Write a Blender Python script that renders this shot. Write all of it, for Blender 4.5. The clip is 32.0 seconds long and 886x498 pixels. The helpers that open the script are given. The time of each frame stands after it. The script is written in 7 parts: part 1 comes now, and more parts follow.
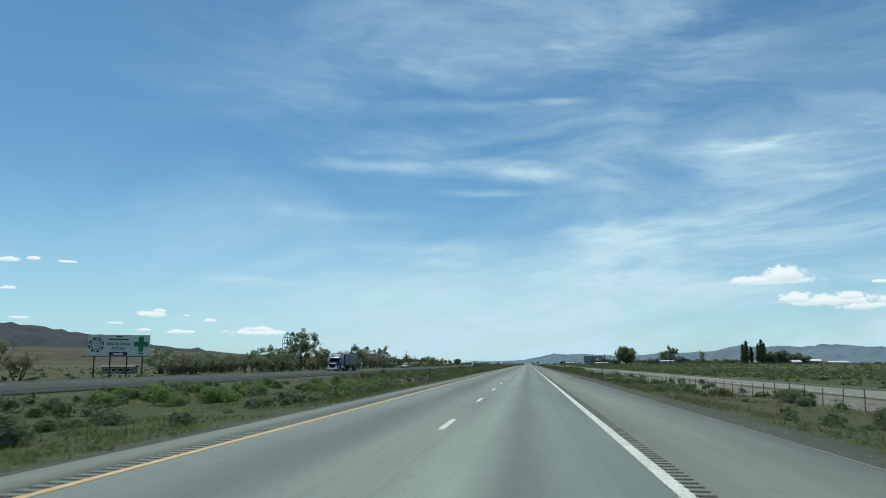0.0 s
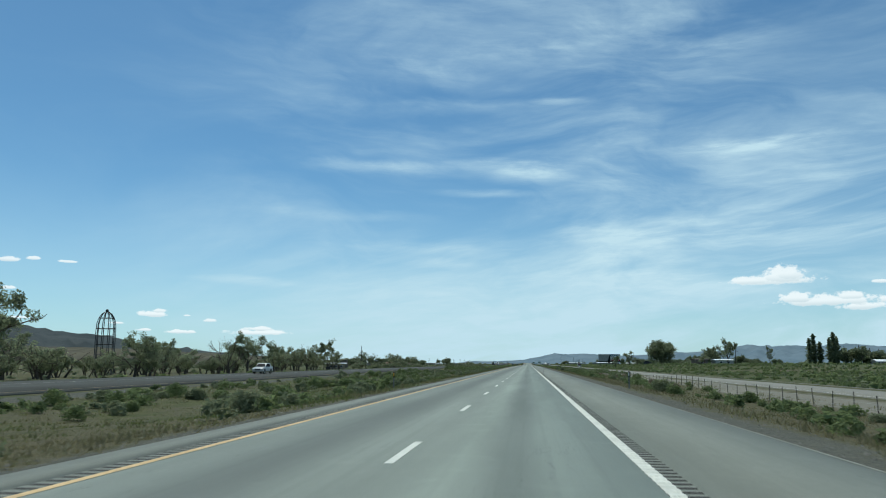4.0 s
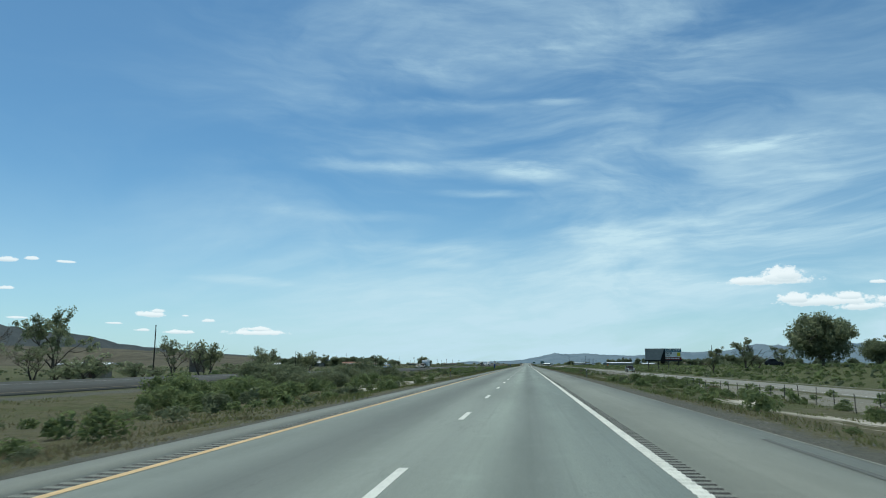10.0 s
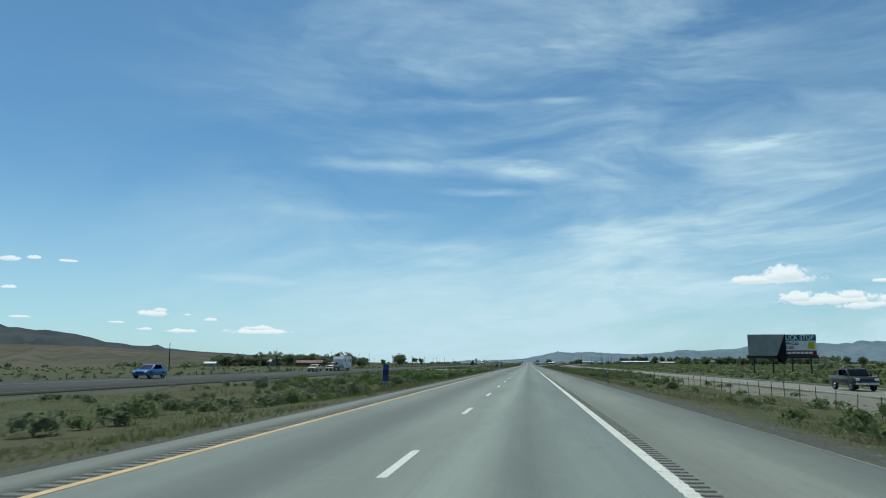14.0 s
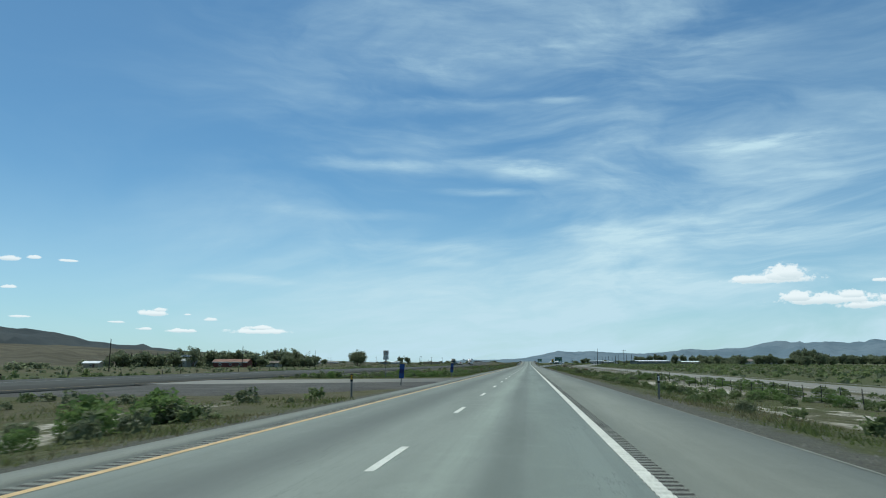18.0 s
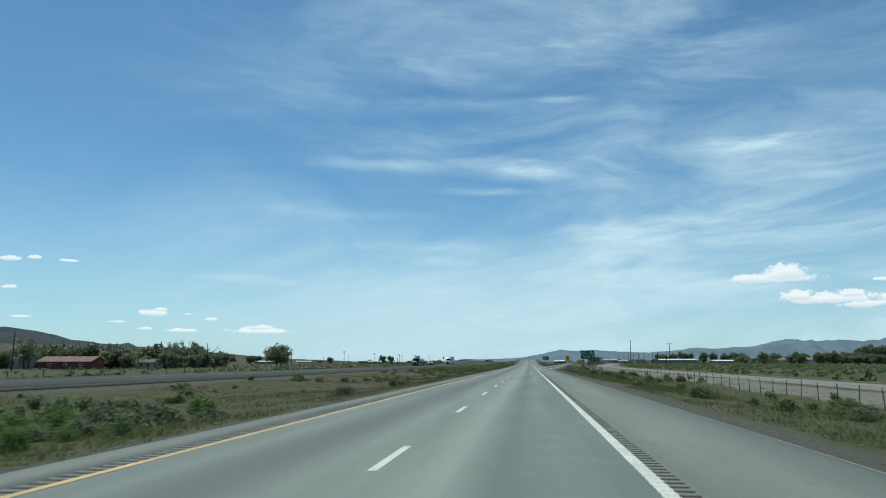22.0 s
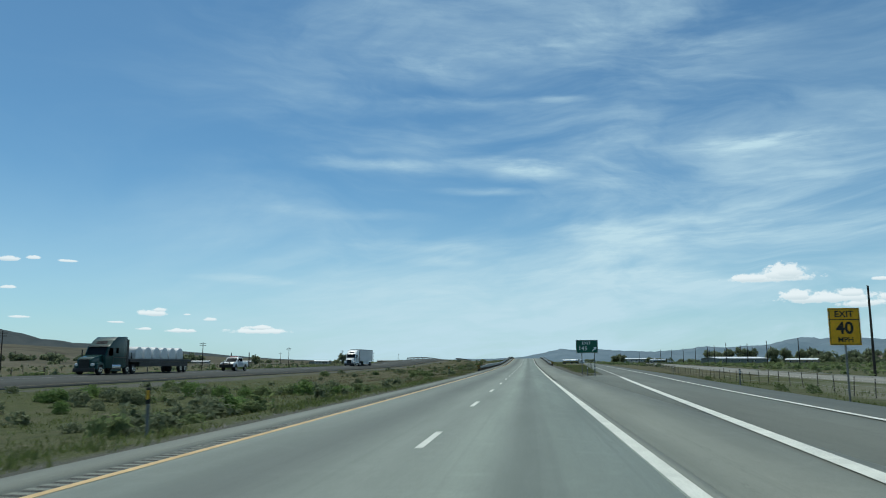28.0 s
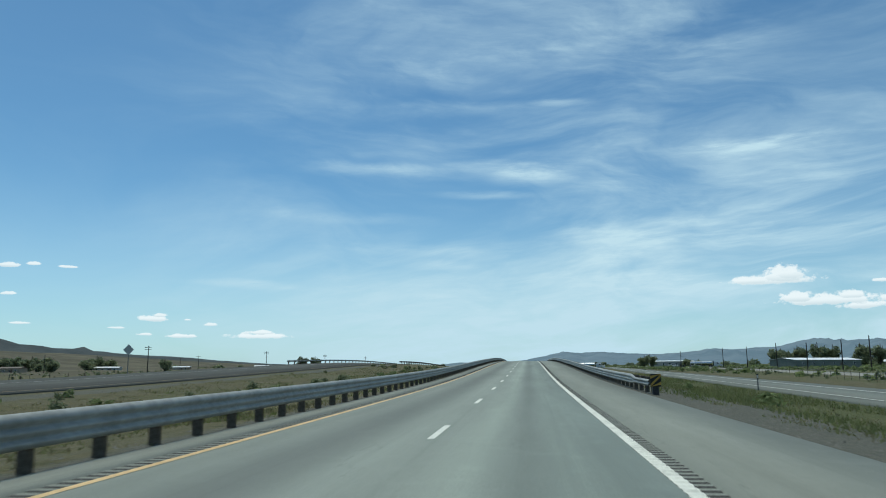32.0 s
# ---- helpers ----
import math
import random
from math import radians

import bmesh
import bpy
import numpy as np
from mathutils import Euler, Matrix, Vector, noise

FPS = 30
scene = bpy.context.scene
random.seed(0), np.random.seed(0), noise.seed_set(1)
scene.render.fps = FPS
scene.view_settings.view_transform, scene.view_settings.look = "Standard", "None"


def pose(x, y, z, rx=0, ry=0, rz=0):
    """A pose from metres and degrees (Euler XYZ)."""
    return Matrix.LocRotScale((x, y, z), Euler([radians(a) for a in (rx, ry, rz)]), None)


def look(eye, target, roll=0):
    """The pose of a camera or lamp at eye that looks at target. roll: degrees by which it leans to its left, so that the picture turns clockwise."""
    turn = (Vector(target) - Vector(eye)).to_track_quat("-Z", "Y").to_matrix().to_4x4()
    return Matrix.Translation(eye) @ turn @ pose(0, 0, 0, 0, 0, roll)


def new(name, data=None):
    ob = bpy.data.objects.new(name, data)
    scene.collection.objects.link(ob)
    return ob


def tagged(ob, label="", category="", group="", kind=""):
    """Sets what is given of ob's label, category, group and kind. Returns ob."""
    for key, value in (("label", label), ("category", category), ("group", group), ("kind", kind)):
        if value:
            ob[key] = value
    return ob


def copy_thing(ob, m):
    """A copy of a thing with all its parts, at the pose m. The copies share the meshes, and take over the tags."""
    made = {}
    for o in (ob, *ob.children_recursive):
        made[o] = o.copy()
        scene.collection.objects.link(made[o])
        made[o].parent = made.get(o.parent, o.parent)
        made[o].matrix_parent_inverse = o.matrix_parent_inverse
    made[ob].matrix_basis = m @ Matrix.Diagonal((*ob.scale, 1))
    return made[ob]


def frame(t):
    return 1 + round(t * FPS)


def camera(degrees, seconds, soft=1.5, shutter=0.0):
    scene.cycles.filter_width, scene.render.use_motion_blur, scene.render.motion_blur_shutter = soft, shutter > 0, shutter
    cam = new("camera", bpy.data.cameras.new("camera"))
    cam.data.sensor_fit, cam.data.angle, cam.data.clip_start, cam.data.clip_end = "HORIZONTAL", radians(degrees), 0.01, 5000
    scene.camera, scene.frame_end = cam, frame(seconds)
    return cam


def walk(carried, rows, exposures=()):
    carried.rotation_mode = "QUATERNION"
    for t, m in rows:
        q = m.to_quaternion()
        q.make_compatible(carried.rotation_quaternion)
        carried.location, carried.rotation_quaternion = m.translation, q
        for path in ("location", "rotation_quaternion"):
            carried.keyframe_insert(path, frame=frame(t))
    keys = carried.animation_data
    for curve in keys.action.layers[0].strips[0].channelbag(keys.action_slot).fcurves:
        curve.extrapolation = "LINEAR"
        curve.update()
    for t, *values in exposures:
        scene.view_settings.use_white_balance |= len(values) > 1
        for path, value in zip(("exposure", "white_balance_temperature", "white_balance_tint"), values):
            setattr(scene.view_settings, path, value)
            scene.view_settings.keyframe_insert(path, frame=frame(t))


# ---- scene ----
# ---- camera and drive ----
cam = camera(62.0, 32.0, 1.0, 0.1)
PATH = [
    (0, 0.031, 0.0, 1.47, 8.8, 0.0, 6.524),
    (1, -0.087, 34.68, 1.47, 8.8, 0.0, 6.51),
    (2, -0.012, 69.75, 1.47, 8.8, 0.0, 6.496),
    (3, 0.135, 104.72, 1.47, 8.8, 0.0, 6.481),
    (6, 0.1, 209.93, 1.47, 8.8, 0.0, 6.653),
    (7, -0.044, 245.0, 1.47, 8.822, 0.0, 6.567),
    (8, -0.122, 280.57, 1.473, 8.811, 0.0, 6.545),
    (9, -0.229, 315.15, 1.481, 8.8, 0.0, 6.524),
    (10, -0.19, 350.52, 1.492, 8.822, 0.0, 6.417),
    (11, -0.095, 386.39, 1.501, 8.822, 0.0, 6.417),
    (12, -0.038, 422.46, 1.504, 8.822, 0.0, 6.502),
    (13, -0.073, 458.48, 1.496, 8.757, 0.0, 6.546),
    (14, -0.028, 494.7, 1.475, 8.736, 0.0, 6.568),
    (17, 0.148, 604.01, 1.333, 8.715, 0.021, 6.547),
    (18, 0.265, 640.38, 1.271, 8.715, 0.029, 6.569),
    (19, 0.276, 676.95, 1.203, 8.715, 0.036, 6.59),
    (20, 0.228, 713.52, 1.133, 8.704, 0.043, 6.601),
    (21, 0.209, 750.09, 1.063, 8.693, 0.05, 6.612),
    (22, 0.234, 786.66, 0.994, 8.672, 0.075, 6.612),
    (23, 0.219, 823.13, 0.926, 8.661, 0.1, 6.677),
    (24, 0.148, 859.3, 0.85, 8.65, 0.125, 6.741),
    (25, 0.056, 895.37, 0.771, 8.629, 0.15, 6.784),
    (28, -0.028, 1003.38, 0.565, 8.672, 0.15, 6.548),
    (29, -0.051, 1039.45, 0.536, 8.715, 0.15, 6.611),
    (30, -0.039, 1075.72, 0.562, 8.715, 0.2, 6.654),
    (31, -0.059, 1111.99, 0.682, 8.8, 0.325, 6.567),
    (32, -0.019, 1148.16, 0.871, 8.972, 0.45, 6.607),
]
walk(cam, [(t, pose(x, y, z, 90 + p, r, w)) for t, x, y, z, p, r, w in PATH],
     ((0.0, 0.02), (11.0, 0.02), (13.0, -0.01), (17.5, -0.01), (20.0, 0.01), (25.5, 0.0), (27.0, -0.07), (28.5, -0.06), (30.0, 0.0), (32.0, 0.0)))

# ---- sky, sun ----
SUN_ELEV, SUN_AZ = radians(68), radians(-38)      # azimuth from the road's direction, + to the right


def nodes_of(tree):
    tree.nodes.clear()
    return tree.nodes, tree.links


class Graph:
    """Small wrapper for writing node trees as expressions."""

    def __init__(self, tree):
        self.tree = tree
        self.nodes, self.links = nodes_of(tree)

    def put(self, kind, inputs=(), operation="", blend=""):
        n = self.nodes.new(kind)
        if operation:
            n.operation = operation
        if blend:
            n.data_type, n.blend_type = "RGBA", blend
        for key, value in dict(inputs).items():
            self.feed(n.inputs[key], value)
        return n

    def feed(self, socket, value):
        if isinstance(value, bpy.types.NodeSocket):
            self.links.new(value, socket)
        else:
            socket.default_value = value

    def math(self, op, a, b=0.0, c=0.0):
        return self.put("ShaderNodeMath", {0: a, 1: b, 2: c}, op).outputs[0]

    def add(self, a, b):
        return self.math("ADD", a, b)

    def mul(self, a, b):
        return self.math("MULTIPLY", a, b)

    def step(self, v, lo, hi, a=0.0, b=1.0):
        n = self.put("ShaderNodeMapRange", {0: v, 1: lo, 2: hi, 3: a, 4: b})
        n.interpolation_type = "SMOOTHSTEP"
        return n.outputs[0]

    def mix(self, f, a, b, blend="MIX"):
        n = self.put("ShaderNodeMix", (), "", blend)
        self.feed(n.inputs[0], f)
        self.feed(n.inputs[6], (*a, 1) if isinstance(a, tuple) and len(a) == 3 else a)
        self.feed(n.inputs[7], (*b, 1) if isinstance(b, tuple) and len(b) == 3 else b)
        return n.outputs[2]

    def noise(self, vec, scale, detail=4.0, rough=0.55, distort=0.0):
        return self.put("ShaderNodeTexNoise", {"Vector": vec, "Scale": scale, "Detail": detail, "Roughness": rough, "Distortion": distort}).outputs[0]

    def xyz(self, vec):
        n = self.put("ShaderNodeSeparateXYZ", {0: vec})
        return n.outputs[0], n.outputs[1], n.outputs[2]

    def vec(self, x, y, z):
        return self.put("ShaderNodeCombineXYZ", {0: x, 1: y, 2: z}).outputs[0]


# clouds: azimuth and elevation of the middle, half width, half height (degrees)
CUMULUS = [
    (17.6, 5.75, 3, 0.55), (18.5, 6, 1.5, 0.85), (18.9, 6.15, 0.9, 0.78), (16.2, 5.8, 1.6, 0.45), (21.4, 4.2, 3.8, 0.58), (19.1, 4.45, 1.3, 0.55), (23.2, 3.8, 1.6, 0.45), (22.4, 4.5, 1.2, 0.45),
    (25.5, 4.2, 1.7, 0.5), (-27.9, 3.46, 1.15, 0.34), (-27.6, 3.72, 0.62, 0.23), (-20.3, 2.22, 2.56, 0.33), (-20.5, 2.51, 1.03, 0.25), (-26.1, 2.24, 1.29, 0.19), (-28.5, 2.36, 0.68, 0.15), (-25.6, 3.43, 0.32, 0.12),
    (-24, 3.09, 0.56, 0.2), (-35.8, 7.04, 0.5, 0.17), (-37.3, 6.89, 0.71, 0.26), (-33.6, 6.95, 0.7, 0.14), (-37.1, 4.98, 0.58, 0.16), (-36.4, 3.04, 0.85, 0.13), (-30.4, 2.81, 0.66, 0.11), (24.3, 5.41, 0.58, 0.19)]
# veils of ice cloud, with their thickness last
WISPS = [
    (0.2, 14.61, 3.23, 0.73, 0.75), (-1.3, 14.99, 5.18, 0.52, 0.35), (-11.2, 15.01, 6.05, 0.56, 0.42), (17.6, 15.35, 5.51, 0.74, 0.55), (-3.1, 13.07, 3.7, 0.35, 0.4), (-21, 6.1, 4.56, 0.29, 0.36), (-6.7, 7.66, 2.85, 0.35, 0.3),
    (2.6, 19.83, 2.5, 0.33, 0.35), (-3.5, 19.62, 7.65, 0.59, 0.2), (18.3, 9, 6.98, 0.81, 0.36), (21.6, 9.91, 4.14, 0.55, 0.3), (8.5, 9.14, 4.97, 0.66, 0.25), (3.9, 9.95, 2.56, 0.38, 0.3), (0.2, 23.46, 4.91, 0.9, 0.25),
    (13.7, 22.49, 5.21, 0.93, 0.22), (-7.7, 22.16, 5.02, 0.92, 0.18), (-14.7, 11.32, 6.9, 0.43, 0.2), (7.1, 6.42, 9.18, 0.58, 0.2), (-8.5, 8.8, 6.58, 0.44, 0.2)]


def build_world():
    w = bpy.data.worlds.new("sky")
    scene.world = w
    w.use_nodes = True
    g = Graph(w.node_tree)
    sky = g.put("ShaderNodeTexSky")
    sky.sky_type, sky.sun_disc, sky.sun_elevation, sky.sun_rotation = "NISHITA", False, SUN_ELEV, SUN_AZ
    sky.altitude, sky.air_density, sky.dust_density, sky.ozone_density = 1300.0, 1.0, 1.2, 1.6
    way = g.put("ShaderNodeTexCoord").outputs["Generated"]
    x, y, z = g.xyz(way)
    flat = g.math("SQRT", g.add(g.mul(x, x), g.mul(y, y)))
    az = g.mul(g.math("ARCTAN2", x, y), 180 / math.pi)
    el = g.mul(g.math("ARCTAN2", z, flat), 180 / math.pi)
    # high veil of cirrus: long streaks drawn out sideways, broken by finer threads
    lean = g.add(el, g.mul(az, g.step(el, 7.0, 17.0, -0.1, 0.05)))
    warp = g.noise(g.vec(g.mul(az, 0.05), g.mul(lean, 0.09), 3.1), 1.0, 3.0)
    base = g.vec(g.add(g.mul(az, 0.045), g.mul(warp, 0.9)), g.add(g.mul(lean, 0.17), g.mul(warp, 1.1)), 0.7)
    broad = g.noise(base, 1.0, 7.0, 0.58, 0.5)
    fine = g.noise(g.vec(g.mul(az, 0.15), g.add(g.mul(lean, 0.75), g.mul(warp, 2.2)), 5.3), 1.0, 7.0, 0.57, 0.35)
    veil = g.mul(g.step(broad, 0.34, 0.72), g.step(fine, 0.25, 0.75, 0.6, 1.0))
    side = g.add(g.add(g.step(az, -38.0, -4.0, 0.08, 0.95), g.step(az, -3.0, 7.0, 0.0, 0.5)), g.mul(g.step(az, 6.0, 24.0, 0.0, -0.9), g.step(el, 11.0, 20.0)))
    low = g.step(el, 4.0, 26.0, 1.15, 0.72)
    veil = g.mul(g.mul(veil, side), low)
    haze = g.step(el, -1.0, 15.0, 0.5, 0.0)
    wisp = 0.0
    for a, e, ha, he, power in WISPS:
        dx = g.math("DIVIDE", g.math("SUBTRACT", az, a), ha)
        dy = g.math("DIVIDE", g.math("SUBTRACT", g.add(el, g.mul(g.math("SUBTRACT", az, a), 0.03)), g.add(e, g.mul(g.math("SUBTRACT", fine, 0.5), 2.4 * he))), he)
        r = g.math("SQRT", g.add(g.mul(dx, dx), g.mul(dy, dy)))
        wisp = g.math("MAXIMUM", wisp, g.mul(g.step(r, 0.0, 1.5, power, 0.0), g.step(fine, 0.25, 0.7, 0.35, 1.0)))
    thread = g.noise(g.vec(g.mul(az, 0.3), g.add(g.mul(lean, 1.9), g.mul(warp, 3.0)), 2.2), 1.0, 8.0, 0.66, 0.25)
    wisp = g.mul(wisp, g.step(thread, 0.25, 0.7, 0.75, 1.35))
    veil = g.mul(veil, g.step(thread, 0.28, 0.7, 0.88, 1.12))
    cover = g.math("MINIMUM", g.add(g.add(g.mul(veil, 0.66), wisp), haze), 1.0)
    # fair-weather cumulus: flat undersides, heaped tops
    lump = g.noise(g.vec(g.mul(az, 1.25), g.mul(el, 1.7), 1.7), 1.0, 7.0, 0.62)
    puff, shade = 0.0, 0.0
    for a, e, ha, he in CUMULUS:
        dx = g.math("DIVIDE", g.math("SUBTRACT", az, a), ha)
        up = g.math("SUBTRACT", el, e)
        dy = g.math("MAXIMUM", g.mul(up, 1.0 / he), g.mul(up, -1.9 / he))
        r = g.add(g.math("SQRT", g.add(g.mul(dx, dx), g.mul(dy, dy))), g.mul(g.math("SUBTRACT", lump, 0.5), 1.9))
        m = g.step(r, 0.62, 1.0, 0.97 if ha > 1.0 else 0.92, 0.0)
        puff = g.math("MAXIMUM", puff, m)
        shade = g.math("MAXIMUM", shade, g.mul(g.step(up, -0.45 * he, 0.25 * he, 1.0, 0.0), m))
    col = g.mix(1.0, sky.outputs[0], SKY_TINT, "MULTIPLY")
    col = g.mix(cover, col, CIRRUS)
    # the thin ice cloud glows round the sun
    sx, sy, sz = math.sin(SUN_AZ) * math.cos(SUN_ELEV), math.cos(SUN_AZ) * math.cos(SUN_ELEV), math.sin(SUN_ELEV)
    near_sun = g.add(g.add(g.mul(x, sx), g.mul(y, sy)), g.mul(z, sz))
    col = g.mix(g.step(near_sun, 0.79, 1.0, 0.0, 0.9), col, AUREOLE)
    lit = g.mix(g.mul(shade, 0.6), CUMULUS_LIT, CUMULUS_DARK)
    col = g.mix(puff, col, lit)
    back = g.put("ShaderNodeBackground", {"Color": col, "Strength": SKY_POWER})
    g.put("ShaderNodeOutputWorld", {"Surface": back.outputs[0]})


SKY_POWER = 0.1
SKY_TINT = (0.57, 0.925, 0.995)
CIRRUS = (5.22, 7.42, 8.42)
AUREOLE = (17.0, 18.5, 18.0)
CUMULUS_LIT, CUMULUS_DARK = (8.3, 9.3, 9.6), (4.9, 6.4, 7.0)
build_world()
lamp = bpy.data.lights.new("sun", "SUN")
lamp.energy, lamp.angle, lamp.color = 2.25, radians(0.6), (0.94, 0.97, 0.87)
sun_at = Vector((math.sin(SUN_AZ) * math.cos(SUN_ELEV), math.cos(SUN_AZ) * math.cos(SUN_ELEV), math.sin(SUN_ELEV)))
new("sun", lamp).matrix_world = look(sun_at * 300, (0, 0, 0))

# ---- materials ----


def material(name, rough=0.8, metal=0.0, spec=0.3):
    m = bpy.data.materials.new(name)
    m.use_nodes = True
    g = Graph(m.node_tree)
    b = g.put("ShaderNodeBsdfPrincipled", {"Roughness": rough, "Metallic": metal, "Specular IOR Level": spec})
    g.put("ShaderNodeOutputMaterial", {"Surface": b.outputs[0]})
    return m, g, b


def place(g):
    """World-sized coordinates."""
    return g.put("ShaderNodeNewGeometry").outputs["Position"]


def bump(g, b, height, depth, strength=1.0):
    g.feed(b.inputs["Normal"], g.put("ShaderNodeBump", {"Height": height, "Distance": depth, "Strength": strength}).outputs[0])


def speckled(name, dark, light, scale=8.0, rough=0.8, metal=0.0, spec=0.3, big=0.4, depth=0.004, each=0.0):
    """A surface whose tint wanders at two sizes, with a fine relief; each: how far one piece differs from the next."""
    m, g, b = material(name, rough, metal, spec)
    p = g.put("ShaderNodeTexCoord").outputs["Object"]
    f = g.add(g.mul(g.noise(p, scale, 6.0, 0.65), 0.6), g.mul(g.noise(p, big, 3.0), 0.4))
    f = g.step(f, 0.3, 0.7)
    if each:
        f = g.add(g.mul(f, 1 - each), g.mul(g.put("ShaderNodeObjectInfo").outputs["Random"], each))
    g.feed(b.inputs["Base Color"], g.mix(f, dark, light))
    if depth:
        bump(g, b, g.noise(p, scale * 2.5, 3.0), depth)
    return m


def asphalt(name, dark, light, paths=(), gloss=0.35):
    """Worn asphalt: grain, long wear bands along the traffic, patches and sealed cracks."""
    m, g, b = material(name, 0.8, 0.0, gloss)
    p = place(g)
    x, y, z = g.xyz(p)
    grain = g.noise(p, 55.0, 4.0, 0.7)
    patch = g.noise(g.vec(g.mul(x, 0.6), g.mul(y, 0.05), 0.0), 1.0, 5.0, 0.6)
    f = g.add(g.mul(grain, 0.55), g.mul(patch, 0.45))
    col = g.mix(g.step(f, 0.32, 0.68), dark, light)
    streak = g.noise(g.vec(g.mul(x, 5.0), g.mul(y, 0.015), 2.0), 1.0, 4.0, 0.6)
    col = g.mix(g.step(streak, 0.5, 0.72, 0.0, 0.35), col, dark)
    blotch = g.noise(p, 1.3, 5.0, 0.65)
    col = g.mix(g.step(blotch, 0.52, 0.7, 0.0, 0.3), col, light)
    for mid, half, much in paths:
        wob = g.mul(g.math("SUBTRACT", g.noise(g.vec(0.0, g.mul(y, 0.03), mid), 1.0, 3.0), 0.5), 0.4)
        band = g.step(g.math("ABSOLUTE", g.math("SUBTRACT", g.add(x, wob), mid)), 0.0, half, much, 0.0)
        col = g.mix(band, col, (0.045, 0.05, 0.049))
    crack = g.noise(g.vec(g.mul(x, 0.8), g.mul(y, 0.12), 9.0), 1.0, 8.0, 0.62)
    thin = g.step(g.math("ABSOLUTE", g.math("SUBTRACT", crack, 0.5)), 0.0, 0.004, 0.35, 0.0)
    col = g.mix(g.mul(thin, g.step(patch, 0.5, 0.6)), col, (0.03, 0.032, 0.033))
    g.feed(b.inputs["Base Color"], col)
    bump(g, b, grain, 0.004)
    return m


# stretches of the road along which the grass is fresher (+) or drier (-)
MEADOWS = ((-40, 60, 0.09), (90, 175, -0.03), (320, 395, -0.05), (440, 660, 0.02), (775, 835, 0.05), (800, 965, -0.04), (975, 1072, 0.07), (1105, 1500, -0.06))


# where the salt crust lies bare: from and to across the road, from and to along it
SALT = ((-19, -9.4, 405, 482), (-24, -12, 240, 262), (-22, -11, 628, 668), (-22, -14, 735, 760), (10, 17, 362, 405), (9.8, 14, 446, 474), (10.5, 17, 660, 690), (11.5, 19.5, 698, 752))


def ground_material():
    m, g, b = material("desert_ground", 0.95, 0.0, 0.1)
    p = place(g)
    x, y, z = g.xyz(p)
    big = g.noise(p, 0.035, 4.0, 0.55)
    mid = g.noise(p, 0.22, 5.0, 0.6)
    fine = g.noise(p, 2.6, 6.0, 0.7)
    tiny = g.noise(p, 14.0, 4.0, 0.75)
    tuft = g.noise(p, 0.85, 5.0, 0.65)
    soil = g.mix(tiny, (0.064, 0.062, 0.041), (0.136, 0.128, 0.084))
    dry = g.mix(fine, (0.066, 0.067, 0.033), (0.132, 0.128, 0.066))
    green = g.mix(fine, (0.044, 0.059, 0.023), (0.1, 0.116, 0.047))
    rust = g.mix(fine, (0.075, 0.064, 0.035), (0.138, 0.118, 0.067))
    col = g.mix(g.step(g.add(g.mul(fine, 0.45), g.mul(tuft, 0.55)), 0.42, 0.58), soil, dry)
    col = g.mix(g.step(g.add(g.mul(mid, 0.6), g.mul(tuft, 0.4)), 0.41, 0.57, 0.0, 0.8), col, rust)
    lush = g.add(g.add(g.mul(big, 0.3), g.mul(mid, 0.35)), g.add(g.mul(tuft, 0.2), g.mul(fine, 0.15)))
    reach = g.add(y, g.mul(g.math("SUBTRACT", mid, 0.5), 60.0))
    for start, stop, much in MEADOWS:
        stretch = g.mul(g.step(reach, start - 12.0, start + 12.0), g.step(reach, stop - 12.0, stop + 12.0, 1.0, 0.0))
        lush = g.add(lush, g.mul(stretch, much))
    verges = g.add(g.step(reach, 1075.0, 1100.0), g.mul(g.step(reach, 820.0, 850.0), g.step(reach, 930.0, 950.0, 1.0, 0.0)))
    strip = g.mul(verges, g.mul(g.step(x, 7.6, 8.6), g.step(x, 14.0, 20.0, 1.0, 0.0)))
    lush = g.add(lush, g.mul(strip, 0.2))
    lush = g.math("SUBTRACT", lush, g.mul(g.mul(g.step(x, 5.0, 8.0), g.step(x, 22.0, 24.0, 0.07, 0.0)), g.step(y, 320.0, 350.0, 1.0, 0.0)))
    lush = g.add(lush, g.step(x, 34.0, 38.0, 0.0, 0.07))
    col = g.mix(g.step(lush, 0.435, 0.55, 0.0, 0.85), col, green)
    col = g.mix(g.step(tuft, 0.52, 0.66, 0.0, 0.65), col, (0.045, 0.052, 0.026))
    blade = g.noise(g.vec(g.mul(x, 7.0), g.mul(y, 5.0), 1.0), 1.0, 4.0, 0.75)
    col = g.mix(g.step(blade, 0.5, 0.68, 0.0, 0.6), col, (0.04, 0.046, 0.024))
    col = g.mix(g.step(blade, 0.47, 0.33, 0.0, 0.45), col, (0.17, 0.155, 0.09))
    bare = g.noise(p, 0.5, 6.0, 0.7)
    col = g.mix(g.step(bare, 0.58, 0.68, 0.0, 0.55), col, g.mix(tiny, (0.125, 0.112, 0.084), (0.215, 0.192, 0.145)))
    salt = g.add(g.mul(g.noise(g.vec(g.mul(x, 0.2), g.mul(y, 0.09), 4.0), 1.0, 4.0, 0.6), 0.6), g.mul(g.noise(g.vec(g.mul(x, 1.1), g.mul(y, 0.6), 9.0), 1.0, 5.0, 0.7), 0.4))
    near = g.mul(g.step(g.math("ABSOLUTE", x), 9.0, 14.0), g.step(g.math("ABSOLUTE", x), 60.0, 140.0, 1.0, 0.15))
    crust = -0.06
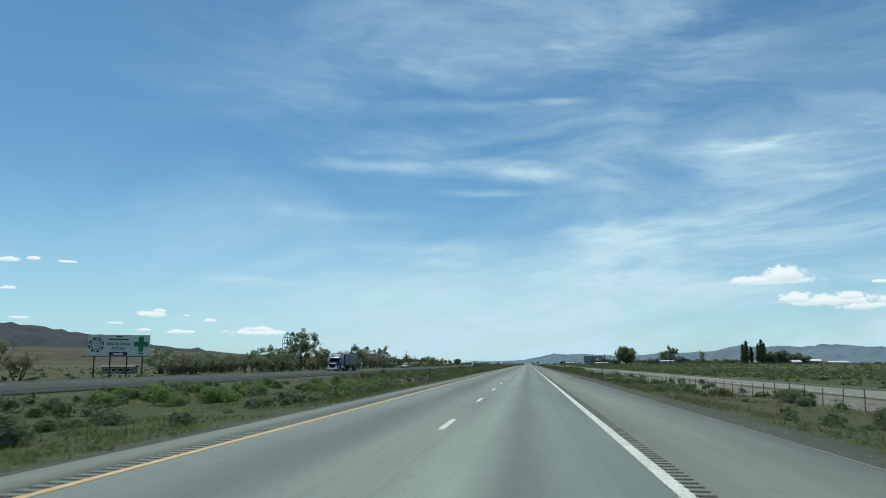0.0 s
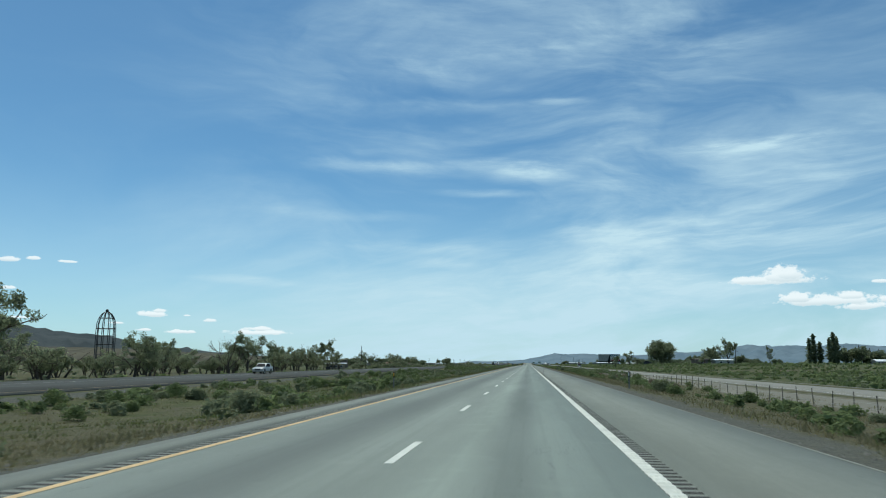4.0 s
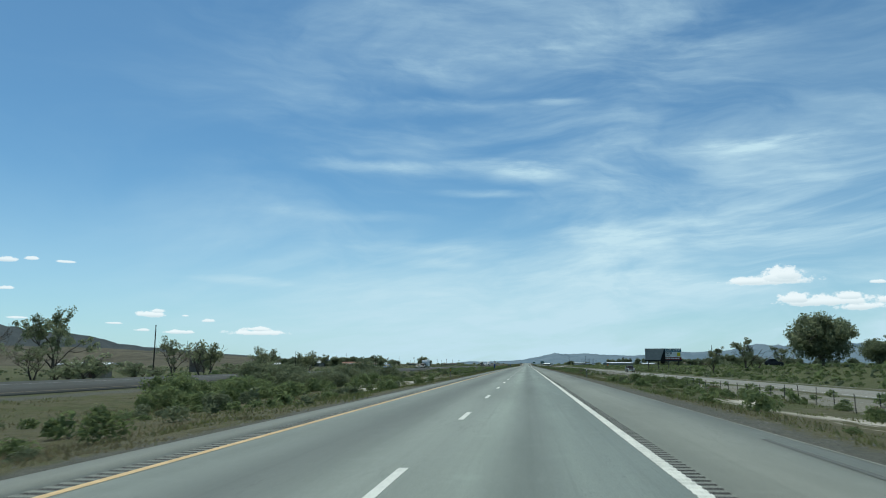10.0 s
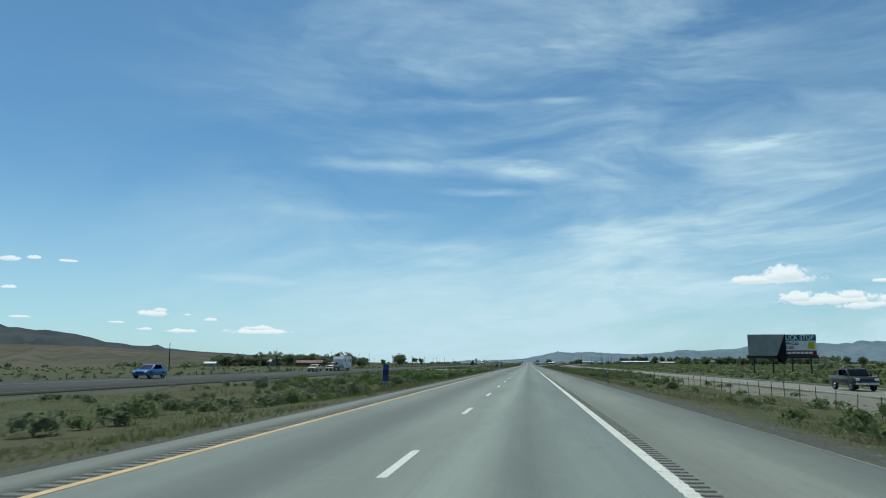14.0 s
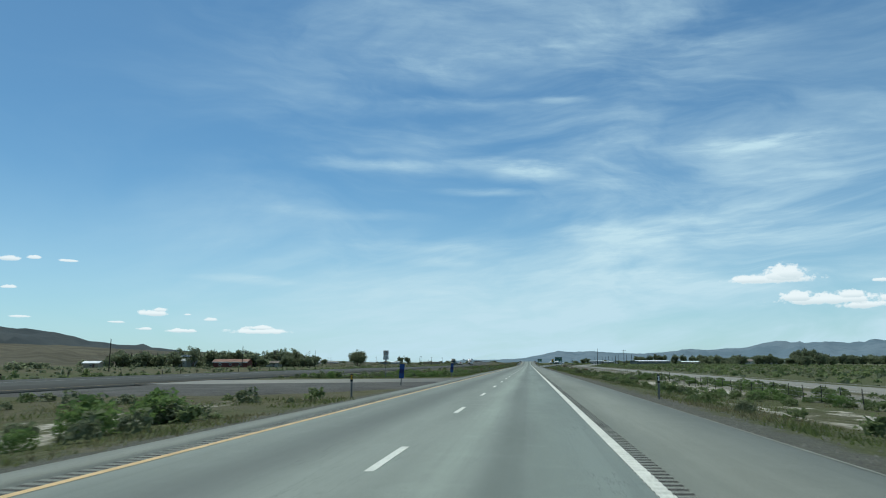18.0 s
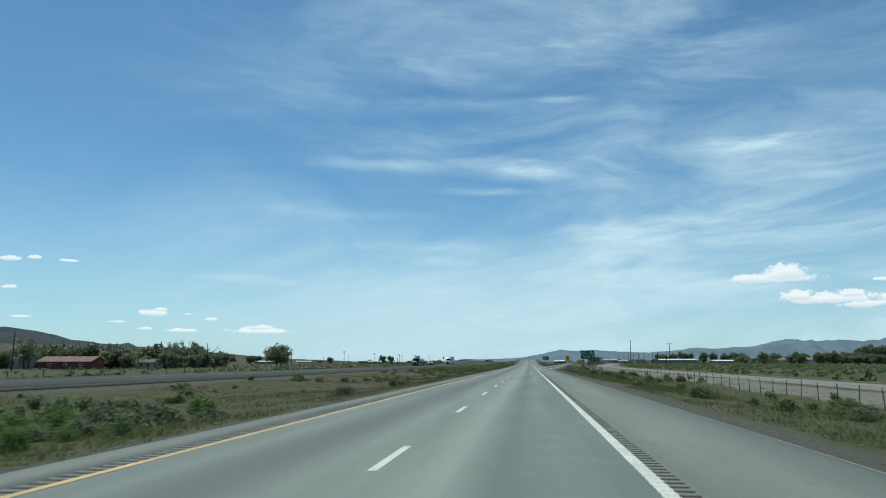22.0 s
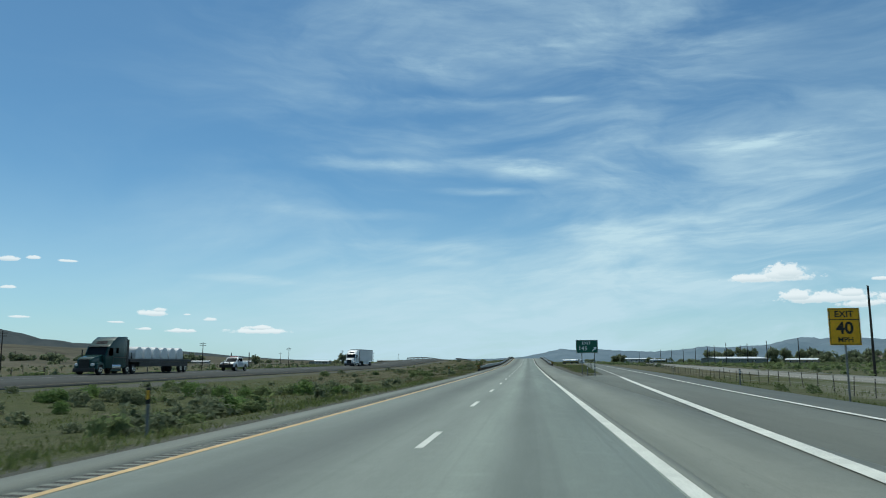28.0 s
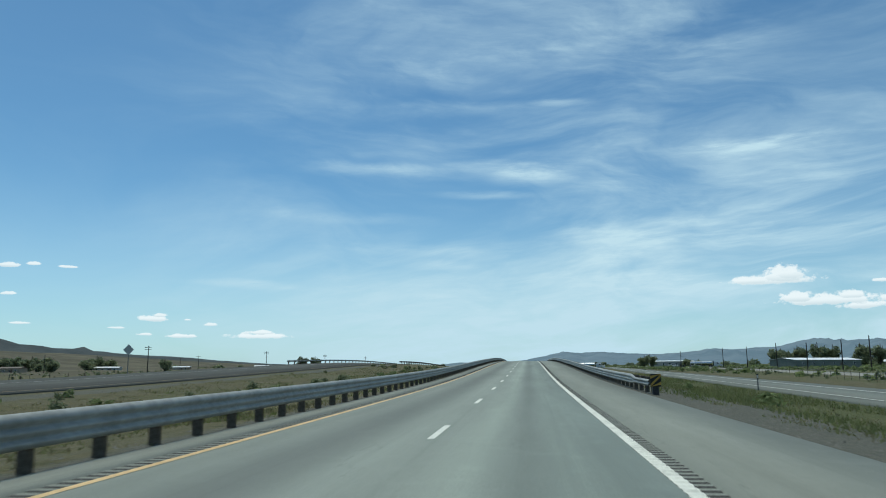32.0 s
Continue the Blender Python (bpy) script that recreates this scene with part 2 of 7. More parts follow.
    for a, c, start, stop in SALT:
        crust = g.add(crust, g.mul(g.mul(g.step(x, a - 1.0, a + 1.0), g.step(x, c - 1.0, c + 1.0, 1.0, 0.0)), g.mul(g.step(y, start - 8.0, start + 8.0), g.step(y, stop - 8.0, stop + 8.0, 0.165, 0.0))))
    salt = g.add(salt, crust)
    col = g.mix(g.mul(g.step(salt, 0.585, 0.65), near), col, g.mix(tiny, (0.36, 0.335, 0.28), (0.52, 0.49, 0.42)))
    stones = g.noise(p, 3.5, 5.0, 0.75)
    gravel = g.mix(g.step(g.add(g.mul(tiny, 0.4), g.mul(g.noise(p, 45.0, 3.0, 0.8), 0.6)), 0.3, 0.7), (0.038, 0.041, 0.034), (0.14, 0.144, 0.122))
    gravel = g.mix(g.step(stones, 0.42, 0.66, 0.0, 0.6), gravel, g.mix(tiny, (0.08, 0.08, 0.06), (0.18, 0.176, 0.138)))
    wob = g.mul(g.math("SUBTRACT", g.noise(p, 0.7, 6.0, 0.7), 0.5), 2.8)
    wide = g.add(g.step(y, 1040.0, 1065.0, 0.0, 2.6), g.mul(g.step(y, 890.0, 915.0), g.step(y, 950.0, 970.0, 1.9, 0.0)))
    right = g.mul(g.step(g.math("SUBTRACT", g.add(x, wob), wide), 5.9, 6.7, 1.0, 0.0), g.step(x, 4.0, 4.6))
    left = g.mul(g.step(g.add(x, g.mul(wob, 0.6)), -7.9, -7.4), g.step(x, -6.5, -6.0, 1.0, 0.0))
    for edge in (-31.3, -47.5):
        left = g.math("MAXIMUM", left, g.step(g.math("ABSOLUTE", g.math("SUBTRACT", g.add(x, g.mul(wob, 0.5)), edge)), 0.6, 1.3, 1.0, 0.0))
    col = g.mix(g.math("MAXIMUM", right, left), col, gravel)
    verge = g.step(g.math("ABSOLUTE", g.math("SUBTRACT", g.add(x, wob), 21.0)), 1.6, 2.8, 0.85, 0.0)
    verge = g.mul(verge, g.step(y, 1030.0, 1080.0, 1.0, 0.0))
    col = g.mix(verge, col, g.mix(tiny, (0.15, 0.145, 0.12), (0.27, 0.26, 0.22)))
    far = g.step(g.math("ABSOLUTE", x), 150.0, 900.0, 0.0, 0.85)
    col = g.mix(far, col, g.mix(big, (0.1, 0.1, 0.062), (0.165, 0.15, 0.1)))
    g.feed(b.inputs["Base Color"], col)
    bump(g, b, g.add(fine, g.mul(tiny, 0.4)), 0.08)
    return m


def leafy(name, dark, light, rough=0.6, through_light=0.25):
    m, g, b = material(name, rough, 0.0, 0.25)
    n = g.put("ShaderNodeNewGeometry")
    isle = n.outputs["Random Per Island"]
    p = n.outputs["Position"]
    f = g.add(g.mul(isle, 0.55), g.mul(g.noise(p, 0.8, 3.0), 0.45))
    f = g.add(g.mul(f, 0.75), g.mul(g.put("ShaderNodeObjectInfo").outputs["Random"], 0.25))
    col = g.mix(f, dark, light)
    g.feed(b.inputs["Base Color"], col)
    t = g.put("ShaderNodeBsdfTranslucent", {"Color": col})
    s = g.put("ShaderNodeMixShader", {0: through_light, 1: b.outputs[0], 2: t.outputs[0]})
    out = [k for k in g.nodes if k.type == "OUTPUT_MATERIAL"][0]
    g.links.new(s.outputs[0], out.inputs[0])
    return m


def plain(name, color, rough=0.6, metal=0.0, vary=0.18):
    return speckled(name, tuple(c * (1 - vary) for c in color), tuple(min(1, c * (1 + vary)) for c in color), 6.0, rough, metal, 0.3, 0.7, 0.001)


ASPHALT = asphalt("lane_asphalt", (0.21, 0.242, 0.206), (0.335, 0.38, 0.327), ((-0.15, 0.8, 0.36), (-1.85, 1.05, 0.3), (-3.75, 2.1, 0.64), (-5.2, 0.6, 0.24)))
SHOULDER = asphalt("shoulder_asphalt", (0.141, 0.154, 0.129), (0.231, 0.25, 0.212))
FAR_ASPHALT = asphalt("old_asphalt", (0.055, 0.058, 0.052), (0.1, 0.103, 0.095), (), 0.05)
FRONTAGE = asphalt("frontage_asphalt", (0.165, 0.16, 0.135), (0.25, 0.243, 0.208))
RAMP_ASPHALT = asphalt("exit_asphalt", (0.092, 0.103, 0.088), (0.156, 0.173, 0.149))
SEAM = asphalt("seam_asphalt", (0.132, 0.144, 0.121), (0.218, 0.235, 0.2))
# asphalt darkened to carry the shade inside the milled grooves
GROOVE_SHADE = speckled("groove_shade_asphalt", (0.042, 0.043, 0.04), (0.085, 0.085, 0.08), 30.0, 0.9)
WHITE_PAINT = speckled("white_road_paint", (0.48, 0.49, 0.43), (0.78, 0.785, 0.7), 22.0, 0.6, big=1.5)
WORN_WHITE = speckled("worn_white_paint", (0.13, 0.135, 0.13), (0.34, 0.35, 0.33), 9.0, 0.7, big=0.8)
WORN_YELLOW = speckled("worn_yellow_paint", (0.13, 0.1, 0.06), (0.3, 0.2, 0.09), 9.0, 0.7, big=0.8)
FADED_PAINT = speckled("faded_road_paint", (0.4, 0.4, 0.36), (0.66, 0.66, 0.6), 22.0, 0.6, big=1.5)
YELLOW_PAINT = speckled("yellow_road_paint", (0.43, 0.29, 0.125), (0.72, 0.51, 0.25), 22.0, 0.6, big=1.5)
GROUND = ground_material()
SAGE = leafy("sage_leaves", (0.118, 0.146, 0.08), (0.258, 0.29, 0.172), 0.85, 0.5)
BRUSH = leafy("green_brush_leaves", (0.1, 0.143, 0.058), (0.232, 0.285, 0.128), 0.8, 0.55)
LUSH = leafy("lush_brush_leaves", (0.092, 0.16, 0.048), (0.228, 0.328, 0.116), 0.8, 0.55)
LEAF = leafy("cottonwood_leaves", (0.145, 0.178, 0.105), (0.29, 0.33, 0.2), 0.75, 0.72)
PALE_LEAF = leafy("pale_leaves", (0.15, 0.178, 0.105), (0.31, 0.34, 0.205), 0.75, 0.72)
BARK = speckled("bark", (0.045, 0.038, 0.03), (0.15, 0.125, 0.1), 9.0, 0.9, depth=0.02)
GALV = speckled("galvanised_steel", (0.18, 0.19, 0.18), (0.33, 0.345, 0.33), 5.0, 0.58, 0.25, 0.35, 0.8)
WOOD_POST = speckled("weathered_wood", (0.06, 0.048, 0.036), (0.17, 0.14, 0.105), 12.0, 0.9)
DARK_STEEL = speckled("dark_steel", (0.02, 0.021, 0.022), (0.07, 0.07, 0.07), 8.0, 0.55, 0.3)
SIGN_GREEN = plain("green_sign_sheeting", (0.005, 0.1, 0.06), 0.4)
SIGN_BLUE = plain("blue_sign_sheeting", (0.012, 0.06, 0.21), 0.4)
SIGN_YELLOW = plain("yellow_sign_sheeting", (0.85, 0.42, 0.01), 0.4)
DULL_YELLOW = plain("dirty_yellow_sheeting", (0.42, 0.25, 0.05), 0.6)
WHITE = plain("white_enamel", (0.78, 0.79, 0.77), 0.4)
BLACK = plain("black_enamel", (0.012, 0.012, 0.013), 0.4)

# ---- mesh tools ----


def link_mesh(name, me, mat, parent=None, label=""):
    if mat:
        me.materials.append(mat)
    ob = new(name, me)
    if parent:
        ob.parent = parent
    return tagged(ob, label)


def from_arrays(name, verts, faces, mat, parent=None, label=""):
    """A mesh from arrays: verts n x 3, faces m x 3 or m x 4."""
    verts, faces = np.asarray(verts, np.float32), np.asarray(faces, np.int32)
    me = bpy.data.meshes.new(name)
    n = faces.shape[1]
    me.vertices.add(len(verts))
    me.vertices.foreach_set("co", verts.ravel())
    me.loops.add(faces.size)
    me.loops.foreach_set("vertex_index", faces.ravel())
    me.polygons.add(len(faces))
    me.polygons.foreach_set("loop_start", np.arange(0, faces.size, n, dtype=np.int32))
    me.update(calc_edges=True)
    return link_mesh(name, me, mat, parent, label)


def part(name, bm, mat, parent=None, label="", smooth=False):
    me = bpy.data.meshes.new(name)
    if smooth:
        for f in bm.faces:
            f.smooth = True
    bm.to_mesh(me)
    bm.free()
    return link_mesh(name, me, mat, parent, label)


def box(bm, size, at, bevel=0.0, m=None):
    """Adds a box of that size with its middle at that place; m: a turn before it is moved."""
    t = Matrix.Translation(at) @ (m or Matrix()) @ Matrix.Diagonal((*size, 1))
    made = bmesh.ops.create_cube(bm, size=1.0, matrix=t)
    if bevel:
        edges = {e for v in made["verts"] for e in v.link_edges}
        bmesh.ops.bevel(bm, geom=list(edges), offset=bevel, segments=1, affect="EDGES", profile=0.5)
    return bm


def rod(bm, a, b, r1, r2=None, sides=8):
    """Adds a round bar from a to b."""
    a, b = Vector(a), Vector(b)
    way = b - a
    m = Matrix.Translation((a + b) / 2) @ way.to_track_quat("Z", "Y").to_matrix().to_4x4()
    bmesh.ops.create_cone(bm, cap_ends=True, segments=sides, radius1=r1, radius2=r1 if r2 is None else r2, depth=way.length, matrix=m)
    return bm


def boxed(name, size, at, mat, parent=None, label="", bevel=0.0):
    return part(name, box(bmesh.new(), size, at, bevel), mat, parent, label)


def thing(name, at, label, category, group="", turn=0.0):
    ob = new(name)
    ob.matrix_basis = pose(*at, 0, 0, turn)
    return tagged(ob, label, category, group)


# ---- lie of the land ----
PROFILE = [(-400, 0), (0, 0), (250, 0), (500, 0), (800, -0.5), (1000, -0.9), (1080, -0.9), (1148, -0.6), (1200, -0.25), (1260, 0.85), (1300, 1.5), (1335, 1.75), (1370, 1.55), (1450, 0.2), (1550, -1.3), (1700, -1.5), (2500, -1.5)]


def road_z(y):
    """Height of the carriageway along its length: level, a slight fall, then the rise to the bridge."""
    for i in range(len(PROFILE) - 1):
        if y <= PROFILE[i + 1][0]:
            break
    x0, z0 = PROFILE[i]
    x1, z1 = PROFILE[i + 1]

    def slope(k):
        if k in (0, len(PROFILE) - 1):
            return 0.0
        return (PROFILE[k + 1][1] - PROFILE[k - 1][1]) / (PROFILE[k + 1][0] - PROFILE[k - 1][0])
    h = x1 - x0
    u = min(1.0, max(0.0, (y - x0) / h))
    return (2 * u**3 - 3 * u * u + 1) * z0 + (u**3 - 2 * u * u + u) * h * slope(i) + (3 * u * u - 2 * u**3) * z1 + (u**3 - u * u) * h * slope(i + 1)


# across the road: place, height over (or under) the carriageway, share of its rise and fall
ACROSS = [(-5000, -1.6, 0), (-200, -1.6, 0.0), (-70, -1.5, 0.0), (-56, -1.2, 0.3), (-48.5, -0.35, 1), (-45.3, -0.2, 1), (-33.2, -0.6, 1), (-30.5, -0.75, 1),
          (-21, -1.1, 0.85), (-12, -0.6, 0.95), (-8.2, -0.12, 1), (-6.86, -0.07, 1), (4.97, -0.07, 1), (6.6, -0.16, 1), (13, -1.0, 0.6), (18.5, -1.3, 0.25),
          (22, -1.05, 0.1), (24.3, -1.0, 0.1), (33.2, -1.0, 0.1), (36, -1.2, 0.1), (60, -1.4, 0), (200, -1.5, 0), (5000, -1.6, 0)]
AX = np.array([a[0] for a in ACROSS])
AO = np.array([a[1] for a in ACROSS])
AW = np.array([a[2] for a in ACROSS])


RAMP_RIGHT = ((900, 1.78), (925, 1.78), (931, 1.9), (937, 2.16), (942, 2.48), (961, 4.0), (980, 5.6), (1000, 7.3), (1021, 8.7), (1040, 9.8), (2040, 75.8))
RR_Y, RR_X = np.array([a[0] for a in RAMP_RIGHT]), np.array([a[1] for a in RAMP_RIGHT])


def ramp_left(y):
    """The exit lane's left line."""
    return 1.87 + max(0.0, y - 975) * 0.066


def ramp_right(y):
    return float(np.interp(y, RR_Y, RR_X))


def ramp_z(y):
    return road_z(y) if y < 1060 else road_z(y) + min(1.0, (y - 1060) / 30) * (-0.86 - road_z(y))


def aside(y):
    """How far the frontage road and its fence bend away to make room for the exit lane."""
    d = min(max(0.0, y - 1020), 520.0)
    return 0.0005 * d * d if d < 120 else 7.2 + 0.12 * (d - 120)


def far_lift(y):
    """How much higher the far carriageway lies than ours, from the crossing onwards."""
    return float(np.interp(y, (600, 760, 850, 1000, 1080, 1150, 1250), (0.0, 0.28, 0.28, 0.33, 0.42, 0.2, 0.1)))


def crossing_z(x, y):
    """The paved way across the median falls evenly from one carriageway to the other."""
    return -0.03 + (0.0179 - far_lift(y) / 26.3) * (x + 6.9) + road_z(y)


def ground_z(x, y, rough=True):
    way = x
    x = way - aside(y) * min(1.0, max(0.0, (way - 12) / 8))
    z = float(np.interp(x, AX, AO) + np.interp(x, AX, AW) * road_z(y))
    if rough and not (-8.0 < x < 6.4 or -47 < x < -31.5 or 22 < x < 35):
        fade = min(1.0, max(0.0, min(abs(x + 8.0), abs(x - 6.4)) / 6.0))
        z += fade * (0.35 * noise.noise(Vector((x * 0.06, y * 0.06, 0.3))) + 0.12 * noise.noise(Vector((x * 0.3, y * 0.3, 7.0))))
    if way > 38 and 340 < y < 680:
        w = min(1.0, (way - 38) / 30) * min(1.0, (y - 340) / 100, (680 - y) / 70)
        z += 2.1 * w * w * (3 - 2 * w)
    if -70 < way < -18:
        z += far_lift(y) * max(0.0, min(1.0, (way + 70) / 18, (-18 - way) / 12))
    if -33 < way < -7.0 and 650 < y < 745:
        w = max(0.0, min(1.0, (y - 652) / 22, (744 - y) / 20))
        z += w * w * (3 - 2 * w) * (crossing_z(way, y) - 0.06 - z)
    if y > 1120 and way > 6.6:
        low = road_z(y) + (-0.95 - road_z(y)) * min(1.0, (way - 6.6) / 6.0) - 0.12
        z = min(z, low)
    if y > 930 and way > 5.0:
        lo, hi = max(4.9, ramp_left(y) - 2.0), ramp_right(y) + 2.6
        w = min(1.0, max(0.0, 1.0 - max(lo - way, way - hi, 0.0) / 5.0)) * min(1.0, (y - 930) / 20)
        if way > 6.8 or y > 950:
            z += w * (min(ramp_z(y), road_z(y)) - 0.13 - z)
        if y > 1075 and way > lo:
            z = min(z, ramp_z(y) - 0.13)
    return z


def build_ground():
    xs = sorted(set([-5000, -3500, -2400, -1700, -1200, -900, -650, -480, -360, -270, -200, -160, -130] + list(range(-110, -48, 6)) +
                    [-48.5, -46.9, -45.3, -33.2, -31.6] + list(np.arange(-30, -8.5, 1.5)) + [-8.2, -6.86, 4.97, 6.6] +
                    list(np.arange(8, 22, 1.5)) + [22, 24.3, 33.2, 36] + list(range(39, 110, 6)) +
                    [130, 160, 200, 270, 360, 480, 650, 900, 1200, 1700, 2400, 3500, 5000]))
    ys = [-3000, -1200, -500, -250, -120, -60] + list(range(-30, 1420, 3)) + list(range(1420, 1800, 20)) + [1850, 1900, 2000, 2150, 2350, 2700, 3200, 4000, 5200, 6400]
    verts = [(x, y, ground_z(x, y)) for y in ys for x in xs]
    n = len(xs)
    j, i = np.meshgrid(np.arange(len(ys) - 1), np.arange(n - 1), indexing="ij")
    a = (j * n + i).ravel()
    ob = from_arrays("ground", verts, np.stack([a, a + 1, a + n + 1, a + n], 1), GROUND)
    tagged(ob, "dry sagebrush desert with patches of grass, gravel and pale salt crust", "ground", kind="structure")


build_ground()


def ribbon(name, x0, x1, y0, y1, mat, lift=0.0, thick=0.0, parent=None, label="", step=10.0, left=None, right=None, cross=None):
    """A strip that follows the carriageway from y0 to y1 between x0 and x1 (or two functions of y); thick: its depth."""
    count = max(1, int(math.ceil((y1 - y0) / step)))
    verts, faces = [], []
    for k in range(count + 1):
        y = y0 + (y1 - y0) * k / count
        xa, xb = (left(y) if left else x0), (right(y) if right else x1)
        za, zb = (cross(xa, y), cross(xb, y)) if cross else (road_z(y),) * 2
        verts += [(xa, y, za + lift), (xb, y, zb + lift), (xa, y, za + lift - thick), (xb, y, zb + lift - thick)]
    for k in range(count):
        a, b = 4 * k, 4 * k + 4
        faces.append((a, a + 1, b + 1, b))
        if thick:
            faces += [(a, b, b + 2, a + 2), (a + 1, a + 3, b + 3, b + 1)]
    return from_arrays(name, verts, faces, mat, parent, label)


# ---- roads ----
Y0, Y1 = -60.0, 1700.0
WHITE_X, DASH_X, YELLOW_X = 1.78, -1.95, -5.57
road = ribbon("road", -5.66, 1.67, Y0, Y1, ASPHALT, 0.0, 0.12)
tagged(road, "two worn grey asphalt lanes of a straight desert highway", "road", kind="structure")
ribbon("shoulder", -6.86, -6.0, Y0, Y1, SEAM, -0.004, 0.12, road, "narrow grey asphalt shoulder")
ribbon("lane_edge", 1.67, 1.9, 925, 1062, ASPHALT, 0.0, 0.12, road)
ribbon("lane_edge", 1.67, 1.9, 1420, Y1, ASPHALT, 0.0, 0.12, road)
ribbon("shoulder", 2.12, 4.97, Y0, Y1, SHOULDER, -0.004, 0.12, road, "wide grey asphalt shoulder")


TYRE_MARK = asphalt("tyre_marked_asphalt", (0.075, 0.082, 0.072), (0.125, 0.135, 0.12))


def drift_x(y):
    """The dark mark that wanders out across the shoulder."""
    return float(np.interp(y, (230, 255, 294, 330, 368), (2.14, 2.35, 3.2, 4.15, 4.42)))


ribbon("tyre_mark", 0, 0, 232, 366, TYRE_MARK, 0.002, 0.0, road, "dark mark drifting out across the shoulder", 3.0, left=lambda y: drift_x(y) - 0.07, right=lambda y: drift_x(y) + 0.07)


def milled_rows(y0, y1, lift=0.0, depth=0.022, flat=0.14):
    """The rise and fall of a milled strip: shallow grooves a foot apart."""
    pitch, rows = 0.305, []
    count = int((y1 - y0) / pitch)
    for k in range(count):
        y = y0 + k * pitch
        z = road_z(y) - 0.004 + lift
        rows += [(y, z), (y + flat, z), (y + flat + 0.03, z - depth), (y + 0.275, z - depth)]
    rows.append((y1, road_z(y1) - 0.004 + lift))
    return rows


def strip_faces(rows, x0, x1):
    verts = [(x, y, z) for y, z in rows for x in (x0, x1)]
    a = np.arange(len(rows) - 1) * 2
    return verts, np.stack([a, a + 1, a + 3, a + 2], 1)


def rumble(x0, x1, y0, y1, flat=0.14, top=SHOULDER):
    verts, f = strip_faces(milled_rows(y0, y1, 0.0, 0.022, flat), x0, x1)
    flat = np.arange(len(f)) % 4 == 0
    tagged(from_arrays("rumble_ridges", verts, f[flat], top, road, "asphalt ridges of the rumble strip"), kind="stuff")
    # groove faces are coloured dark, since the high sun hardly shades them
    tagged(from_arrays("rumble_grooves", verts, f[~flat], GROOVE_SHADE, road, "milled grooves of the rumble strip, shade put into their dark colour"), kind="stuff")


def milled_line(y0, y1):
    """The edge line where it is painted over the milled strip."""
    verts, f = strip_faces(milled_rows(y0, y1, 0.006), WHITE_X - 0.095, WHITE_X + 0.095)
    from_arrays("edge_line", verts, f, WHITE_PAINT, road, "white edge line rippled by the rumble strip")


EDGE = speckled("bleached_asphalt", (0.15, 0.16, 0.135), (0.258, 0.268, 0.23), 6.0, 0.9)
ribbon("shoulder_edge", 4.905, 4.965, Y0, 930, EDGE, 0.001, 0.0, road, "bleached edge of the shoulder")
rumble(-6.0, -5.66, Y0, 1420, 0.16, SEAM)
rumble(1.67, 2.12, Y0, 925)
milled_line(Y0, 925)
milled_line(1062, 1420)
ribbon("shoulder", 1.9, 2.12, 925, 1062, SHOULDER, -0.004, 0.12, road)
rumble(1.67, 2.12, 1062, 1420)
ribbon("edge_line", YELLOW_X - 0.075, YELLOW_X + 0.075, Y0, Y1, YELLOW_PAINT, 0.005, 0.0, road, "faded yellow edge line")
ribbon("edge_line", WHITE_X - 0.1, WHITE_X + 0.1, 925, 928, WHITE_PAINT, 0.005, 0.0, road, "white edge line")
ribbon("edge_line", WHITE_X - 0.08, WHITE_X + 0.1, 975, 1062, WHITE_PAINT, 0.005, 0.0, road, "white edge line")
ribbon("edge_line", WHITE_X - 0.1, WHITE_X + 0.1, 1420, Y1, WHITE_PAINT, 0.005, 0.0, road, "white edge line")
DASH0 = 16.8
dash_mesh = None
for k in range(-5, 128):
    y = DASH0 + 12.19 * k
    if dash_mesh is None:
        d = boxed("lane_dash", (0.14, 3.05, 0.008), (0, 1.525, 0), WHITE_PAINT, road)
        dash_mesh = d.data
    else:
        d = new("lane_dash", dash_mesh)
        d.parent = road
    z0, z1 = road_z(y), road_z(y + 3.05)
    d.matrix_basis = pose(DASH_X, y, z0 + 0.002, math.degrees(math.atan2(z1 - z0, 3.05)))


def far_cross(x, y):
    return -0.55 + (-(x + 33.2)) * 0.033 + road_z(y) + far_lift(y)


west = ribbon("road", -45.4, -33.2, Y0 - 400, 2400, FAR_ASPHALT, 0.03, 0.12, cross=far_cross)
tagged(west, "dark asphalt carriageway for oncoming traffic", "road", kind="structure")
ribbon("edge_line", -34.6, -34.45, Y0 - 400, 2400, WORN_YELLOW, 0.036, 0, west, cross=far_cross)
ribbon("edge_line", -42.1, -41.95, Y0 - 400, 2400, WORN_WHITE, 0.036, 0, west, cross=far_cross)


def side_cross(x, y):
    return ground_z(x, y, False)


side = ribbon("road", 24.4, 34.0, Y0 - 200, 1900, FRONTAGE, 0.04, 0.1, cross=side_cross,
              left=lambda y: 24.4 + aside(y), right=lambda y: 34.0 + aside(y))
tagged(side, "pale grey frontage road behind a wire fence", "road", kind="structure")
ribbon("edge_line", 0, 0, Y0 - 200, 1900, FADED_PAINT, 0.046, 0, side, cross=side_cross,
       left=lambda y: 24.9 + aside(y), right=lambda y: 25.02 + aside(y))

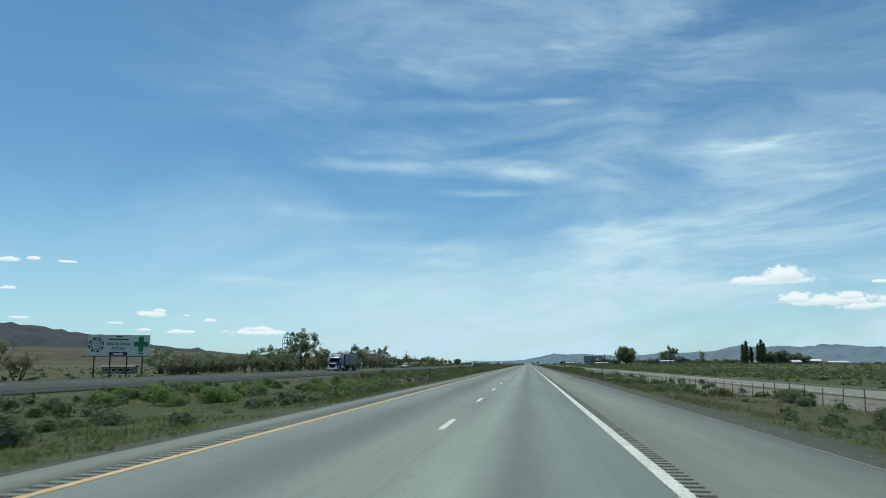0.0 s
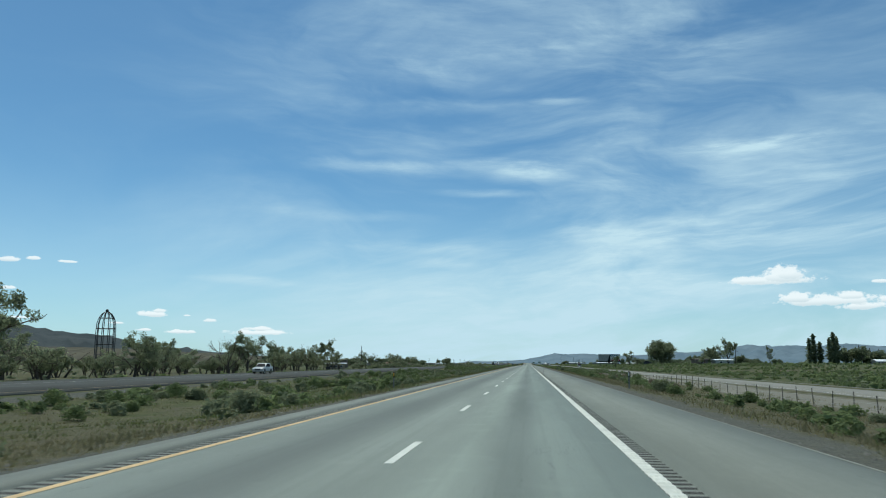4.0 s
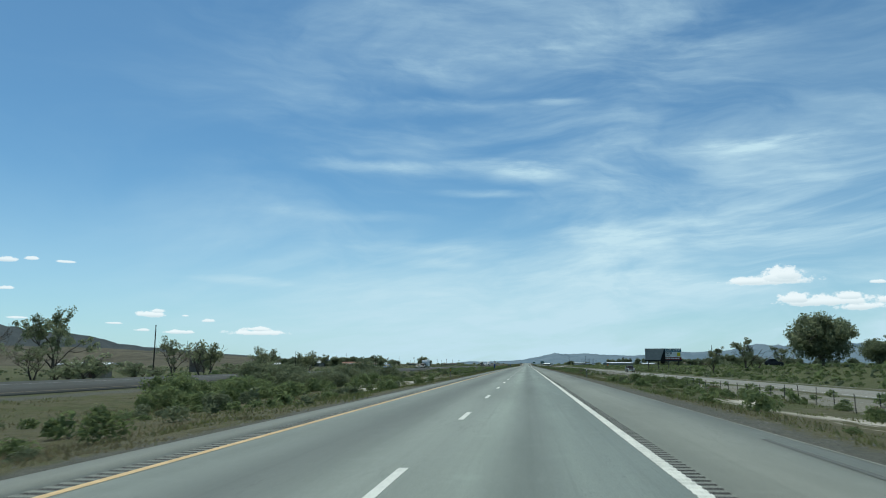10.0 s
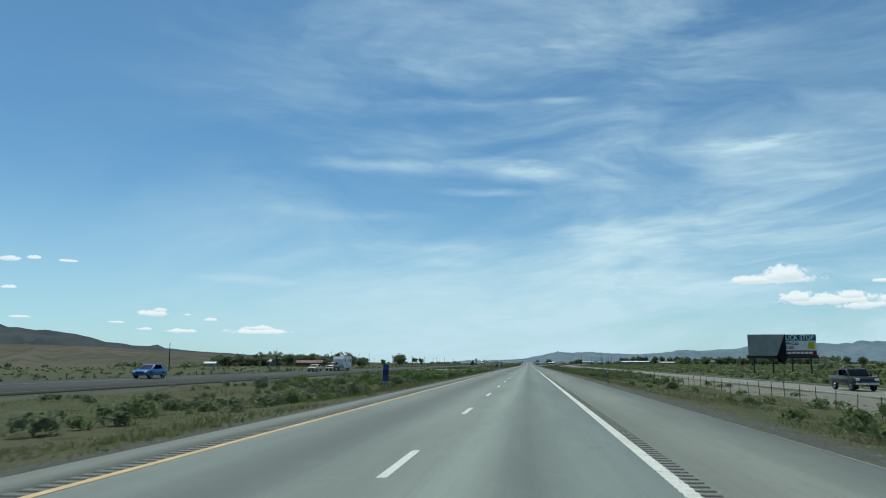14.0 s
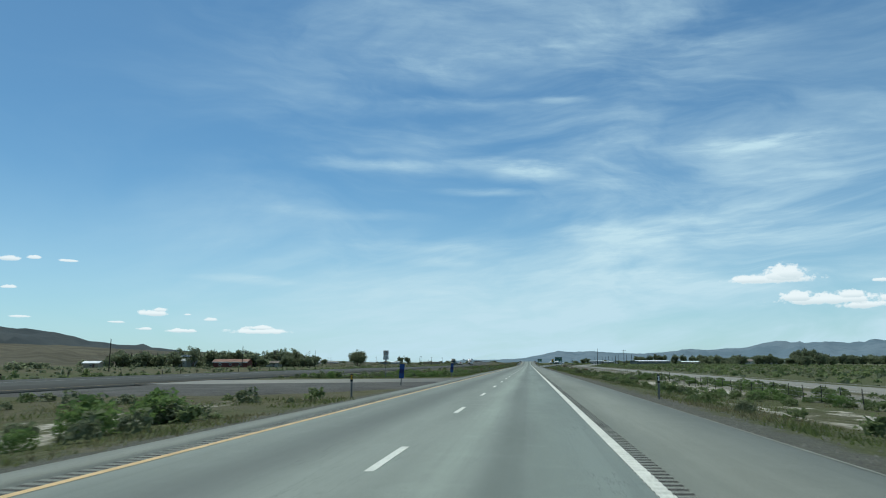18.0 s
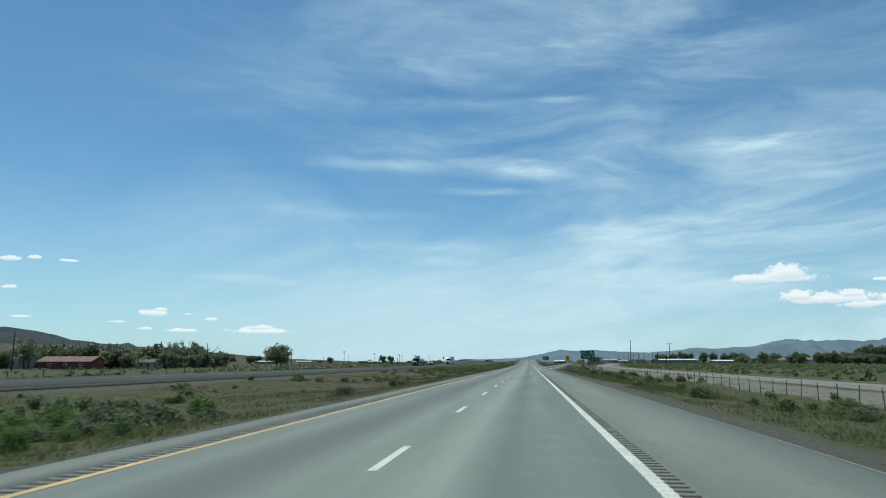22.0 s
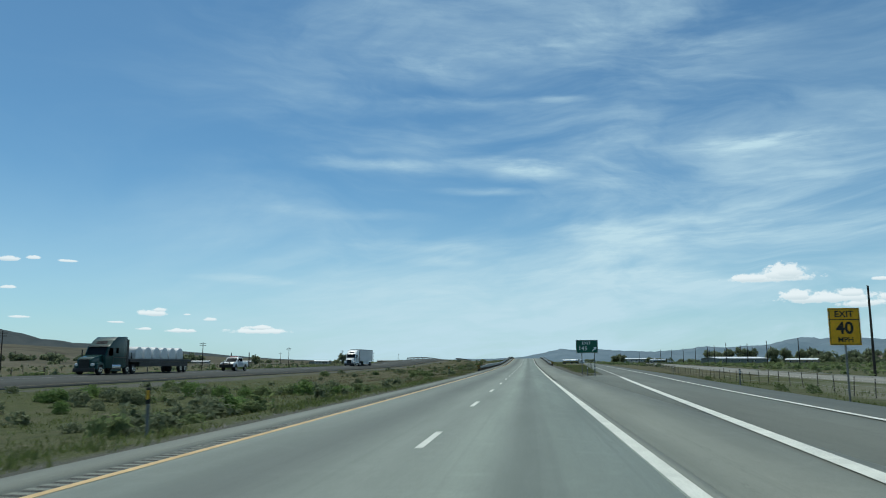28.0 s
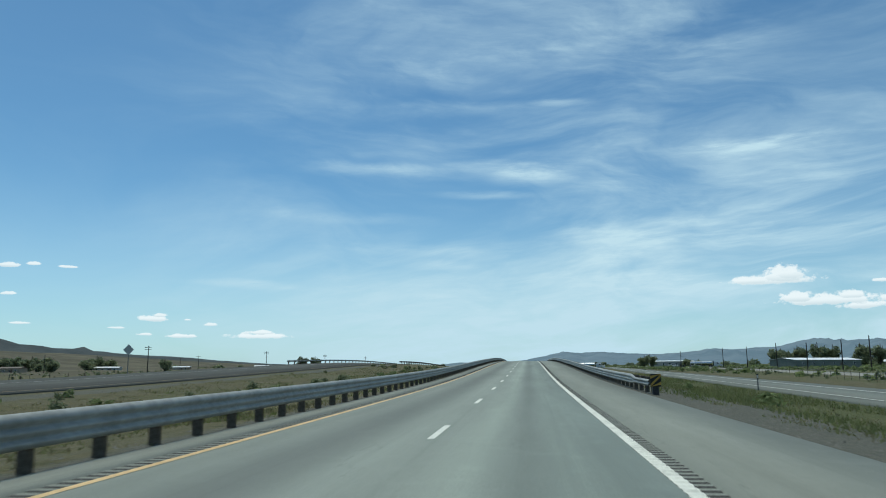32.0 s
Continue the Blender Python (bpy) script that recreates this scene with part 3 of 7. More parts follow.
# the exit lane
ramp = ribbon("road", 0, 0, 932, 1560, RAMP_ASPHALT, -0.012, 0.12, step=3.0, cross=lambda x, y: ramp_z(y),
              left=lambda y: 4.97 if y < 1076 else min(ramp_left(y) - 1.2, 4.97 + (y - 1076) * 0.35), right=lambda y: max(4.98, ramp_right(y) + 2.4))
tagged(ramp, "grey asphalt exit lane curving off the highway", "road", kind="structure")
ribbon("edge_line", 0, 0, 928, 1560, WHITE_PAINT, 0.014, 0, ramp, "white edge line", 3.0, cross=lambda x, y: ramp_z(y),
       left=lambda y: ramp_right(y) - 0.11, right=lambda y: ramp_right(y) + 0.11)
ribbon("edge_line", 0, 0, 975, 1074, WHITE_PAINT, 0.014, 0, ramp, "broad white gore line", 3.0, cross=lambda x, y: ramp_z(y),
       left=lambda y: ramp_left(y) - 0.17, right=lambda y: ramp_left(y) + 0.17)
ribbon("edge_line", 0, 0, 1074, 1560, FADED_PAINT, 0.014, 0, ramp, "thin faded white edge line", 3.0, cross=lambda x, y: ramp_z(y),
       left=lambda y: ramp_left(y) - 0.08, right=lambda y: ramp_left(y) + 0.08)
ribbon("edge_line", 0, 0, 975, 1062, WHITE_PAINT, 0.005, 0, road, "broad white gore line", left=lambda y: WHITE_X + 0.1, right=lambda y: WHITE_X + 0.1 + 0.06 * min(1.0, (1062 - y) / 35))

# crossing for official vehicles between the carriageways
pad = ribbon("median_crossing", -33.2, -6.9, 701, 716, FRONTAGE, 0.02, 0.1, step=3.0, cross=crossing_z)
tagged(pad, "pale worn concrete crossing between two carriageways", "road", kind="structure")


def gravel_apron():
    """Loose gravel with ragged edges, spilling a little over the paving."""
    mat = speckled("dark_gravel", (0.036, 0.036, 0.032), (0.115, 0.112, 0.1), 9.0, 0.95, depth=0.03)
    xs = np.arange(-31.0, -6.9, 0.5)
    verts = []
    for k, x in enumerate(xs):
        wave = 1.6 * noise.noise(Vector((x * 0.35, 1.0, 0))) + 0.8 * noise.noise(Vector((x * 1.3, 4.0, 0)))
        start = 679 + max(0.0, x + 14) * 1.2 + 2.0 * noise.noise(Vector((x * 0.4, 9.0, 0)))
        stop = 701.0 + wave + (0.12 * (x + 18) if x < -18 else 0.0)
        for j, y in enumerate((start - 0.7, start, start + (stop - start) * 0.5, stop, max(stop + 0.6, 701.3 + 0.3 * wave))):
            edge = j in (0, 4) or k in (0, len(xs) - 1)
            verts.append((x, y, crossing_z(x, y) + ((-0.08 if j == 0 or y < 701 else 0.012) if edge else 0.03)))
    n = len(xs) - 1
    i, j = np.meshgrid(np.arange(n), np.arange(4), indexing="ij")
    a = (i * 5 + j).ravel()
    return from_arrays("gravel_apron", verts, np.stack([a, a + 5, a + 6, a + 1], 1), mat)


apron = gravel_apron()
tagged(apron, "dark loose gravel beside the crossing", "gravel", kind="structure")

# ---- hills and mountains ----


def ridge(name, label, outline, dist, depth, mat, steep=0.5, seed=0.0, apart=40.0):
    """A range seen against the sky: azimuth and elevation of its crest, which stands dist away; it falls to the plain over depth metres towards us."""
    az = np.array([a for a, _ in outline])
    el = np.array([e for _, e in outline])
    cols = int((az[-1] - az[0]) * math.pi / 180 * dist / apart)
    rows = 22
    verts = []
    for i in range(cols + 1):
        a = az[0] + (az[-1] - az[0]) * i / cols
        top = dist * math.tan(math.radians(float(np.interp(a, az, el)))) + 1.3
        sa, ca = math.sin(math.radians(a)), math.cos(math.radians(a))
        for j in range(rows + 1):
            u = j / rows
            r = dist - depth * (1 - u)
            h = top * u ** steep
            spur = noise.fractal(Vector((a * 0.95 + seed, u * 1.5, seed)), 0.75, 2.0, 6)
            h += top * 0.3 * spur * u * (1.02 - u) * 3.0 + (top * (0.08 * noise.noise(Vector((a * 2.0, seed, 0))) + 0.06 * noise.noise(Vector((a * 6.0, seed, 2.0))) + 0.03 * noise.noise(Vector((a * 16.0, seed, 4.0)))) if j == rows else 0)
            verts.append((sa * r, 590 + ca * r, max(h, -3) - 1.6 if j else -12))
    n = rows + 1
    i, j = np.meshgrid(np.arange(cols), np.arange(rows), indexing="ij")
    a = (i * n + j).ravel()
    ob = from_arrays(name, verts, np.stack([a, a + n, a + n + 1, a + 1], 1), mat)
    for p in ob.data.polygons:
        p.use_smooth = True
    return tagged(ob, label, "mountain", kind="structure")


def slope_material(name, low, high, dark, scale):
    m, g, b = material(name, 0.95, 0.0, 0.05)
    p = place(g)
    n = g.noise(p, scale, 7.0, 0.6)
    f = g.noise(p, scale * 9, 5.0, 0.7)
    col = g.mix(g.step(n, 0.35, 0.65), low, high)
    col = g.mix(g.step(f, 0.5, 0.7, 0.0, 0.6), col, dark)
    g.feed(b.inputs["Base Color"], col)
    bump(g, b, n, 30.0, 0.5)
    return m


# the far range's haze is put into its rock colour as blue
HAZED_ROCK = slope_material("haze_tinted_rock", (0.122, 0.178, 0.215), (0.158, 0.213, 0.25), (0.098, 0.146, 0.18), 0.002)
BROWN_HILL = slope_material("brown_hillside", (0.078, 0.073, 0.052), (0.122, 0.112, 0.08), (0.052, 0.052, 0.039), 0.006)
# dark slope colour with the blue-grey of the haze mixed in
HAZED_DARK_HILL = slope_material("hazed_dark_hillside", (0.05, 0.062, 0.066), (0.07, 0.083, 0.085), (0.036, 0.046, 0.05), 0.004)
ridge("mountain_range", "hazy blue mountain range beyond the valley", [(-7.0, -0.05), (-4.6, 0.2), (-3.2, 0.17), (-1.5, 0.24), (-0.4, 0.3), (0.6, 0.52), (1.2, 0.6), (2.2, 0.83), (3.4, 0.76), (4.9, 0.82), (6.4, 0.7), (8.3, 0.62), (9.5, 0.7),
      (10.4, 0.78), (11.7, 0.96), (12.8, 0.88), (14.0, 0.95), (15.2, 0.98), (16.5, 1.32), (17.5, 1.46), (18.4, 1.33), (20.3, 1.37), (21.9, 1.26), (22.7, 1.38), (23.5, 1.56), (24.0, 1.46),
      (25.0, 1.4), (27.0, 1.2), (30.0, 1.35), (34.0, 1.0), (40.0, 1.2)], 4250, 1500, HAZED_ROCK, 0.75, 3.0, 22.0)
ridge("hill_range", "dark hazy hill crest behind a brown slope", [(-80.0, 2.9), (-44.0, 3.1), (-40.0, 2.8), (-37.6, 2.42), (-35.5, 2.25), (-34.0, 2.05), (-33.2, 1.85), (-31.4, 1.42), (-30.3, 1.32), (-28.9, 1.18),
      (-28.3, 1.36), (-27.6, 1.05), (-26.2, 0.9), (-24.6, 0.8), (-22.8, 0.7), (-21.0, 0.5), (-17.0, 0.2), (-13.0, 0.05)], 4100, 900, HAZED_DARK_HILL, 0.7, 11.0)
ridge("brown_slope", "bare brown slope rising to the hills", [(-105.0, 1.2), (-60.0, 1.3), (-46.0, 1.35), (-38.0, 1.3), (-33.0, 1.15), (-29.0, 0.92), (-25.0, 0.72), (-21.0, 0.42), (-16.0, 0.12), (-11.0, 0.0)], 2900, 2200, BROWN_HILL, 1.2, 21.0)

# ---- plants ----
rng = np.random.default_rng(4)


def leaf_blades(centres, size, squash=1.0, up=0.0, face=None, loose=0.45, aspect=0.5):
    """Small pointed leaves round the centres, turned at random, or lying loosely across the directions given; up: how far they stand upright."""
    n = len(centres)
    a = rng.normal(size=(n, 3))
    if face is not None:
        out = face / (np.linalg.norm(face, axis=1)[:, None] + 1e-9) + rng.normal(0, loose, (n, 3))
        out /= np.linalg.norm(out, axis=1)[:, None]
        a -= out * np.sum(a * out, axis=1)[:, None]
        a /= np.linalg.norm(a, axis=1)[:, None]
        b = np.cross(out, a)
    else:
        a[:, 2] = a[:, 2] * squash + up
        a /= np.linalg.norm(a, axis=1)[:, None]
        b = np.cross(a, rng.normal(size=(n, 3)))
        b /= np.linalg.norm(b, axis=1)[:, None] + 1e-9
    s = size * rng.uniform(0.6, 1.4, n)[:, None]
    v = np.stack([centres - a * s - b * s * aspect, centres - a * s + b * s * aspect, centres + a * s], 1)
    return v.reshape(-1, 3)


def tris(n):
    return np.arange(3 * n).reshape(-1, 3)


def bush_points(n, lumps):
    """Places for the leaves of a bush, and which way each looks out: a rounded mound with smaller heaps on its flanks."""
    spots, ways = [], []
    for k in range(lumps):
        if k == 0:
            c, r, share = np.array([0.0, 0.0, 0.12]), 0.4, n // 3
        else:
            t, q = rng.uniform(0, 6.28), rng.uniform(0.12, 0.34)
            c, r, share = np.array([math.cos(t) * q, math.sin(t) * q, rng.uniform(0.1, 0.62 - q)]), rng.uniform(0.17, 0.28), (n - n // 3) // (lumps - 1)
        d = rng.normal(size=(share, 3))
        d[:, 2] = np.abs(d[:, 2]) * 1.1 - 0.2
        d /= np.linalg.norm(d, axis=1)[:, None]
        spots.append(c + d * (rng.uniform(0.72, 1.08, (share, 1)) * r) * (1, 1, 1.35))
        ways.append(d)
    p = np.concatenate(spots)
    p[:, 2] = np.clip(p[:, 2], 0.03, 1.0)
    return p, np.concatenate(ways)


def with_twigs(leaves, count=60):
    """Adds bare twigs that fan out from the root through the leaves."""
    a = rng.normal(0, 0.3, (count, 3))
    a[:, 2] = rng.uniform(0.2, 0.75, count)
    side = np.cross(a, rng.normal(size=(count, 3)))
    side *= 0.014 / np.linalg.norm(side, axis=1)[:, None]
    root = np.zeros((count, 3))
    return np.concatenate([leaves, np.stack([root - side, root + side, a], 1).reshape(-1, 3)])


def bush(n, lumps, leaf, loose=0.5, aspect=0.55):
    p, d = bush_points(n, lumps)
    return leaf_blades(p, leaf, face=d, loose=loose, aspect=aspect)


BUSHES = [with_twigs(bush(n, k, s)) for n, k, s in ((1050, 9, 0.048), (1000, 8, 0.049), (1000, 10, 0.049), (1050, 11, 0.048), (1000, 8, 0.049))]
DENSE = [bush(n, k, s, 0.8) for n, k, s in ((820, 9, 0.05), (800, 11, 0.05), (840, 13, 0.049), (780, 10, 0.051))]
TALL = [bush(n, k, s, 0.9) for n, k, s in ((2600, 15, 0.027), (2500, 13, 0.027), (2600, 17, 0.026))]
MID = [bush(n, k, s, 0.7) for n, k, s in ((50, 3, 0.15), (46, 3, 0.155), (54, 4, 0.145))]
SMALL = [bush(n, k, s, 0.65) for n, k, s in ((145, 5, 0.104), (140, 4, 0.106), (150, 6, 0.102), (135, 4, 0.107))]
FAR = [bush(n, k, s, 0.5) for n, k, s in ((16, 2, 0.27), (14, 2, 0.29), (17, 3, 0.26))]


def scatter(name, kinds, spots, mat, label, category):
    """Many plants in one mesh. spots: x, y, z, width, height, turn."""
    chunks = []
    spots = np.asarray(spots)
    pick = rng.integers(0, len(kinds), len(spots))
    for k, base in enumerate(kinds):
        s = spots[pick == k]
        if not len(s):
            continue
        c, d = np.cos(s[:, 5])[:, None], np.sin(s[:, 5])[:, None]
        x = (base[None, :, 0] * c - base[None, :, 1] * d) * s[:, 3:4] + s[:, 0:1]
        y = (base[None, :, 0] * d + base[None, :, 1] * c) * s[:, 3:4] + s[:, 1:2]
        z = base[None, :, 2] * s[:, 4:5] + s[:, 2:3]
        chunks.append(np.stack([x, y, z], 2).reshape(-1, 3))
    v = np.concatenate(chunks)
    ob = from_arrays(name, v, tris(len(v) // 3), mat)
    return tagged(ob, label, category, kind="stuff")


LEFT_Y = ((-30, 0.5), (20, 0.8), (60, 0.8), (85, 0.35), (108, 0.35), (125, 1.0), (300, 0.8), (330, 0.45), (375, 0.35), (395, 1.0), (450, 1.0), (462, 0.45), (540, 0.6), (590, 1.0), (660, 1.15), (674, 0.5), (676, 0.0), (726, 0.0), (730, 1.1), (800, 1.1),
          (840, 0.25), (960, 0.22), (985, 1.1), (1050, 1.1), (1070, 0.2), (1110, 0.15), (1300, 0.3), (1420, 0.3))
RIGHT_Y = ((-30, 0.4), (40, 0.5), (70, 0.9), (220, 0.7), (290, 1.0), (400, 1.0), (450, 0.5), (500, 0.3), (618, 0.3), (640, 0.9), (740, 1.0), (790, 0.35), (860, 0.3), (925, 0.7), (945, 0.1), (1100, 0.05), (1420, 0.1))


def along(table, y):
    return float(np.interp(y, [a for a, _ in table], [b for _, b in table]))


def clump(x, y):
    return noise.noise(Vector((x * 0.09, y * 0.09, 2.0))) + 0.5 * noise.noise(Vector((x * 0.3, y * 0.3, 5.0)))


def open_ground(x, y, margin=0.0):
    """False on the roads and their shoulders."""
    if -7.9 - margin < x < 6.9 + margin or -47.6 - margin < x < -31.4 + margin:
        return False
    if 22.5 - margin + aside(y) < x < 35.5 + margin + aside(y):
        return False
    if y > 925 and max(4.9, ramp_left(y) - 2.5) - margin < x < ramp_right(y) + 3.2 + margin:
        return False
    if 674 < y < 726 and -33 < x < -6:
        return False
    return True


def on_salt(x, y):
    return any(x0 < x < x1 and y0 < y < y1 for x0, x1, y0, y1 in SALT)


def plant_spots(count, x0, x1, y0, y1, table, size, keep=-0.1, margin=0.6):
    spots = []
    tries = 0
    while len(spots) < count and tries < count * 14:
        tries += 1
        x, y = rng.uniform(x0, x1), rng.uniform(y0, y1)
        if table and rng.random() > along(table, y):
            continue
        if clump(x, y) < keep or not open_ground(x, y, margin) or (on_salt(x, y) and rng.random() < 0.8):
            continue
        w = rng.uniform(*size) * rng.uniform(0.7, 1.0)
        spots.append((x, y, ground_z(x, y) - 0.04, w, w * rng.uniform(0.6, 0.95), rng.uniform(0, 6.28)))
    return spots


def bush_things(name, spots, mats, label, group):
    """Bushes that stand apart, one object each, on a few shared meshes."""
    meshes = []
    for k, (x, y, z, w, h, turn) in enumerate(spots):
        if len(meshes) < len(BUSHES) * len(mats):
            base, mat = BUSHES[len(meshes) % len(BUSHES)], mats[len(meshes) // len(BUSHES)]
            ob = from_arrays(name, base, tris(len(base) // 3), mat)
            meshes.append(ob.data)
        else:
            ob = new(name, meshes[k % len(meshes)])
        ob.matrix_basis = pose(x, y, z, 0, 0, math.degrees(turn)) @ Matrix.Diagonal((w, w, h, 1))
        tagged(ob, label, "bush", group)


DRY = leafy("dry_brush_twigs", (0.1, 0.075, 0.045), (0.26, 0.2, 0.13))
bush_things("sagebrush", plant_spots(180, -25, -9.5, 5, 1240, LEFT_Y, (0.9, 1.9), 0.0, 0.8), (SAGE, BRUSH), "grey-green sagebrush on the grassy median", "sagebrush on the median")
bush_things("sagebrush", plant_spots(110, 8.5, 17.5, 5, 1240, RIGHT_Y, (0.9, 1.9), 0.0, 0.8), (BRUSH, SAGE), "green sagebrush between the shoulder and the fence", "sagebrush by the fence")
bush_things("tumbleweed", plant_spots(26, 15.5, 18.3, 30, 1020, None, (0.9, 1.9), -0.3, 0.3), (DRY,), "dry tan brush caught along the wire fence", "dry brush by the fence")
scatter("brush_cover", SMALL, plant_spots(1150, -31, -9.2, -20, 1300, LEFT_Y, (0.6, 1.6), -0.12), SAGE, "low grey-green brush over the median", "brush")
scatter("brush_cover", SMALL, plant_spots(850, -30, -9.2, -20, 1300, LEFT_Y, (0.6, 1.6), 0.0), BRUSH, "low green brush over the median", "brush")
scatter("brush_cover", SMALL, plant_spots(800, 8.0, 21, -20, 1300, RIGHT_Y, (0.6, 1.5), -0.05), BRUSH, "low green brush along the fence", "brush")
scatter("brush_cover", FAR, plant_spots(1500, -75, -48, -20, 1500, None, (0.6, 1.7), 0.0), BRUSH, "green brush beyond the far carriageway", "brush")
scatter("brush_cover", FAR, plant_spots(2600, -260, -55, 0, 2000, None, (0.8, 2.2), -0.25), SAGE, "grey-green brush over the plain", "brush")
scatter("brush_cover", FAR, plant_spots(6600, 36, 230, 20, 2000, None, (0.9, 2.3), -0.25), BRUSH, "green brush over the field behind the frontage road", "brush")
scatter("brush_cover", MID, plant_spots(3000, 36, 105, 120, 660, None, (0.6, 1.6), -0.45), BRUSH, "thick low brush over the rise behind the frontage road", "brush")
scatter("brush_cover", FAR, plant_spots(3000, 36, 120, 20, 1500, None, (0.6, 1.5), -0.3), SAGE, "low grey brush over the field behind the frontage road", "brush")


scatter("brush_thicket", DENSE, plant_spots(52, 13.0, 21, 632, 770, None, (0.9, 1.8), -0.1), LUSH, "dense green thicket between the shoulder and the fence", "brush")
scatter("brush_thicket", DENSE, plant_spots(90, -29, -12, 118, 320, None, (1.2, 2.4), 0.0), BRUSH, "dense green thicket on the median", "brush")
scatter("brush_thicket", DENSE, plant_spots(100, -30, -15.5, 390, 452, None, (1.4, 3.0), -0.15), BRUSH, "dense grey-green thicket on the median", "brush")
scatter("brush_thicket", DENSE, plant_spots(110, -29, -10.5, 575, 668, None, (1.1, 2.2), -0.2), LUSH, "dense green thicket before the crossing", "brush")
scatter("brush_thicket", DENSE, plant_spots(150, -29, -10.5, 732, 815, None, (0.8, 1.7), -0.3), LUSH, "dense green thicket beyond the crossing", "brush")
scatter("brush_thicket", DENSE, plant_spots(40, 12.5, 20.5, 318, 400, None, (0.9, 1.7), -0.1), BRUSH, "dense green thicket before the fence", "brush")
scatter("brush_thicket", DENSE, plant_spots(13, 13.8, 19.5, 440, 472, None, (1.3, 2.4), -0.3), BRUSH, "broad green bushes before the fence", "brush")
scatter("brush_thicket", TALL, plant_spots(34, -30.5, -19.5, 420, 468, None, (3.2, 5.0), -0.4, 0.2), SAGE, "tall grey-green thicket on the median", "brush")
scatter("brush_thicket", DENSE, plant_spots(36, -25, -11, 296, 330, None, (1.0, 1.9), -0.4), SAGE, "grey-green thicket on the dry median", "brush")
scatter("brush_thicket", DENSE, plant_spots(60, -29, -11, 985, 1052, None, (1.0, 2.0), -0.1), LUSH, "dense green thicket on the median", "brush")


def verge_brush(count, y0, y1):
    scatter("brush_cover", MID, plant_spots(count, 19.0, 23.4, y0, y1, None, (0.7, 1.5), -0.35, -0.9), BRUSH, "low brush on the frontage road's verge", "brush")


verge_brush(150, 300, 470)
verge_brush(170, 625, 790)


def loose_gravel(count, x0, x1, label):
    """Stones strewn beside the paving: small uneven pyramids, thinning out away from it."""
    mat = leafy("gravel_stones", (0.05, 0.052, 0.046), (0.2, 0.2, 0.178), 0.9, 0.0)
    x = x0 + (x1 - x0) * rng.random(count) ** 1.3
    y = rng.uniform(-10, 1290, count)
    keep = [k for k in range(count) if (not (674 < y[k] < 720 and x[k] < 0)) and not (y[k] > 928 and 4.5 < x[k] < ramp_right(y[k]) + 2.6 and y[k] < 1076)]
    x, y = x[keep], y[keep]
    base = np.stack([x, y, [ground_z(a, b) for a, b in zip(x, y)]], 1)
    size = rng.uniform(0.015, 0.055, len(x))
    turn = rng.uniform(0, 6.28, len(x))
    ring = [base + np.stack([np.cos(turn + q) * size * w, np.sin(turn + q) * size * w, -0.2 * size], 1) for q, w in ((0.0, 1.2), (1.7, 0.9), (3.2, 1.1), (4.6, 0.8))]
    top = base + np.stack([rng.normal(0, 0.3, len(x)) * size, rng.normal(0, 0.3, len(x)) * size, size * rng.uniform(0.6, 1.1, len(x))], 1)
    v = np.stack(ring + [top], 1).reshape(-1, 3)
    a = np.arange(len(x))[:, None] * 5
    f = np.concatenate([a + np.array([[k, (k + 1) % 4, 4]]) for k in range(4)])
    tagged(from_arrays("gravel", v, f, mat), label, "gravel", kind="stuff")


loose_gravel(13000, -6.92, -8.1, "loose dark gravel along the median's edge")
loose_gravel(22000, 5.0, 7.0, "loose dark gravel along the shoulder's edge")


def meadow_material():
    """Grass blades: straw, olive and fresh green in drifts, rust-red where brome has dried."""
    m, g, b = material("meadow_blades", 0.8, 0.0, 0.2)
    n = g.put("ShaderNodeNewGeometry")
    isle, p = n.outputs["Random Per Island"], n.outputs["Position"]
    x, y, z = g.xyz(p)
    drift = g.add(g.mul(g.noise(p, 0.055, 3.0), 0.55), g.mul(g.noise(p, 0.3, 4.0), 0.45))
    verge = g.mul(g.step(x, 5.0, 7.0, 0.0, 0.09), g.add(g.step(y, 320.0, 350.0, 1.0, 0.0), g.mul(g.step(y, 420.0, 440.0), g.step(y, 590.0, 620.0, 1.0, 0.0))))
    drift = g.math("SUBTRACT", drift, verge)
    for start, stop in FRESHER:
        drift = g.add(drift, g.mul(g.step(y, start - 12.0, start + 12.0), g.step(y, stop - 12.0, stop + 12.0, 0.09, 0.0)))
    fresh = g.step(g.add(drift, g.mul(g.math("SUBTRACT", isle, 0.5), 0.12)), 0.42, 0.58)
    straw = g.mix(isle, (0.151, 0.137, 0.071), (0.276, 0.242, 0.135))
    green = g.mix(isle, (0.087, 0.119, 0.037), (0.181, 0.215, 0.074))
    rust = g.mix(isle, (0.143, 0.108, 0.066), (0.24, 0.187, 0.117))
    red = 0.0
    for start, stop in DRIED:
        red = g.math("MAXIMUM", red, g.mul(g.step(y, start - 15.0, start + 15.0), g.step(y, stop - 15.0, stop + 15.0, 1.0, 0.0)))
    red = g.mul(red, g.mul(g.step(x, -12.5, -10.5, 1.0, 0.25), g.step(g.noise(p, 0.16, 4.0), 0.38, 0.56)))
    col = g.mix(red, g.mix(fresh, straw, green), rust)
    g.feed(b.inputs["Base Color"], col)
    t = g.put("ShaderNodeBsdfTranslucent", {"Color": col})
    s = g.put("ShaderNodeMixShader", {0: 0.45, 1: b.outputs[0], 2: t.outputs[0]})
    g.links.new(s.outputs[0], [k for k in g.nodes if k.type == "OUTPUT_MATERIAL"][0].inputs[0])
    return m


DRIED = ((75, 108), (325, 385), (800, 965), (1078, 1115))
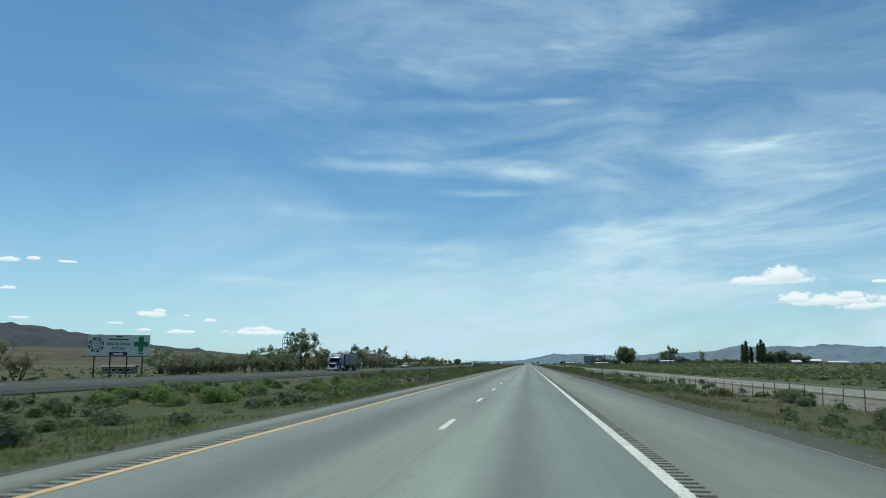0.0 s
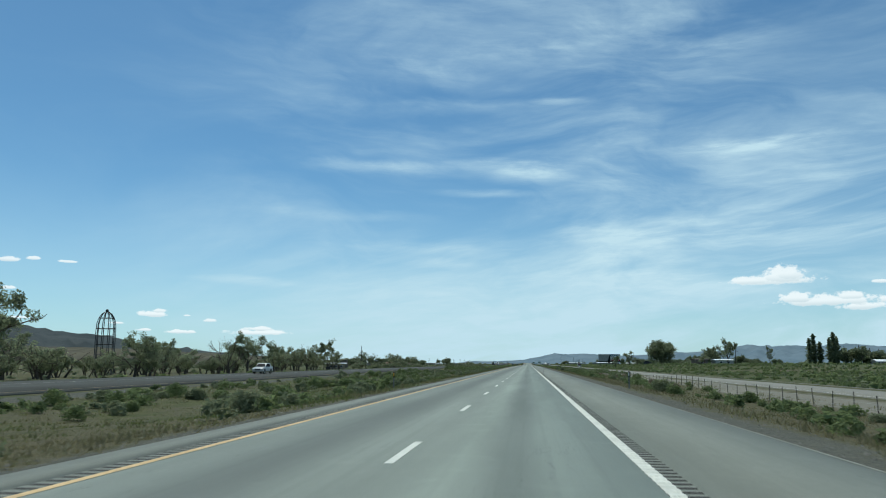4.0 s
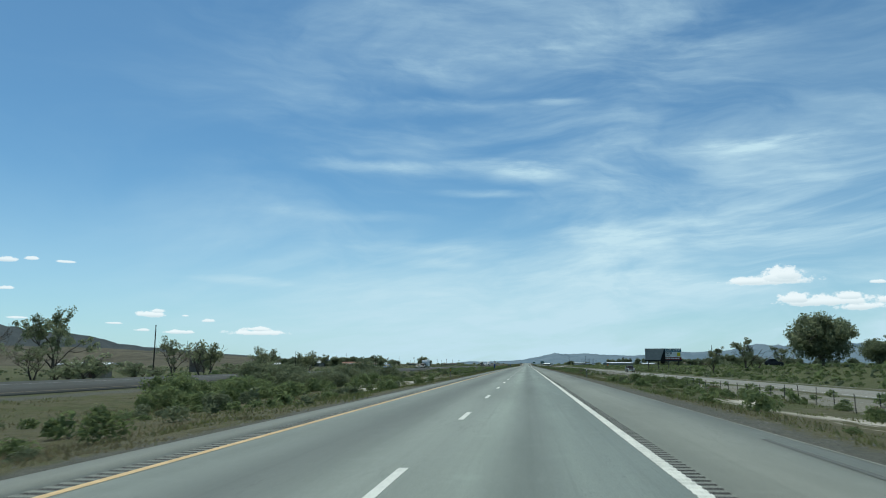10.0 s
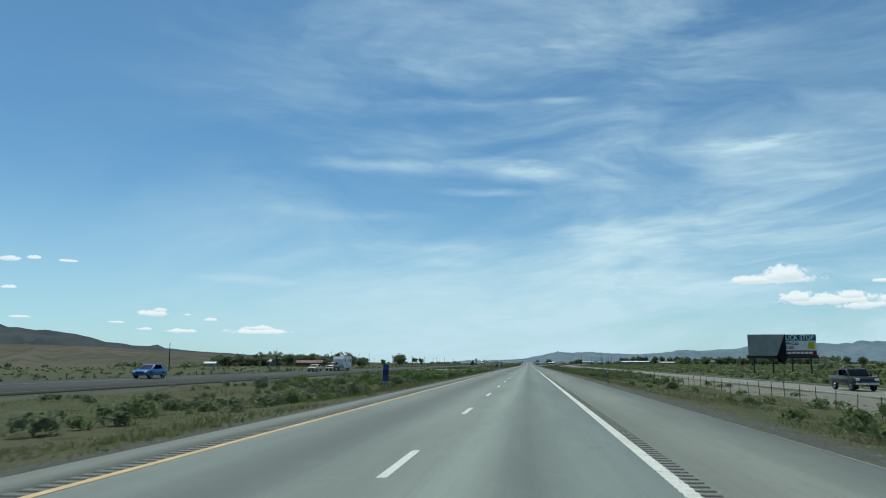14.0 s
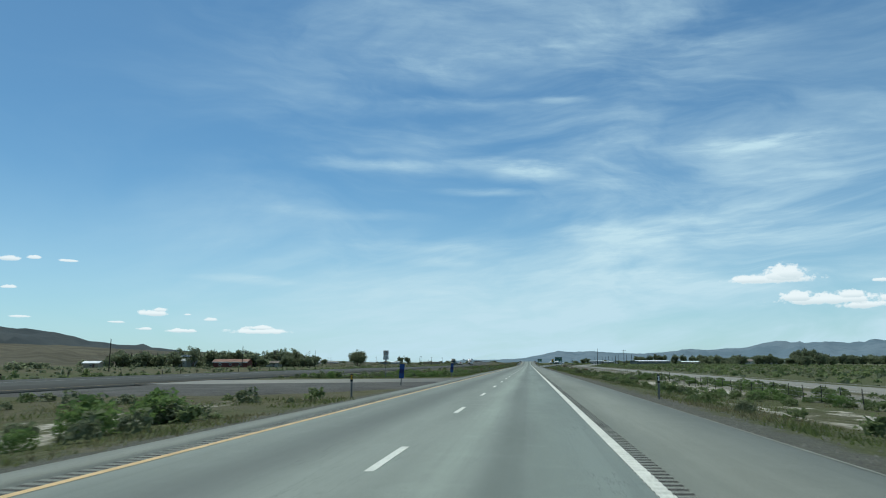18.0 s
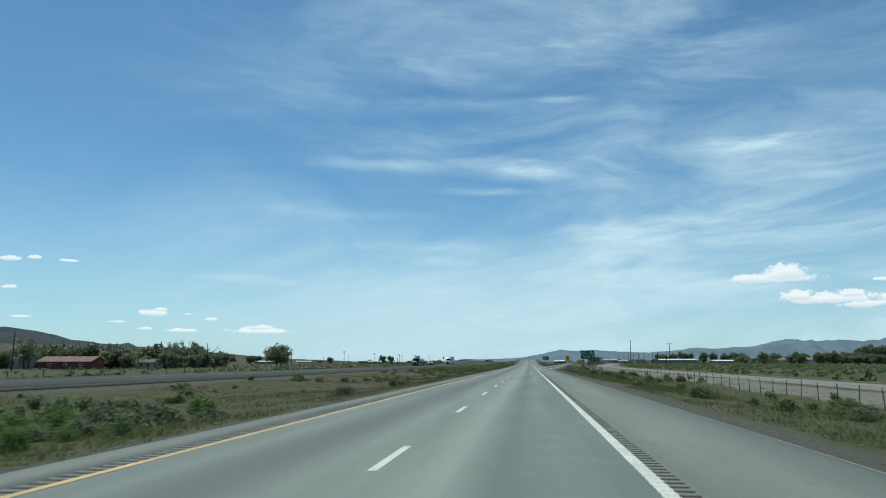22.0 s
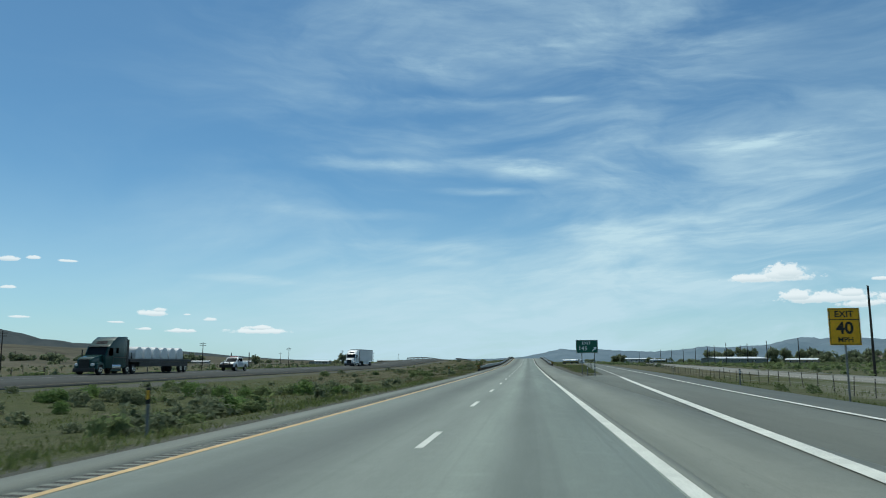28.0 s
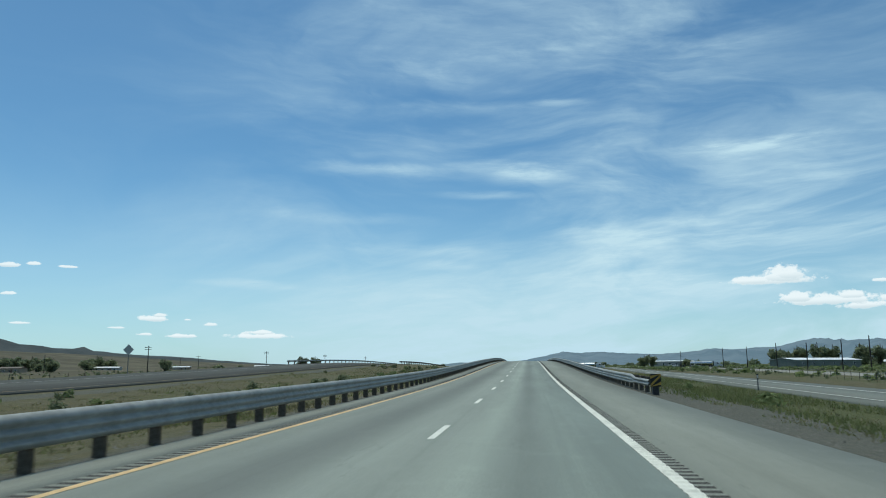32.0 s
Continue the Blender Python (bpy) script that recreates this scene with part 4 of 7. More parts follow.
FRESHER = ((5, 60), (580, 665), (725, 800), (975, 1072))
MEADOW = meadow_material()


def grass_cover(count, edge, reach, label):
    """Tufts of grass from the gravel's edge outwards, thickest near the road, in drifts of uneven height."""
    n = int(count * 1.7)
    x = edge + reach * rng.random(n) ** 1.6
    y = rng.uniform(-15, 1300, n)
    spots = []
    for a, b in zip(x, y):
        drift = noise.noise(Vector((a * 0.22, b * 0.1, 8.0))) + 0.5 * noise.noise(Vector((a * 0.8, b * 0.6, 3.0)))
        if on_salt(a, b) and drift < 0.25:
            continue
        if drift > -0.22 and open_ground(a, b, -0.3):
            spots.append((a, b, ground_z(a, b) - 0.02, 0.75 + drift))
    spots = np.array(spots[:count])
    k = 6
    p, tall = np.repeat(spots[:, :3], k, 0), np.repeat(spots[:, 3], k)
    p[:, :2] += rng.normal(0, 0.2, (len(p), 2))
    h = (rng.uniform(0.05, 0.23, len(p)) * tall)[:, None]
    turn = rng.uniform(0, 6.28, len(p))
    side = np.stack([np.cos(turn), np.sin(turn), turn * 0], 1) * rng.uniform(0.012, 0.034, len(p))[:, None]
    tip = p + np.concatenate([rng.normal(0, 0.38, (len(p), 2)) * h, h], 1)
    v = np.stack([p - side, p + side, tip], 1).reshape(-1, 3)
    tagged(from_arrays("grass", v, tris(len(p)), MEADOW), label, "grass", kind="stuff")


grass_cover(60000, -7.5, -23.0, "dry and green grass over the median")
grass_cover(30000, 6.4, 14.5, "dry and green grass along the fence")


def tall_grass(count, y0, y1, far_edge, label):
    """Fresh grass on a strip beyond the gravel of the shoulder; far_edge: its outer side as a function of y."""
    y = rng.uniform(y0, y1, count)
    edge = np.array([far_edge(v) for v in y])
    x = 8.0 + (edge - 8.0) * rng.random(count)
    keep = np.array([noise.noise(Vector((a * 0.3, b * 0.12, 1.0))) > -0.25 for a, b in zip(x, y)])
    x, y = x[keep & (edge > 8.4)], y[keep & (edge > 8.4)]
    p = np.stack([x, y, [ground_z(a, b) - 0.02 for a, b in zip(x, y)]], 1)
    h = rng.uniform(0.07, 0.24, len(p))[:, None]
    turn = rng.uniform(0, 6.28, len(p))
    side = np.stack([np.cos(turn), np.sin(turn), turn * 0], 1) * 0.04
    tip = p + np.concatenate([rng.normal(0, 0.3, (len(p), 2)) * h, h], 1)
    v = np.stack([p - side, p + side, tip], 1).reshape(-1, 3)
    tagged(from_arrays("grass", v, np.arange(len(v)).reshape(-1, 3), FRESH), label, "grass", kind="stuff")


FRESH = leafy("fresh_grass_blades", (0.096, 0.12, 0.041), (0.24, 0.249, 0.112), 0.8, 0.45)
tall_grass(26000, 1082, 1290, lambda y: ramp_left(y) - 1.6, "fresh green grass beside the exit lane")
tall_grass(20000, 835, 936, lambda y: 13.0, "fresh green grass between the gravel and the fence")


# trees
class Limbs:
    def __init__(self):
        self.v, self.f, self.tips = [], [], []

    def tube(self, a, b, r1, r2, sides=4):
        a, b = Vector(a), Vector(b)
        q = (b - a).to_track_quat("Z", "Y")
        s = len(self.v)
        for p, r in ((a, r1), (b, r2)):
            for k in range(sides):
                t = 2 * math.pi * k / sides
                self.v.append(tuple(p + q @ Vector((math.cos(t) * r, math.sin(t) * r, 0))))
        for k in range(sides):
            n = (k + 1) % sides
            self.f.append((s + k, s + n, s + sides + n, s + sides + k))

    def grow(self, a, way, length, r, depth, spread, rise):
        """A limb that bends as it goes and forks at its end."""
        p, d = Vector(a), Vector(way).normalized()
        for k in range(3):
            d = (d + Vector(rng.normal(0, 0.16, 3)) + Vector((0, 0, rise))).normalized()
            q = p + d * length / 3
            self.tube(p, q, r * (1 - 0.13 * k), r * (1 - 0.13 * (k + 1)))
            p = q
            if depth <= 2:
                self.tips.append(tuple(p))
        if depth == 0:
            return
        for _ in range(2 if depth > 2 or rng.random() < 0.6 else 3):
            w = (d + Vector(rng.normal(0, spread, 3))).normalized()
            self.grow(p, w, length * rng.uniform(0.62, 0.85), r * 0.6, depth - 1, spread, rise)


def tree(name, height, mat, label, leaves=1500, leaf=0.22, clumps=0.9, depth=4, spread=0.55, rise=0.08, first=0.28, bare=False, stems=1, wide=1.0, fill=0.5, low=0.22, girth=4.0, aspect=0.6):
    """A tree at the origin: trunk with limbs, and a crown of small leaves held in clumps round the twigs."""
    limbs = Limbs()
    for k in range(stems):
        t = 6.28 * k / stems + rng.uniform(0, 1)
        out = 0.0 if stems == 1 else 0.35
        foot = Vector((math.cos(t) * 0.3 * (stems > 1), math.sin(t) * 0.3 * (stems > 1), -0.3))
        head = foot + Vector((math.cos(t) * out + rng.normal(0, 0.06), math.sin(t) * out + rng.normal(0, 0.06), 1)) * height * first
        r = height * 0.024 / stems ** 0.4
        limbs.tube(foot, foot.lerp(head, 0.5), r * 1.25, r, 7)
        limbs.tube(foot.lerp(head, 0.5), head, r, r * 0.8, 7)
        for j in range(6 if stems == 1 else 4):
            q = 2.4 * j + k + rng.uniform(-0.4, 0.4)
            tilt = 0.35 + 0.9 * (j / 5 if j else 0.0) * spread
            start = foot.lerp(head, 1.0 - 0.13 * j)
            limbs.grow(start, (math.cos(q) * tilt, math.sin(q) * tilt, 1.0 - 0.45 * spread * tilt), height * 0.3, r * 0.5, depth - 2, spread, rise)
    v = np.array(limbs.v)
    fit = height / v[:, 2].max()
    if fill > 0.7 and not bare:
        fit, wide = fit * 0.9, min(wide, girth * 0.85 / (np.abs(v[:, :2]).max() * fit * 0.9))
    v *= (fit * wide, fit * wide, fit)
    ob = thing(name, (0, 0, 0), label, "tree")
    from_arrays("trunk", v, limbs.f, BARK, ob)
    if not bare:
        tips = np.array(limbs.tips) * (fit * wide, fit * wide, fit)
        tips = tips[tips[:, 2] > height * (low + 0.06)]
        count = max(30, leaves // 55)
        knots = tips[rng.integers(0, len(tips), count)]
        d = rng.normal(size=(count, 3))
        d /= np.linalg.norm(d, axis=1)[:, None]
        mid = np.array([0.0, 0.0, height * (low + 0.95) / 2])
        reach = np.array([girth, girth, height * (0.95 - low) / 2]) - clumps * 0.6
        shell = mid + d * reach * rng.uniform(0.4, 1.0, (count, 1))
        knots = np.where(rng.random((count, 1)) < fill, shell, knots)
        size = clumps * rng.uniform(0.6, 1.25, count)
        pick = rng.integers(0, count, leaves)
        e = rng.normal(size=(leaves, 3))
        e *= (size[pick] * rng.uniform(0.55, 1.0, leaves))[:, None] / np.linalg.norm(e, axis=1)[:, None]
        c = knots[pick] + e * (1, 1, 0.72)
        c[:, 2] = np.clip(c[:, 2], 0.4, None)
        inner = np.repeat(knots, 2, 0) + rng.normal(0, 0.25, (2 * count, 3)) * np.repeat(size, 2)[:, None]
        v = np.concatenate([leaf_blades(c, leaf, face=e + (c - mid) * 0.12, loose=0.6, aspect=aspect), leaf_blades(inner, clumps * 0.27, face=inner - mid, loose=0.4, aspect=0.9)])
        from_arrays("crown", v, tris(len(v) // 3), mat, ob)
    return ob


def poplar(name, height, label):
    limbs = Limbs()
    limbs.tube((0, 0, -0.3), (0, 0, height * 0.95), height * 0.018, 0.04)
    for k in range(40):
        z = height * (0.1 + 0.75 * k / 40)
        t = k * 2.4
        r = height * 0.075 * (1 - 0.4 * k / 40)
        limbs.tube((0, 0, z), (math.cos(t) * r, math.sin(t) * r, z + height * 0.12), 0.06, 0.02, 4)
    ob = thing(name, (0, 0, 0), label, "tree")
    from_arrays("trunk", limbs.v, limbs.f, BARK, ob)
    u = rng.uniform(0, 1, 1500)
    r = height * 0.085 * np.sqrt(np.clip(np.minimum(u / 0.25, (1.02 - u) / 0.5), 0.05, 1)) * (0.5 + 0.65 * rng.random(1500)) * (0.8 + 0.35 * np.sin(u * 31 + 2.0 * np.sin(u * 13)))
    t = rng.uniform(0, 6.28, 1500)
    c = np.stack([np.cos(t) * r, np.sin(t) * r, height * (0.06 + 0.94 * u)], 1)
    v = np.concatenate([leaf_blades(c, 0.36, 1.0, 1.2), leaf_blades(c[:160] * (0.5, 0.5, 0.96), 0.8, 1.0, 1.2)])
    from_arrays("crown", v, tris(len(v) // 3), LEAF, ob)
    return ob


def set_tree(ob, x, y, scale=1.0, turn=None, wide=None):
    s = scale if wide is None else wide
    m = pose(x, y, ground_z(x, y) - 0.05, 0, 0, rng.uniform(0, 360) if turn is None else turn) @ Matrix.Diagonal((s, s, scale, 1))
    return m


def forest(ob, spots):
    """The first spot takes the tree itself, the rest its copies. Spots: x, y, height scale, width scale."""
    for k, (x, y, s, w) in enumerate(spots):
        m = set_tree(ob, x, y, s, None, w)
        if k:
            copy_thing(ob, m)
    x, y, s, w = spots[0]
    ob.matrix_basis = set_tree(ob, x, y, s, None, w)


COTTON = "broad leafy cottonwood with a full dark-green crown"
OPEN = "tall open-crowned cottonwood with bare lower limbs"
BELT = "bushy green tree in a roadside thicket"
big = tree("cottonwood", 12.6, LEAF, COTTON, 14000, 0.24, 1.7, 4, 0.6, 0.03, 0.2, wide=1.2, fill=1.0, low=0.03, girth=7.9, aspect=0.7)
opened = tree("cottonwood", 13.0, LEAF, OPEN, 6200, 0.19, 1.15, 4, 0.6, 0.06, 0.3, fill=0.4, low=0.3, girth=5.0)
opened2 = tree("cottonwood", 12.5, LEAF, OPEN, 5400, 0.19, 1.1, 4, 0.55, 0.06, 0.28, fill=0.35, low=0.3, girth=4.6)
dead = tree("dead_tree", 12.0, LEAF, "leafless grey dead tree with spreading limbs", 0, bare=True, depth=5, spread=0.6, rise=0.07, first=0.24)
sparse = tree("cottonwood", 9.0, PALE_LEAF, "thin half-bare tree with few pale leaves", 2100, 0.155, 0.9, 4, 0.6, 0.06, 0.24, stems=2, fill=0.3, low=0.15, girth=3.4)
belt = tree("roadside_tree", 7.0, PALE_LEAF, BELT, 1700, 0.2, 1.05, 3, 0.6, 0.05, 0.26, stems=3, wide=1.1, fill=0.4, low=0.14, girth=3.3)
belt2 = tree("roadside_tree", 7.0, LEAF, BELT, 1900, 0.21, 1.15, 3, 0.65, 0.03, 0.24, stems=2, wide=1.25, fill=0.5, low=0.1, girth=3.8)
willow = tree("willow", 9.5, PALE_LEAF, "broad soft olive-green tree standing alone in the field", 6200, 0.22, 1.4, 3, 0.6, 0.03, 0.2, stems=3, wide=1.2, fill=1.0, low=0.02, girth=6.0, aspect=0.7)
round_tree = tree("shade_tree", 9.0, LEAF, "dense round dark-green shade tree by the buildings", 1350, 0.38, 1.6, 2, 0.65, 0.03, 0.25, wide=1.1, fill=1.0, low=0.0, girth=4.6, aspect=0.85)
young = tree("young_tree", 8.0, PALE_LEAF, "slender young tree with light-green leaves", 2300, 0.165, 0.8, 4, 0.5, 0.1, 0.3, fill=0.45, low=0.2, girth=2.6)
lombardy = poplar("poplar", 17.0, "tall narrow dark poplar by the farmhouse")
forest(big, [(67.6, 531, 1.13, 1.06), (106, 590, 0.75, 0.8)])
forest(willow, [(-102.7, 1084, 1.18, 1.05)])
forest(opened, [(-72, 230, 1.05, 1.0), (-79, 344, 0.9, 0.9), (-128, 392, 0.9, 0.9), (-92, 262, 0.72, 0.85)])
forest(opened2, [(-97, 494, 1.12, 1.0), (93, 501, 0.95, 0.9), (-86, 386, 0.8, 0.8), (100, 558, 0.8, 0.8), (-84, 292, 0.75, 0.9), (-92, 365, 0.7, 0.9), (-104, 452, 0.75, 0.9), (-90, 447, 0.62, 0.8)])
forest(dead, [(-101.9, 478, 1.0, 1.0), (-78, 327, 0.85, 0.9), (-96, 560, 0.7, 0.7), (-84, 250, 0.7, 0.7)])
forest(sparse, [(-84, 520, 1.0, 1.0), (-126, 150, 1.0, 1.1), (-133, 172, 1.05, 1.1), (-82, 455, 0.8, 0.9), (-94, 372, 0.9, 0.9), (-120, 128, 0.8, 1.1), (-88, 178, 0.62, 0.8), (-92, 196, 0.6, 0.8), (-80, 212, 0.55, 0.7),
                (-86, 310, 0.8, 0.9), (-76, 362, 0.7, 0.8), (-88, 420, 0.85, 1.0), (-97, 440, 0.8, 1.0), (-90, 478, 0.7, 0.9)])
forest(young, [(52.7, 539, 1.0, 1.0), (46, 543, 0.8, 0.8), (115, 512, 1.15, 0.55), (80, 598, 0.8, 0.9), (74, 470, 0.5, 0.8)])
forest(lombardy, [(167, 606, 0.92, 1.3), (170.5, 609, 1.08, 1.5), (174.5, 610, 0.8, 1.4), (178.5, 606, 0.95, 1.3), (181.5, 608, 1.14, 1.5), (184.5, 611, 1.0, 1.5)])


def uneven_row(y0, y1, gap, near, far, low, high):
    """A ragged row of trees: uneven steps, with gaps, and heights that swell and fall along it; open ground round the billboard."""
    y, out = y0, []
    while y < y1:
        swell = 0.5 + 0.5 * noise.noise(Vector((y * 0.02, near, 3.0)))
        h = low + (high - low) * min(1.0, max(0.0, swell + rng.normal(0, 0.18)))
        x, wide = -near - rng.uniform(0, far), h * rng.uniform(0.95, 1.35)
        if y > 215 or x < -0.7 * y or (y > 150 and x > -0.52 * y):
            out.append((x, y, h, wide))
        y += gap * rng.uniform(0.5, 1.7)
    return out


forest(belt, [(-65, 495, 1.12, 1.1), (-74, 555, 1.1, 1.1), (-68, 575, 1.0, 1.0), (-88, 432, 1.4, 1.3), (-96, 441, 1.2, 1.3), (-83, 424, 0.85, 1.1), (-104, 436, 1.0, 1.2), (-112, 470, 1.1, 1.3)] +
       uneven_row(395, 485, 9, 98, 30, 0.4, 0.75) + uneven_row(115, 378, 8, 76, 34, 0.5, 0.95))
forest(belt2, [(-66, 530, 0.7, 0.9), (60, 556, 0.6, 0.8), (-92, 428, 1.25, 1.2)] + uneven_row(225, 378, 9, 96, 30, 0.6, 1.05) + uneven_row(190, 378, 8, 82, 36, 0.55, 1.1) +
       [(-50 - rng.uniform(0, 26), y + rng.uniform(-4, 4), rng.uniform(0.3, 0.55), rng.uniform(0.6, 0.9)) for y in range(430, 560, 10)] +
       [(-140 - rng.uniform(0, 115), 1056 + rng.uniform(0, 60), rng.uniform(1.2, 1.8), rng.uniform(1.1, 1.6)) for _ in range(18)])
forest(round_tree, [(-176, 1052, 1.1, 1.0)] + [(-150 - rng.uniform(0, 90), 1050 + rng.uniform(0, 110), rng.uniform(0.85, 1.35), rng.uniform(1.2, 1.75)) for k in range(34)] +
       [(x + rng.uniform(-5, 5), 1560 + rng.uniform(0, 120), rng.uniform(1.05, 1.65), rng.uniform(1.4, 2.0)) for x in range(205, 430, 10)] +
       [(188.5 + 5 * k + rng.uniform(-1.5, 1.5), 612 + rng.uniform(0, 14), (1.15, 1.35, 1.5, 1.05, 1.25, 1.2, 0.9)[k], rng.uniform(1.3, 1.6)) for k in range(7)] +
       [(130, 1560, 1.3, 1.2), (137, 1572, 1.25, 1.3), (147, 1576, 1.45, 1.3), (155, 1570, 1.65, 1.3), (163, 1574, 1.5, 1.4), (175, 1565, 1.55, 1.3), (186, 1570, 1.5, 1.2), (196, 1568, 1.4, 1.2), (215, 1575, 1.2, 1.2), (232, 1570, 1.2, 1.1)] +
       [(176, 1140, 1.05, 0.9), (186, 1144, 1.15, 1.0), (195, 1150, 0.95, 0.9)] + [(188 + 7.5 * k + rng.uniform(-3, 3), 1350 + rng.uniform(0, 70), rng.uniform(0.85, 1.35), rng.uniform(1.1, 1.6)) for k in range(12)] +
       [(262 + 8 * k + rng.uniform(-2, 2), 1412 + rng.uniform(0, 22), (1.5, 1.95, 2.15, 2.0, 1.6)[k], (1.5, 1.7, 1.8, 1.7, 1.5)[k]) for k in range(5)] +
       [(300 + 9 * k + rng.uniform(-3, 3), 1405 + rng.uniform(0, 60), rng.uniform(1.0, 1.5), rng.uniform(1.3, 1.8)) for k in range(9)] +
       [(230 + 14 * k, 1010 + rng.uniform(0, 120), rng.uniform(0.7, 1.1), rng.uniform(0.9, 1.3)) for k in range(9)] +
       [(-128 - rng.uniform(0, 26), 1058 + 7 * k, rng.uniform(0.7, 1.0), rng.uniform(0.8, 1.1)) for k in range(8)] +
       [(84, 505, 0.55, 0.6), (97, 495, 0.6, 0.6), (79, 496, 0.4, 0.5)] +
       [(70.7, 1623, 1.0, 1.0), (76, 1630, 1.05, 0.9), (100, 1640, 0.7, 0.9), (-199, 1787, 1.5, 1.4), (-188, 1790, 1.4, 1.3), (-210, 1560, 1.0, 1.0), (-240, 1500, 0.9, 1.1), (-262, 1520, 0.8, 1.0), (-182, 1068, 1.2, 0.8)] +
       [(-285 - rng.uniform(0, 150), 1480 + rng.uniform(0, 170), rng.uniform(0.9, 1.4), rng.uniform(1.2, 1.8)) for _ in range(26)])


def far_trees(spots, label):
    """Woods too far off to be counted."""
    kinds = [bush(170, 6, 0.085, 0.5, 0.9) for _ in range(4)]
    scatter("far_trees", kinds, spots, LEAF, label, "trees")


far_trees([(x, y, ground_z(x, y, False) - 0.5, w, w * rng.uniform(0.5, 0.9), rng.uniform(0, 6.28)) for x, y, w in
           [(rng.uniform(60, 900), rng.uniform(1750, 2400), rng.uniform(7, 13)) for _ in range(140)] +
           [(rng.uniform(200, 440), rng.uniform(1540, 1690), rng.uniform(8, 17)) for _ in range(70)] +
           [(rng.uniform(-250, -150), rng.uniform(1060, 1160), rng.uniform(7, 12)) for _ in range(45)] +
           [(rng.uniform(110, 400), rng.uniform(720, 1000), rng.uniform(6, 10)) for _ in range(40)] +
           [(rng.uniform(-420, -60), rng.uniform(1850, 2500), rng.uniform(6, 12)) for _ in range(45)] +
           [(rng.uniform(-330, -190), rng.uniform(900, 1300), rng.uniform(6, 10)) for _ in range(35)] +
           [(rng.uniform(-900, -300), rng.uniform(1300, 2200), rng.uniform(6, 11)) for _ in range(25)]], "distant dark trees along the edge of the valley")

for count, x0, x1, y0, y1, size, mat, label in ((46, -27, -13.5, 38, 92, (1.1, 2.2), LUSH, "fresh green thicket on the grassy median"),
                                                (12, -23, -13, 334, 352, (1.0, 2.0), SAGE, "grey-green bushes on the dry median"),
                                                (12, -22, -12, 366, 382, (0.9, 1.7), BRUSH, "green bushes on the dry median"),
                                                (6, -16, -11.5, 1097, 1106, (1.0, 1.8), BRUSH, "green bushes before the median's guard rail")):
    scatter("brush_thicket", DENSE, plant_spots(count, x0, x1, y0, y1, None, size, -0.45), mat, label, "brush")

# ---- roadside things ----


def letters(text, size, mat, parent, at, turn=0.0, bold=0.0, align="CENTER", wide=1.0):
    """Lettering as a thin mesh that faces towards -y; at: its middle (or left end) at half height."""
    cu = bpy.data.curves.new("lettering", "FONT")
    cu.body, cu.size, cu.align_x, cu.align_y, cu.extrude, cu.offset = text, size, align, "CENTER", 0.004, bold
    ob = bpy.data.objects.new("lettering", cu)
    scene.collection.objects.link(ob)
    bpy.context.view_layer.update()
    me = bpy.data.meshes.new_from_object(ob.evaluated_get(bpy.context.evaluated_depsgraph_get()))
    bpy.data.objects.remove(ob)
    me.materials.clear()
    out = link_mesh("lettering", me, mat, parent)
    out.matrix_basis = pose(*at, 90, 0, turn) @ Matrix.Diagonal((wide, 1, 1, 1))
    return out


def prism(bm, outline, x0, x1, bevel=0.0):
    """Adds a solid with that outline (y, z), drawn out from x0 to x1."""
    a = [bm.verts.new((x0, y, z)) for y, z in outline]
    b = [bm.verts.new((x1, y, z)) for y, z in outline]
    n = len(outline)
    made = [bm.faces.new(a), bm.faces.new(b[::-1])]
    for k in range(n):
        made.append(bm.faces.new((a[k], b[k], b[(k + 1) % n], a[(k + 1) % n])))
    bmesh.ops.recalc_face_normals(bm, faces=made)
    if bevel:
        bmesh.ops.bevel(bm, geom=list({e for f in made for e in f.edges}), offset=bevel, segments=2, affect="EDGES", profile=0.6)
    return bm


def arrow(bm, at, size, y):
    """A slanting arrow that points up and to the right, in the plane of a sign."""
    x, z = at
    d = size * 0.5
    pts = [(-0.9, -0.62), (-0.62, -0.9), (0.3, 0.02), (0.62, -0.3), (0.8, 0.8), (-0.3, 0.62), (0.02, 0.3)]
    vs = [bm.verts.new((x + px * d, y, z + pz * d)) for px, pz in pts]
    bm.faces.new(vs)
    return bm


STEEL_POST = speckled("sign_post_steel", (0.12, 0.125, 0.12), (0.26, 0.27, 0.26), 10.0, 0.6, 0.4)
BACK = plain("sign_back_aluminium", (0.42, 0.43, 0.43), 0.5, 0.6)
REFLECT_Y = plain("amber_reflector", (0.75, 0.4, 0.04), 0.35)
REFLECT_W = plain("white_reflector", (0.75, 0.76, 0.74), 0.35)
MARKS_Y = (67, 189, 311, 431, 554, 675, 797, 895, 1020, 1080, 1129)


def delineator(x, y, panel, label, group):
    t = thing("delineator", (x, y, ground_z(x, y) - 0.15), label, "road marker", group, rng.uniform(-6, 6))
    bm = box(bmesh.new(), (0.085, 0.03, 1.18), (0, 0, 0.59), 0.006)
    box(bm, (0.022, 0.05, 1.14), (0, 0.02, 0.57))
    part("post", bm, STEEL_POST, t)
    boxed("backing", (0.115, 0.016, 0.36), (0, -0.024, 1.06), BLACK, t, "", 0.004)
    boxed("reflector", (0.075, 0.012, 0.21), (0, -0.035, 1.08), panel, t, "", 0.003)
    boxed("cap", (0.1, 0.045, 0.025), (0, 0, 1.24), BLACK, t, "", 0.008)


